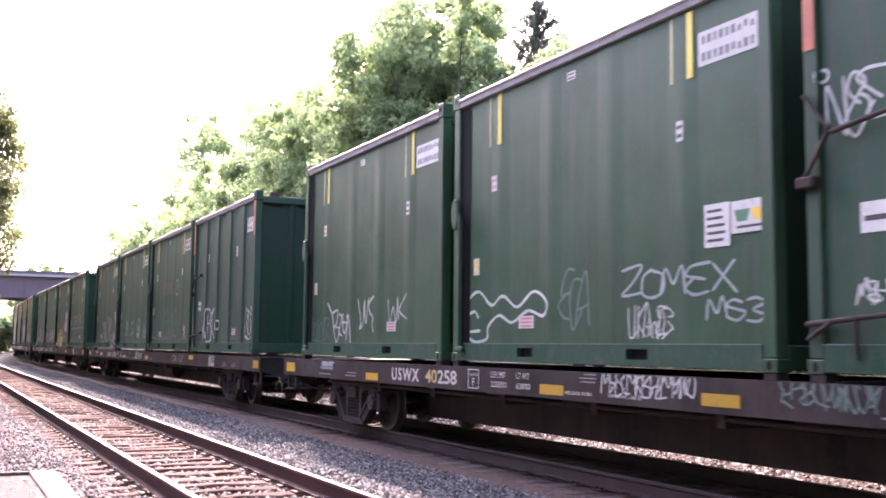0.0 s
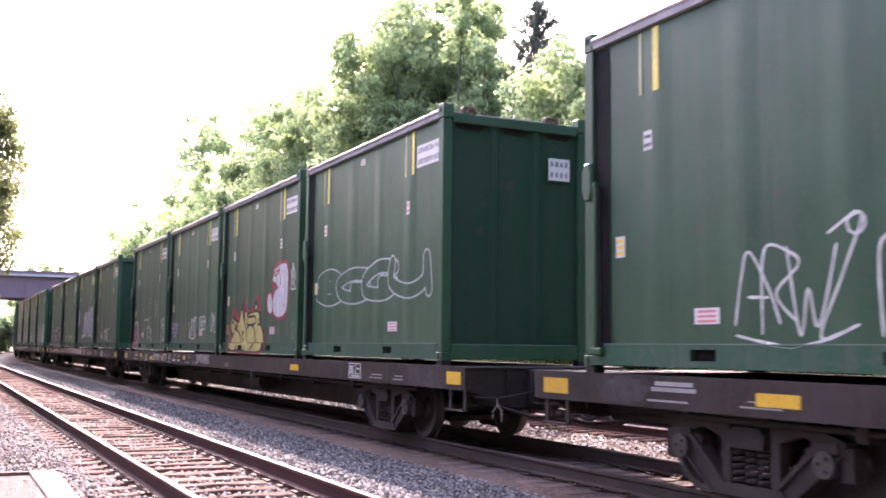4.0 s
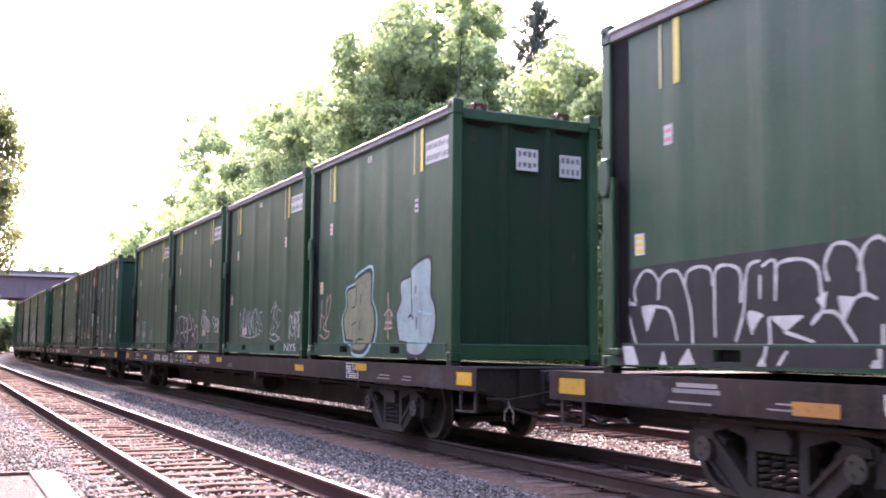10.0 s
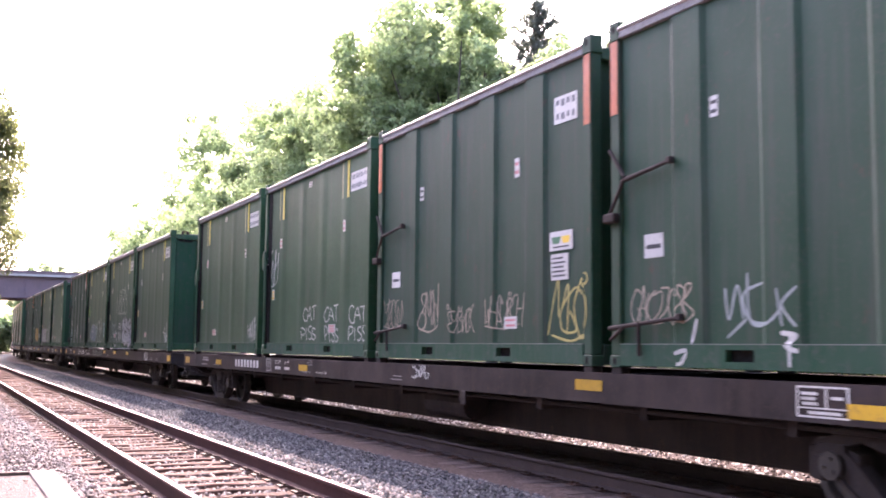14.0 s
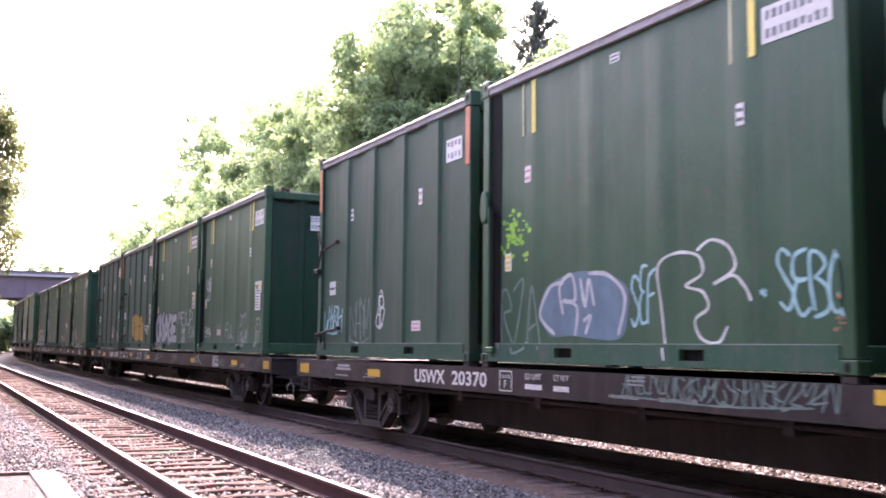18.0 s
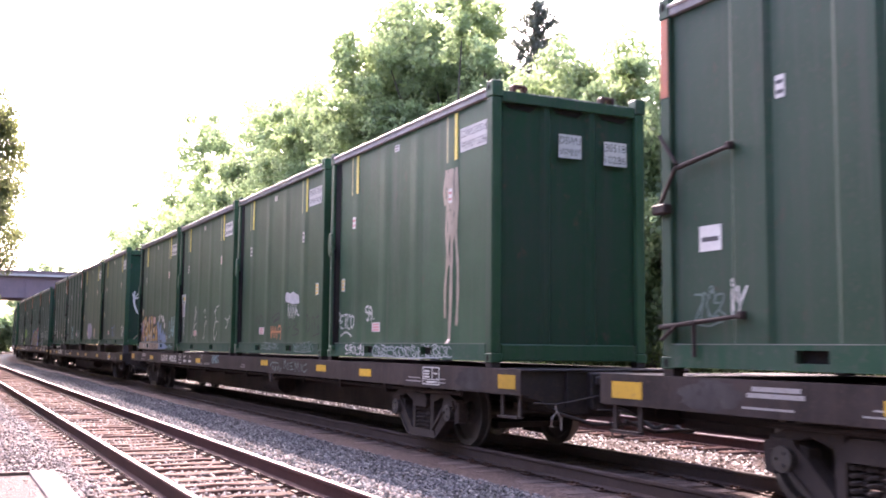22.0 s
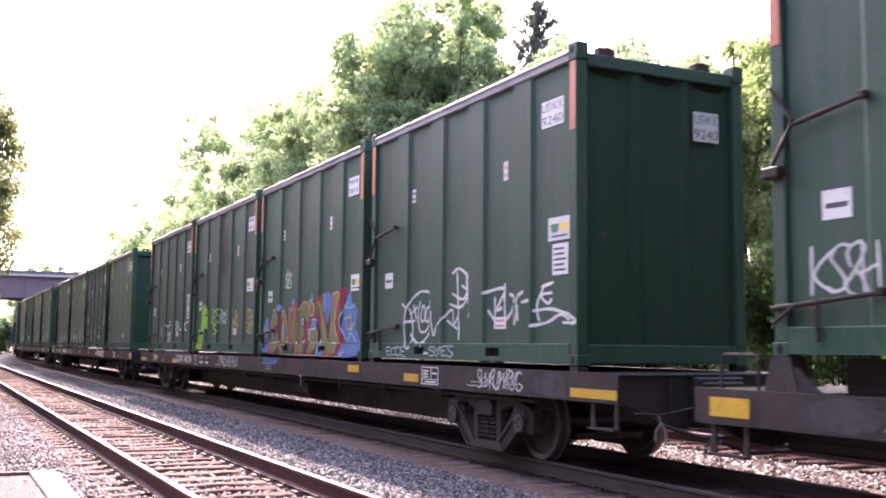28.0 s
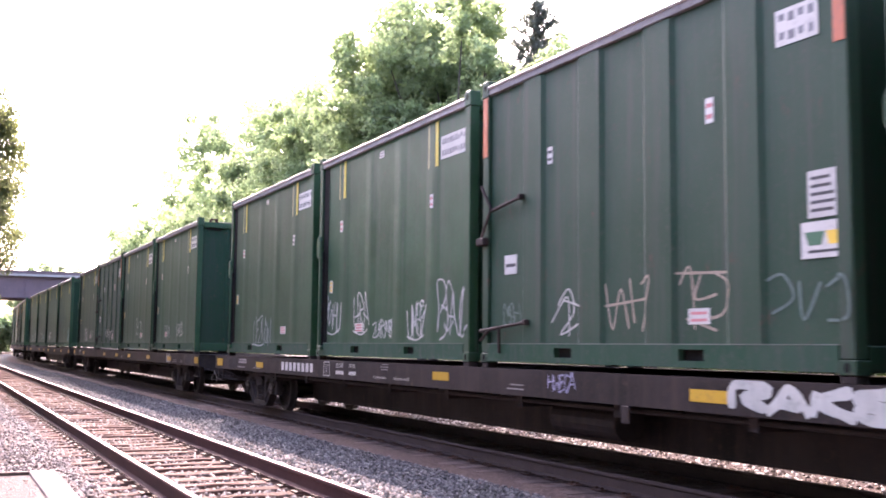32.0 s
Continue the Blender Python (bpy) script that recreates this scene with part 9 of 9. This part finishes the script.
def wheelset_bm():
    bm = cyl(bmesh.new(), 0.085, 0.085, (-1.06, 0, 0), (1.06, 0, 0), 14)
    for s in (-1, 1):
        prof = [(0.60, 0.09), (0.66, 0.14), (0.70, 0.36), (0.665, 0.40), (0.665, 0.487), (0.695, 0.487), (0.705, 0.462), (0.80, 0.452), (0.80, 0.385), (0.745, 0.36), (0.735, 0.16), (0.79, 0.12), (0.79, 0.09)]
        seg = 32
        rings = []
        for x, r in prof:
            rings.append([bm.verts.new((s * x, r * math.cos(k * math.tau / seg), r * math.sin(k * math.tau / seg))) for k in range(seg)])
        for a, b in zip(rings, rings[1:]):
            for k in range(seg):
                bm.faces.new((a[k], a[(k + 1) % seg], b[(k + 1) % seg], b[k]))
        cyl(bm, 0.115, 0.115, (s * 0.98, 0, 0), (s * 1.12, 0, 0), 16)
        for k in range(3):
            a = k * math.tau / 3
            cyl(bm, 0.016, 0.016, (s * 1.12, 0.06 * math.cos(a), 0.06 * math.sin(a)), (s * 1.14, 0.06 * math.cos(a), 0.06 * math.sin(a)), 6)
    bmesh.ops.recalc_face_normals(bm, faces=bm.faces)
    return bm


def side_frame_bm(s):
    """One cast side frame: arched top chord, two broad sloping struts with raised rims, columns and axle jaws."""
    bm = bmesh.new()

    def bar(pts, near=1.06, far=0.93):
        prism(bm, pts, "x", *sorted((s * far, s * near)))
    bar([(-1.08, 0.52), (-0.5, 0.70), (0.5, 0.70), (1.08, 0.52), (1.08, 0.64), (0.5, 0.83), (-0.5, 0.83), (-1.08, 0.64)], 1.07)
    bar([(-0.47, 0.07), (0.47, 0.07), (0.40, 0.18), (-0.40, 0.18)], 1.08)
    for m in (-1, 1):
        def mirrored(pts):
            return [(m * u, v) for u, v in pts][::m]
        bar(mirrored([(0.30, 0.10), (0.47, 0.07), (1.02, 0.50), (0.84, 0.62)]))
        bar(mirrored([(0.44, 0.065), (0.50, 0.09), (1.07, 0.53), (1.01, 0.53)]), 1.09)
        bar(mirrored([(0.30, 0.17), (0.36, 0.18), (0.88, 0.62), (0.80, 0.63)]), 1.09)
        bar(mirrored([(0.25, 0.17), (0.36, 0.17), (0.36, 0.75), (0.25, 0.75)]))
        bar(mirrored([(0.36, 0.58), (0.62, 0.66), (0.58, 0.74), (0.36, 0.74)]))
        bar(mirrored([(1.03, 0.32), (1.15, 0.34), (1.15, 0.60), (1.03, 0.60)]))
        bar(mirrored([(0.64, 0.34), (0.76, 0.32), (0.76, 0.60), (0.64, 0.56)]))
        bar(mirrored([(0.74, 0.55), (1.04, 0.55), (1.02, 0.63), (0.76, 0.63)]), 1.1)
    bar([(-0.2, 0.50), (0.2, 0.50), (0.22, 0.62), (0.16, 0.69), (-0.16, 0.69), (-0.22, 0.62)], 1.11)
    return bm


def spring_bm(x, y):
    bm = bmesh.new()
    pts = [Vector((x + 0.068 * math.cos(a), y + 0.068 * math.sin(a), 0.19 + 0.30 * a / (math.tau * 5))) for a in np.linspace(0, math.tau * 5, 41)]
    return tube(bm, pts, 0.02, 5)


def grime_bm(x, y, z, half, tall, seed):
    """A blotch of dried dirt with an uneven outline, lying on a sill."""
    rnd = random.Random(seed)
    bm = bmesh.new()
    ring = []
    for k in range(24):
        a = k * math.tau / 24
        f = rnd.uniform(0.7, 1.05)
        ring.append(bm.verts.new((x + math.copysign(0.0015, x), y + half * f * math.cos(a), z + max(-0.14, min(0.14, tall * f * math.sin(a) * 1.25)))))
    bm.faces.new(ring)
    return bm


def end_sill_bm(y):
    """The end of a wagon: a plate that deepens towards the coupler's striker."""
    line = [(-1.25, 1.105), (-1.25, 0.80), (-1.0, 0.74), (-0.78, 0.62), (-0.42, 0.56), (-0.24, 0.58), (-0.24, 0.94), (0.24, 0.94), (0.24, 0.58), (0.42, 0.56), (0.78, 0.62), (1.0, 0.74), (1.25, 0.80), (1.25, 1.105)]
    bm = bmesh.new()
    prism(bm, line, "y", y - 0.05, y + 0.05)
    box(bm, -1.27, 1.27, y - 0.085, y + 0.085, 1.085, 1.1125, bevel=0.008)
    for x in (-0.62, 0.62):
        box(bm, x - 0.02, x + 0.02, y - 0.1, y + 0.1, 0.66, 1.08)
    return bm


def flat_wagon(lo=-0.82):
    w = thing("flat_wagon", "grimy black flat wagon carrying four waste containers", "flat wagon", "wagons of the train")
    hi = LOAD_L + 0.95
    for s in (-1, 1):
        xo, xi = s * SILL_X, s * (SILL_X - 0.12)
        prof = [(xo, 0.80), (xo, 1.115), (xi, 1.115), (xi, 1.10), (xo - s * 0.014, 1.10), (xo - s * 0.014, 0.815), (xi, 0.815), (xi, 0.80)]
        part("side_sill", prism(bmesh.new(), prof, "y", lo, hi), SILL, w)
        rail = part("stake_pocket", boxed(*sorted((s * (SILL_X + 0.03), s * SILL_X)), 9.2, 9.34, 0.62, 0.8, bevel=0.01), SILL, w)
    bm = boxed(-1.15, 1.15, lo, hi, 1.085, 1.112)
    part("deck", bm, SHADE_STEEL, w, "deck plates painted dark for shade")
    part("centre_sill", boxed(-0.32, 0.32, lo - 0.1, hi + 0.1, 0.62, 1.08, bevel=0.02), SHADE_STEEL, w)
    fish = [(3.5, 0.63), (LOAD_L - 3.5, 0.63), (LOAD_L - 3.8, 0.25), (3.8, 0.25)]
    part("fish_belly", prism(bmesh.new(), fish, "x", -0.31, 0.31), SILL, w, "deep dark girder under the deck")
    for k in range(10):
        y = 3.6 + 2.0 * k
        part("cross_bearer", boxed(-1.15, 1.15, y - 0.06, y + 0.06, 0.66, 1.08), SILL, w)
    for y in (lo + 0.06, hi - 0.06):
        part("end_sill", end_sill_bm(y), SHADE_STEEL, w)
    for n in range(4):
        for e in (0.09, BOX_L - 0.09):
            y = n * (BOX_L + BOX_GAP) + e
            for x in (-1.14, 1.14):
                part("twist_lock", boxed(x - 0.07, x + 0.07, y - 0.08, y + 0.08, 1.112, BOX_Z, bevel=0.008), GEAR, w)
    for y, s in ((lo - 0.13, -1), (LOAD_L + 1.07, 1)):
        bm = boxed(-0.16, 0.16, *sorted((y - s * 0.3, y + s * 0.42)), 0.66, 0.92, bevel=0.04)
        box(bm, -0.22, 0.1, *sorted((y + s * 0.4, y + s * 0.62)), 0.68, 0.92, bevel=0.05)
        box(bm, 0.08, 0.22, *sorted((y + s * 0.4, y + s * 0.75)), 0.70, 0.90, bevel=0.05)
        part("coupler", bm, RUSTY, w, "rust-brown knuckle coupler")
        part("striker", boxed(-0.27, 0.27, *sorted((y - s * 0.06, y + s * 0.03)), 0.92, 1.03, bevel=0.02), SHADE_STEEL, w)
        part("draft_gear", boxed(-0.3, 0.3, *sorted((y - s * 0.25, y - s * 1.6)), 0.52, 0.76, bevel=0.03), SHADE_STEEL, w)
        bm = bmesh.new()
        pts = [Vector((0.3, y + s * f * 0.75, 0.66 - 0.24 * math.sin(f * math.pi * 0.9))) for f in np.linspace(0, 1, 9)]
        tube(bm, pts, 0.028)
        part("air_hose", bm, RUBBER, w)
        for sx in (-1, 1):
            yy = y + (0.22 if s < 0 else -0.32)
            bm = bmesh.new()
            x = sx * 1.22
            for q in (yy, yy + s * -0.42):
                box(bm, x - 0.012, x + 0.012, q - 0.03, q + 0.03, 0.53, 0.84)
            box(bm, x - 0.06, x + 0.02, *sorted((yy + 0.03 * s, yy - s * 0.45)), 0.52, 0.545)
            part("step_stirrup", bm, GEAR, w)
        bm = bmesh.new()
        yl = y + s * 0.02
        tube(bm, [(-0.9, yl + s * 0.04, 0.70), (-0.9, yl + s * 0.07, 0.62), (-0.97, yl + s * 0.07, 0.54), (-0.97, yl + s * 0.07, 0.44)], 0.011, 6)
        tube(bm, [(-0.9, yl + s * 0.07, 0.62), (-0.84, yl + s * 0.07, 0.54), (-0.84, yl + s * 0.07, 0.40)], 0.011, 6)
        handle = part("uncoupling_lever", bm, LEVER if s < 0 else GEAR, w, "pale worn uncoupling lever" if s < 0 else "")
        part("lever_rod", tube(bmesh.new(), [(-0.25, yl, 0.80), (-0.6, yl + s * 0.03, 0.74), (-0.9, yl + s * 0.04, 0.70), (-1.2, yl + s * 0.02, 0.72)], 0.013, 6), GEAR, handle)
        tube_bm = tube(bmesh.new(), [(-0.85, yl, 0.60), (-0.4, yl + s * 0.1, 0.46), (0.1, yl + s * 0.16, 0.46), (0.7, yl + s * 0.1, 0.5)], 0.022, 7)
        part("air_line", tube_bm, GEAR, w)
        for sx in (-1, 1):
            part("end_reflector", boxed(*sorted((sx * (SILL_X + 0.001), sx * (SILL_X + 0.006))), *((LOAD_L + 0.24, LOAD_L + 0.74) if s > 0 else (lo + 0.12, lo + 0.54)), 0.87, 1.04), REFLECT, w)
            part("grime_patch", grime_bm(sx * (SILL_X + 0.0008), LOAD_L - 0.75 if s > 0 else lo + 1.3, 0.96, 0.46, 0.13, 5 + s), GRIME, w, "pale grey grime on the sill")["kind"] = "stuff"
    frame_l, frame_r = mesh_of("side_frame", side_frame_bm(-1), GEAR), mesh_of("side_frame", side_frame_bm(1), GEAR)
    axle = mesh_of("wheelset", wheelset_bm(), WHEEL)
    springs = []
    for s in (-1, 1):
        for dy in (-0.16, 0.0, 0.16):
            springs.append(mesh_of("spring", spring_bm(s * 1.0, dy), GEAR))
    for y in TRUCKS:
        b = part("bogie", boxed(-1.0, 1.0, -0.2, 0.2, 0.46, 0.74, bevel=0.03), GEAR, w)
        b.location.y = y
        part("side_frame", frame_l, GEAR, b)
        part("side_frame", frame_r, GEAR, b)
        for sp in springs:
            part("spring", sp, GEAR, b)
        for s in (-1, 1):
            part("brake_beam", boxed(-0.75, 0.75, s * 0.42 - 0.04, s * 0.42 + 0.04, 0.34, 0.44), GEAR, b)
            part("brake_rod", boxed(-0.5, 0.5, *sorted((s * 0.55, s * 1.25)), 0.26, 0.34), GEAR, b)
            part("brake_lever", boxed(-0.1, 0.14, s * 0.68 - 0.3, s * 0.68 + 0.3, 0.5, 0.66), GEAR, b)
            ws = part("wheelset", axle, WHEEL, b)
            ws.location = (0, s * HALF_BASE, AXLE_R)
    for y in TRUCKS:
        part("body_bolster", boxed(-1.14, 1.14, y - 0.3, y + 0.3, 0.76, 1.08, bevel=0.02), SILL, w)
    for x, y in ((-0.7, 10.0), (0.7, 15.5)):
        part("air_tank", cyl(bmesh.new(), 0.2, 0.2, (x, y, 0.55), (x, y + 1.3, 0.55), 18), SILL, w)
    part("brake_pipe", cyl(bmesh.new(), 0.025, 0.025, (-1.12, 1.0, 0.74), (-1.12, 24.0, 0.74), 8), GEAR, w)
    bm = bmesh.new()
    y0, y1, x = 2.88, 3.42, -SILL_X
    for a, b, c, d in ((y0, y1, 0.84, 0.855), (y0, y1, 1.075, 1.09), (y0, y1, 0.91, 0.922), (y0, y0 + 0.018, 0.855, 1.075), (y1 - 0.018, y1, 0.855, 1.075), (3.1, 3.118, 0.922, 1.075)):
        box(bm, x - 0.005, x - 0.001, a, b, c, d)
    table = part("stencil_table", bm, STENCIL, w)
    for k, (a, b, z) in enumerate(((3.2, 3.37, 1.03), (3.22, 3.37, 0.99), (3.2, 3.36, 0.95), (2.94, 3.06, 1.0), (2.96, 3.3, 0.88))):
        part("print_bar", boxed(x - 0.005, x - 0.001, a, b, z - 0.012, z + 0.012), STENCIL, table)
    for y, ww in ((2.0, 0.5), (1.2, 0.35), (11.3, 0.4), (22.3, 0.5)):
        for k in range(2):
            part("stencil_line", boxed(x - 0.005, x - 0.001, y, y + ww * (1 - 0.2 * k), 0.87 + 0.05 * k, 0.885 + 0.05 * k), FADED_STENCIL, w)
    for z, a, b, h in ((1.04, 23.42, 23.98, 0.04), (0.985, 23.38, 24.04, 0.04), (0.875, 23.5, 24.1, 0.02)):
        part("print_bar", boxed(x - 0.005, x - 0.001, a, b, z - h / 2, z + h / 2), FADED_STENCIL, w)
    return w


NUMBERS = ["40258", "40251", "40177", "2032", "40206", "", "20370", "40139", "40055", "638397", "40181", ""]
WAGONS = []
for i in range(len(FRONTS)):
    w = flat_wagon() if i == 0 else (flat_wagon(-0.2) if i == HIGH_CAR else copy_thing(WAGONS[0], Matrix()))
    WAGONS.append(w)
# the last wagons are only seen far off: their hidden gear is left out
HIDDEN_GEAR = {"cross_bearer", "brake_pipe", "air_tank", "air_line", "air_hose", "draft_gear", "grime_patch", "stencil_line", "print_bar", "stencil_table", "spring", "brake_beam", "brake_rod", "brake_lever", "uncoupling_lever", "lever_rod", "striker"}
for w in WAGONS[13:]:
    for ob in [o for o in w.children_recursive if o.name.split(".")[0] in HIDDEN_GEAR]:
        bpy.data.objects.remove(ob)
for i, w in enumerate(WAGONS[:12]):
    number = NUMBERS[i]
    box_at = LOAD_L - 6.98
    y_left = box_at + {3: 3.31, 7: 2.61, HIGH_CAR: 3.3, 10: 2.28, 2: 2.39}.get(i, 2.5)
    pitch = {7: 0.185, HIGH_CAR: 0.215, 10: 0.18}.get(i, 0.2)
    tall, broad, space = {HIGH_CAR: (0.23, 0.86, 0.03), 10: (0.215, 0.98, 0.07), 2: (0.21, 1.02, 0.1)}.get(i, (0.19, 0.97, 0.22))
    if number:
        bm = text_bm("USWX", tall, broad, 0.02, 1.25 if i in (0, 2) else 1.0)
        part("reporting_mark", onto_side(bm, -SILL_X - 0.003, y_left, 0.865), STENCIL, w, "white stencilled letters")
        head = {0: 2, 1: 3, 2: 2}.get(i, 0)
        for body, start in ((number[:head], 0), (number[head:], head)):
            if body:
                bm = text_bm(body, tall, pitch * len(body) - 0.02, 0.02, 1.2 if i == 2 else 1.0)
                part("wagon_number", onto_side(bm, -SILL_X - 0.003, y_left - broad - space - pitch * start, 0.865), STENCIL if start == head else GOLD_STENCIL, w, "stencilled figures")
    else:
        bm = bmesh.new()
        for k in range(8):
            box(bm, -SILL_X - 0.004, -SILL_X - 0.001, y_left - 0.25 * k - 0.15, y_left - 0.25 * k, 0.88, 1.04)
        part("stencil_line", bm, STENCIL, w)["kind"] = "stuff"
    y = box_at
    bm = bmesh.new()
    for a, b, c, d in ((y - 0.3, y, 0.84, 0.852), (y - 0.3, y, 1.078, 1.09), (y - 0.3, y - 0.288, 0.852, 1.078), (y - 0.012, y, 0.852, 1.078)):
        box(bm, -SILL_X - 0.004, -SILL_X - 0.001, a, b, c, d)
    frame_box = part("clearance_box", bm, STENCIL, w)
    part("letters", onto_side(text_bm("PLATE", 0.04, 0.2), -SILL_X - 0.003, y - 0.05, 1.0), STENCIL, frame_box)
    part("letters", onto_side(text_bm("F", 0.1), -SILL_X - 0.003, y - 0.12, 0.875), STENCIL, frame_box)
    part("letters", onto_side(text_bm("LD LMT", 0.07, 0.36), -SILL_X - 0.003, y - 0.62, 1.0), STENCIL, w)
    part("letters", onto_side(text_bm("LT WT", 0.07, 0.3), -SILL_X - 0.003, y - 1.25, 1.0), STENCIL, w)
    for yy, ww, body in ((y - 0.62, 0.38, "223200"), (y - 1.25, 0.32, "63100" if i == 7 else "62800")):
        if i in (0, 4) or (i, body) == (7, "63100"):
            part("letters", onto_side(text_bm(body, 0.07, ww), -SILL_X - 0.003, yy, 0.88), STENCIL, w)
            continue
        bm = bmesh.new()
        for k in range(len(body)):
            box(bm, -SILL_X - 0.004, -SILL_X - 0.001, yy - ww * (k + 0.75) / len(body), yy - ww * k / len(body), 0.885, 0.945)
        part("print_bar", bm, STENCIL, w)["kind"] = "stuff"
    # small notes for the crew
    bm = bmesh.new()
    for k, (a, b) in enumerate(((15.39, 15.66), (15.37, 15.68), (15.37, 15.6))):
        box(bm, -SILL_X - 0.004, -SILL_X - 0.001, a, b, 1.005 + 0.04 * k, 1.018 + 0.04 * k)
    box(bm, -SILL_X - 0.004, -SILL_X - 0.001, 14.6, 14.68, 0.905, 0.912)
    part("stencil_line", bm, FADED_STENCIL, w)["kind"] = "stuff"
    for yy, body, ww in ((15.97, "RELEASE ROD", 0.5), (15.15, "RETAINING VALVE", 0.55)):
        part("letters", onto_side(text_bm(body, 0.036, ww), -SILL_X - 0.003, yy, 0.865), STENCIL, w)["kind"] = "stuff"


# the weight table stands at another place on some wagons
for i, shift in ((1, 0.35), (4, 0.42), (7, 0.72), (8, -1.5), (10, 0.5)):
    for ob in WAGONS[i].children:
        if ob.name.split(".")[0] == "stencil_table":
            ob.location.y += shift
# yellow reflectors along the sill: y and z, where a wagon's differ from the usual row
REFLECTORS = {0: ((21.6, 0.89), (16.25, 0.9), (13.45, 0.92), (6.35, 0.95)), 1: ((22.35, 0.95), (16.55, 0.92), (12.28, 0.93), (5.8, 1.02)), 2: ((22.78, 1.0), (21.0, 0.93), (16.16, 1.0), (6.35, 0.95)),
              3: ((22.27, 0.9), (18.72, 0.93), (6.35, 0.95)), 4: ((22.35, 0.95), (15.8, 1.02), (12.53, 1.01), (6.35, 0.95), (3.18, 1.03)), 5: ((22.35, 0.95), (15.9, 0.95), (6.39, 0.98), (2.65, 0.91)),
              6: ((22.35, 0.95), (12.35, 1.03), (9.72, 1.03), (6.84, 1.03)), 7: ((22.35, 0.95), (16.04, 1.0), (12.8, 0.95), (6.35, 0.95), (2.07, 0.96)), 8: ((22.35, 0.95), (15.9, 0.95), (9.8, 1.0), (6.24, 0.97), (4.12, 0.945)),
              11: ((22.35, 0.95), (13.54, 0.97), (8.04, 0.95)),
              10: ((23.6, 0.96), (20.82, 0.9), (6.6, 1.0), (4.28, 0.92))}
for i, w in enumerate(WAGONS):
    for y, z in REFLECTORS.get(i, ((22.35, 0.95), (15.9, 0.95), (12.8, 0.95), (10.0, 0.95), (6.35, 0.95), (3.0, 0.95))):
        half = 0.13 if (i, y) == (2, 16.16) else 0.25
        part("reflector", boxed(-SILL_X - 0.006, -SILL_X - 0.001, y - half, y + half, z - 0.057, z + 0.057), FADED_REFLECT if i == 3 else REFLECT, w)


for y, s in ((-0.05, 1), (LOAD_L + 0.05, -1)):
    for x in (-1.2, 1.2):
        bm = prism(bmesh.new(), [(y, 1.115), (y + s * 0.55, 1.115), (y + s * 0.32, BOX_Z + 0.14), (y, BOX_Z + 0.14)], "x", x - 0.02, x + 0.02)
        part("end_gusset", bm, SILL, WAGONS[HIGH_CAR])
grab = tube(bmesh.new(), [(-1.2, y, z) for y, z in ((LOAD_L + 0.2, 1.1), (LOAD_L + 0.2, 1.38), (LOAD_L + 0.24, 1.42), (LOAD_L + 0.62, 1.42), (LOAD_L + 0.66, 1.38), (LOAD_L + 0.66, 1.1))], 0.018)
part("grab_iron", grab, GEAR, WAGONS[HIGH_CAR])


def on_sill(a, z, lift):
    return (-SILL_X - 0.001 - lift, a, min(1.11, max(0.805, z)))


for i, w in enumerate(WAGONS):
    if (i, "sill") in MARKS:
        paint_marks(w, MARKS[i, "sill"], on_sill, 900 + i, -SILL_X)
for n in range(4):
    for e in (0.09, BOX_L - 0.09):
        for x in (-1.14, 1.14):
            y = n * (BOX_L + BOX_GAP) + e
            part("saddle", prism(bmesh.new(), [(y - 0.2, 1.02), (y + 0.2, 1.02), (y + 0.1, BOX_Z + 0.14), (y - 0.1, BOX_Z + 0.14)], "x", x - 0.09, x + 0.09), GEAR, WAGONS[HIGH_CAR])
for x in (-0.75, 0.75):
    part("deck_stringer", boxed(x - 0.06, x + 0.06, 0.4, LOAD_L - 0.4, 1.025, BOX_Z + 0.13), SHADE_STEEL, WAGONS[HIGH_CAR], "dark lengthwise beam on the deck")
for ob in WAGONS[HIGH_CAR].children:
    if ob.name.split(".")[0] not in ("bogie", "saddle", "deck_stringer", "coupler", "twist_lock"):
        ob.location.z -= 0.09
for ob in [o for o in WAGONS[HIGH_CAR].children if o.name.split(".")[0] == "twist_lock"]:
    bpy.data.objects.remove(ob)
for ob in [o for o in WAGONS[10].children if o.name.split(".")[0] == "end_reflector" and o.data.vertices[0].co.x < 0]:
    bpy.data.objects.remove(ob)
for a, b in ((-0.8, 0.06), (LOAD_L - 0.05, LOAD_L + 0.85)):
    part("end_reflector", boxed(-SILL_X - 0.006, -SILL_X - 0.001, a, b, 0.84, 0.94), REFLECT, WAGONS[10], "long yellow reflective stripe")


# ---- what moves: the whole train, and its wheels ----
def motions():
    seconds = [k * 1.0 for k in range(33)]
    for i, w in enumerate(WAGONS):
        poses = [car_pose(i, t) for t in seconds]
        walk(w, list(zip(seconds, poses)))
        lift = BOX_Z + (0.14 if i == HIGH_CAR else 0.0)
        for n in range(4):
            off = Matrix.Translation((0, BOX_L / 2 + n * (BOX_L + BOX_GAP), lift))
            walk(LOAD[i, n], [(t, m @ off) for t, m in zip(seconds, poses)])
    beat = [k * 2 / FPS for k in range(481)]
    turns = [travelled(t) / AXLE_R for t in beat]
    for i, w in enumerate(WAGONS[:12]):
        for ob in w.children_recursive:
            if ob.name.split(".")[0] == "wheelset":
                y = ob.location.y
                walk(ob, [(t, pose(0, y, AXLE_R, rx=math.degrees(a))) for t, a in zip(beat, turns)])


motions()
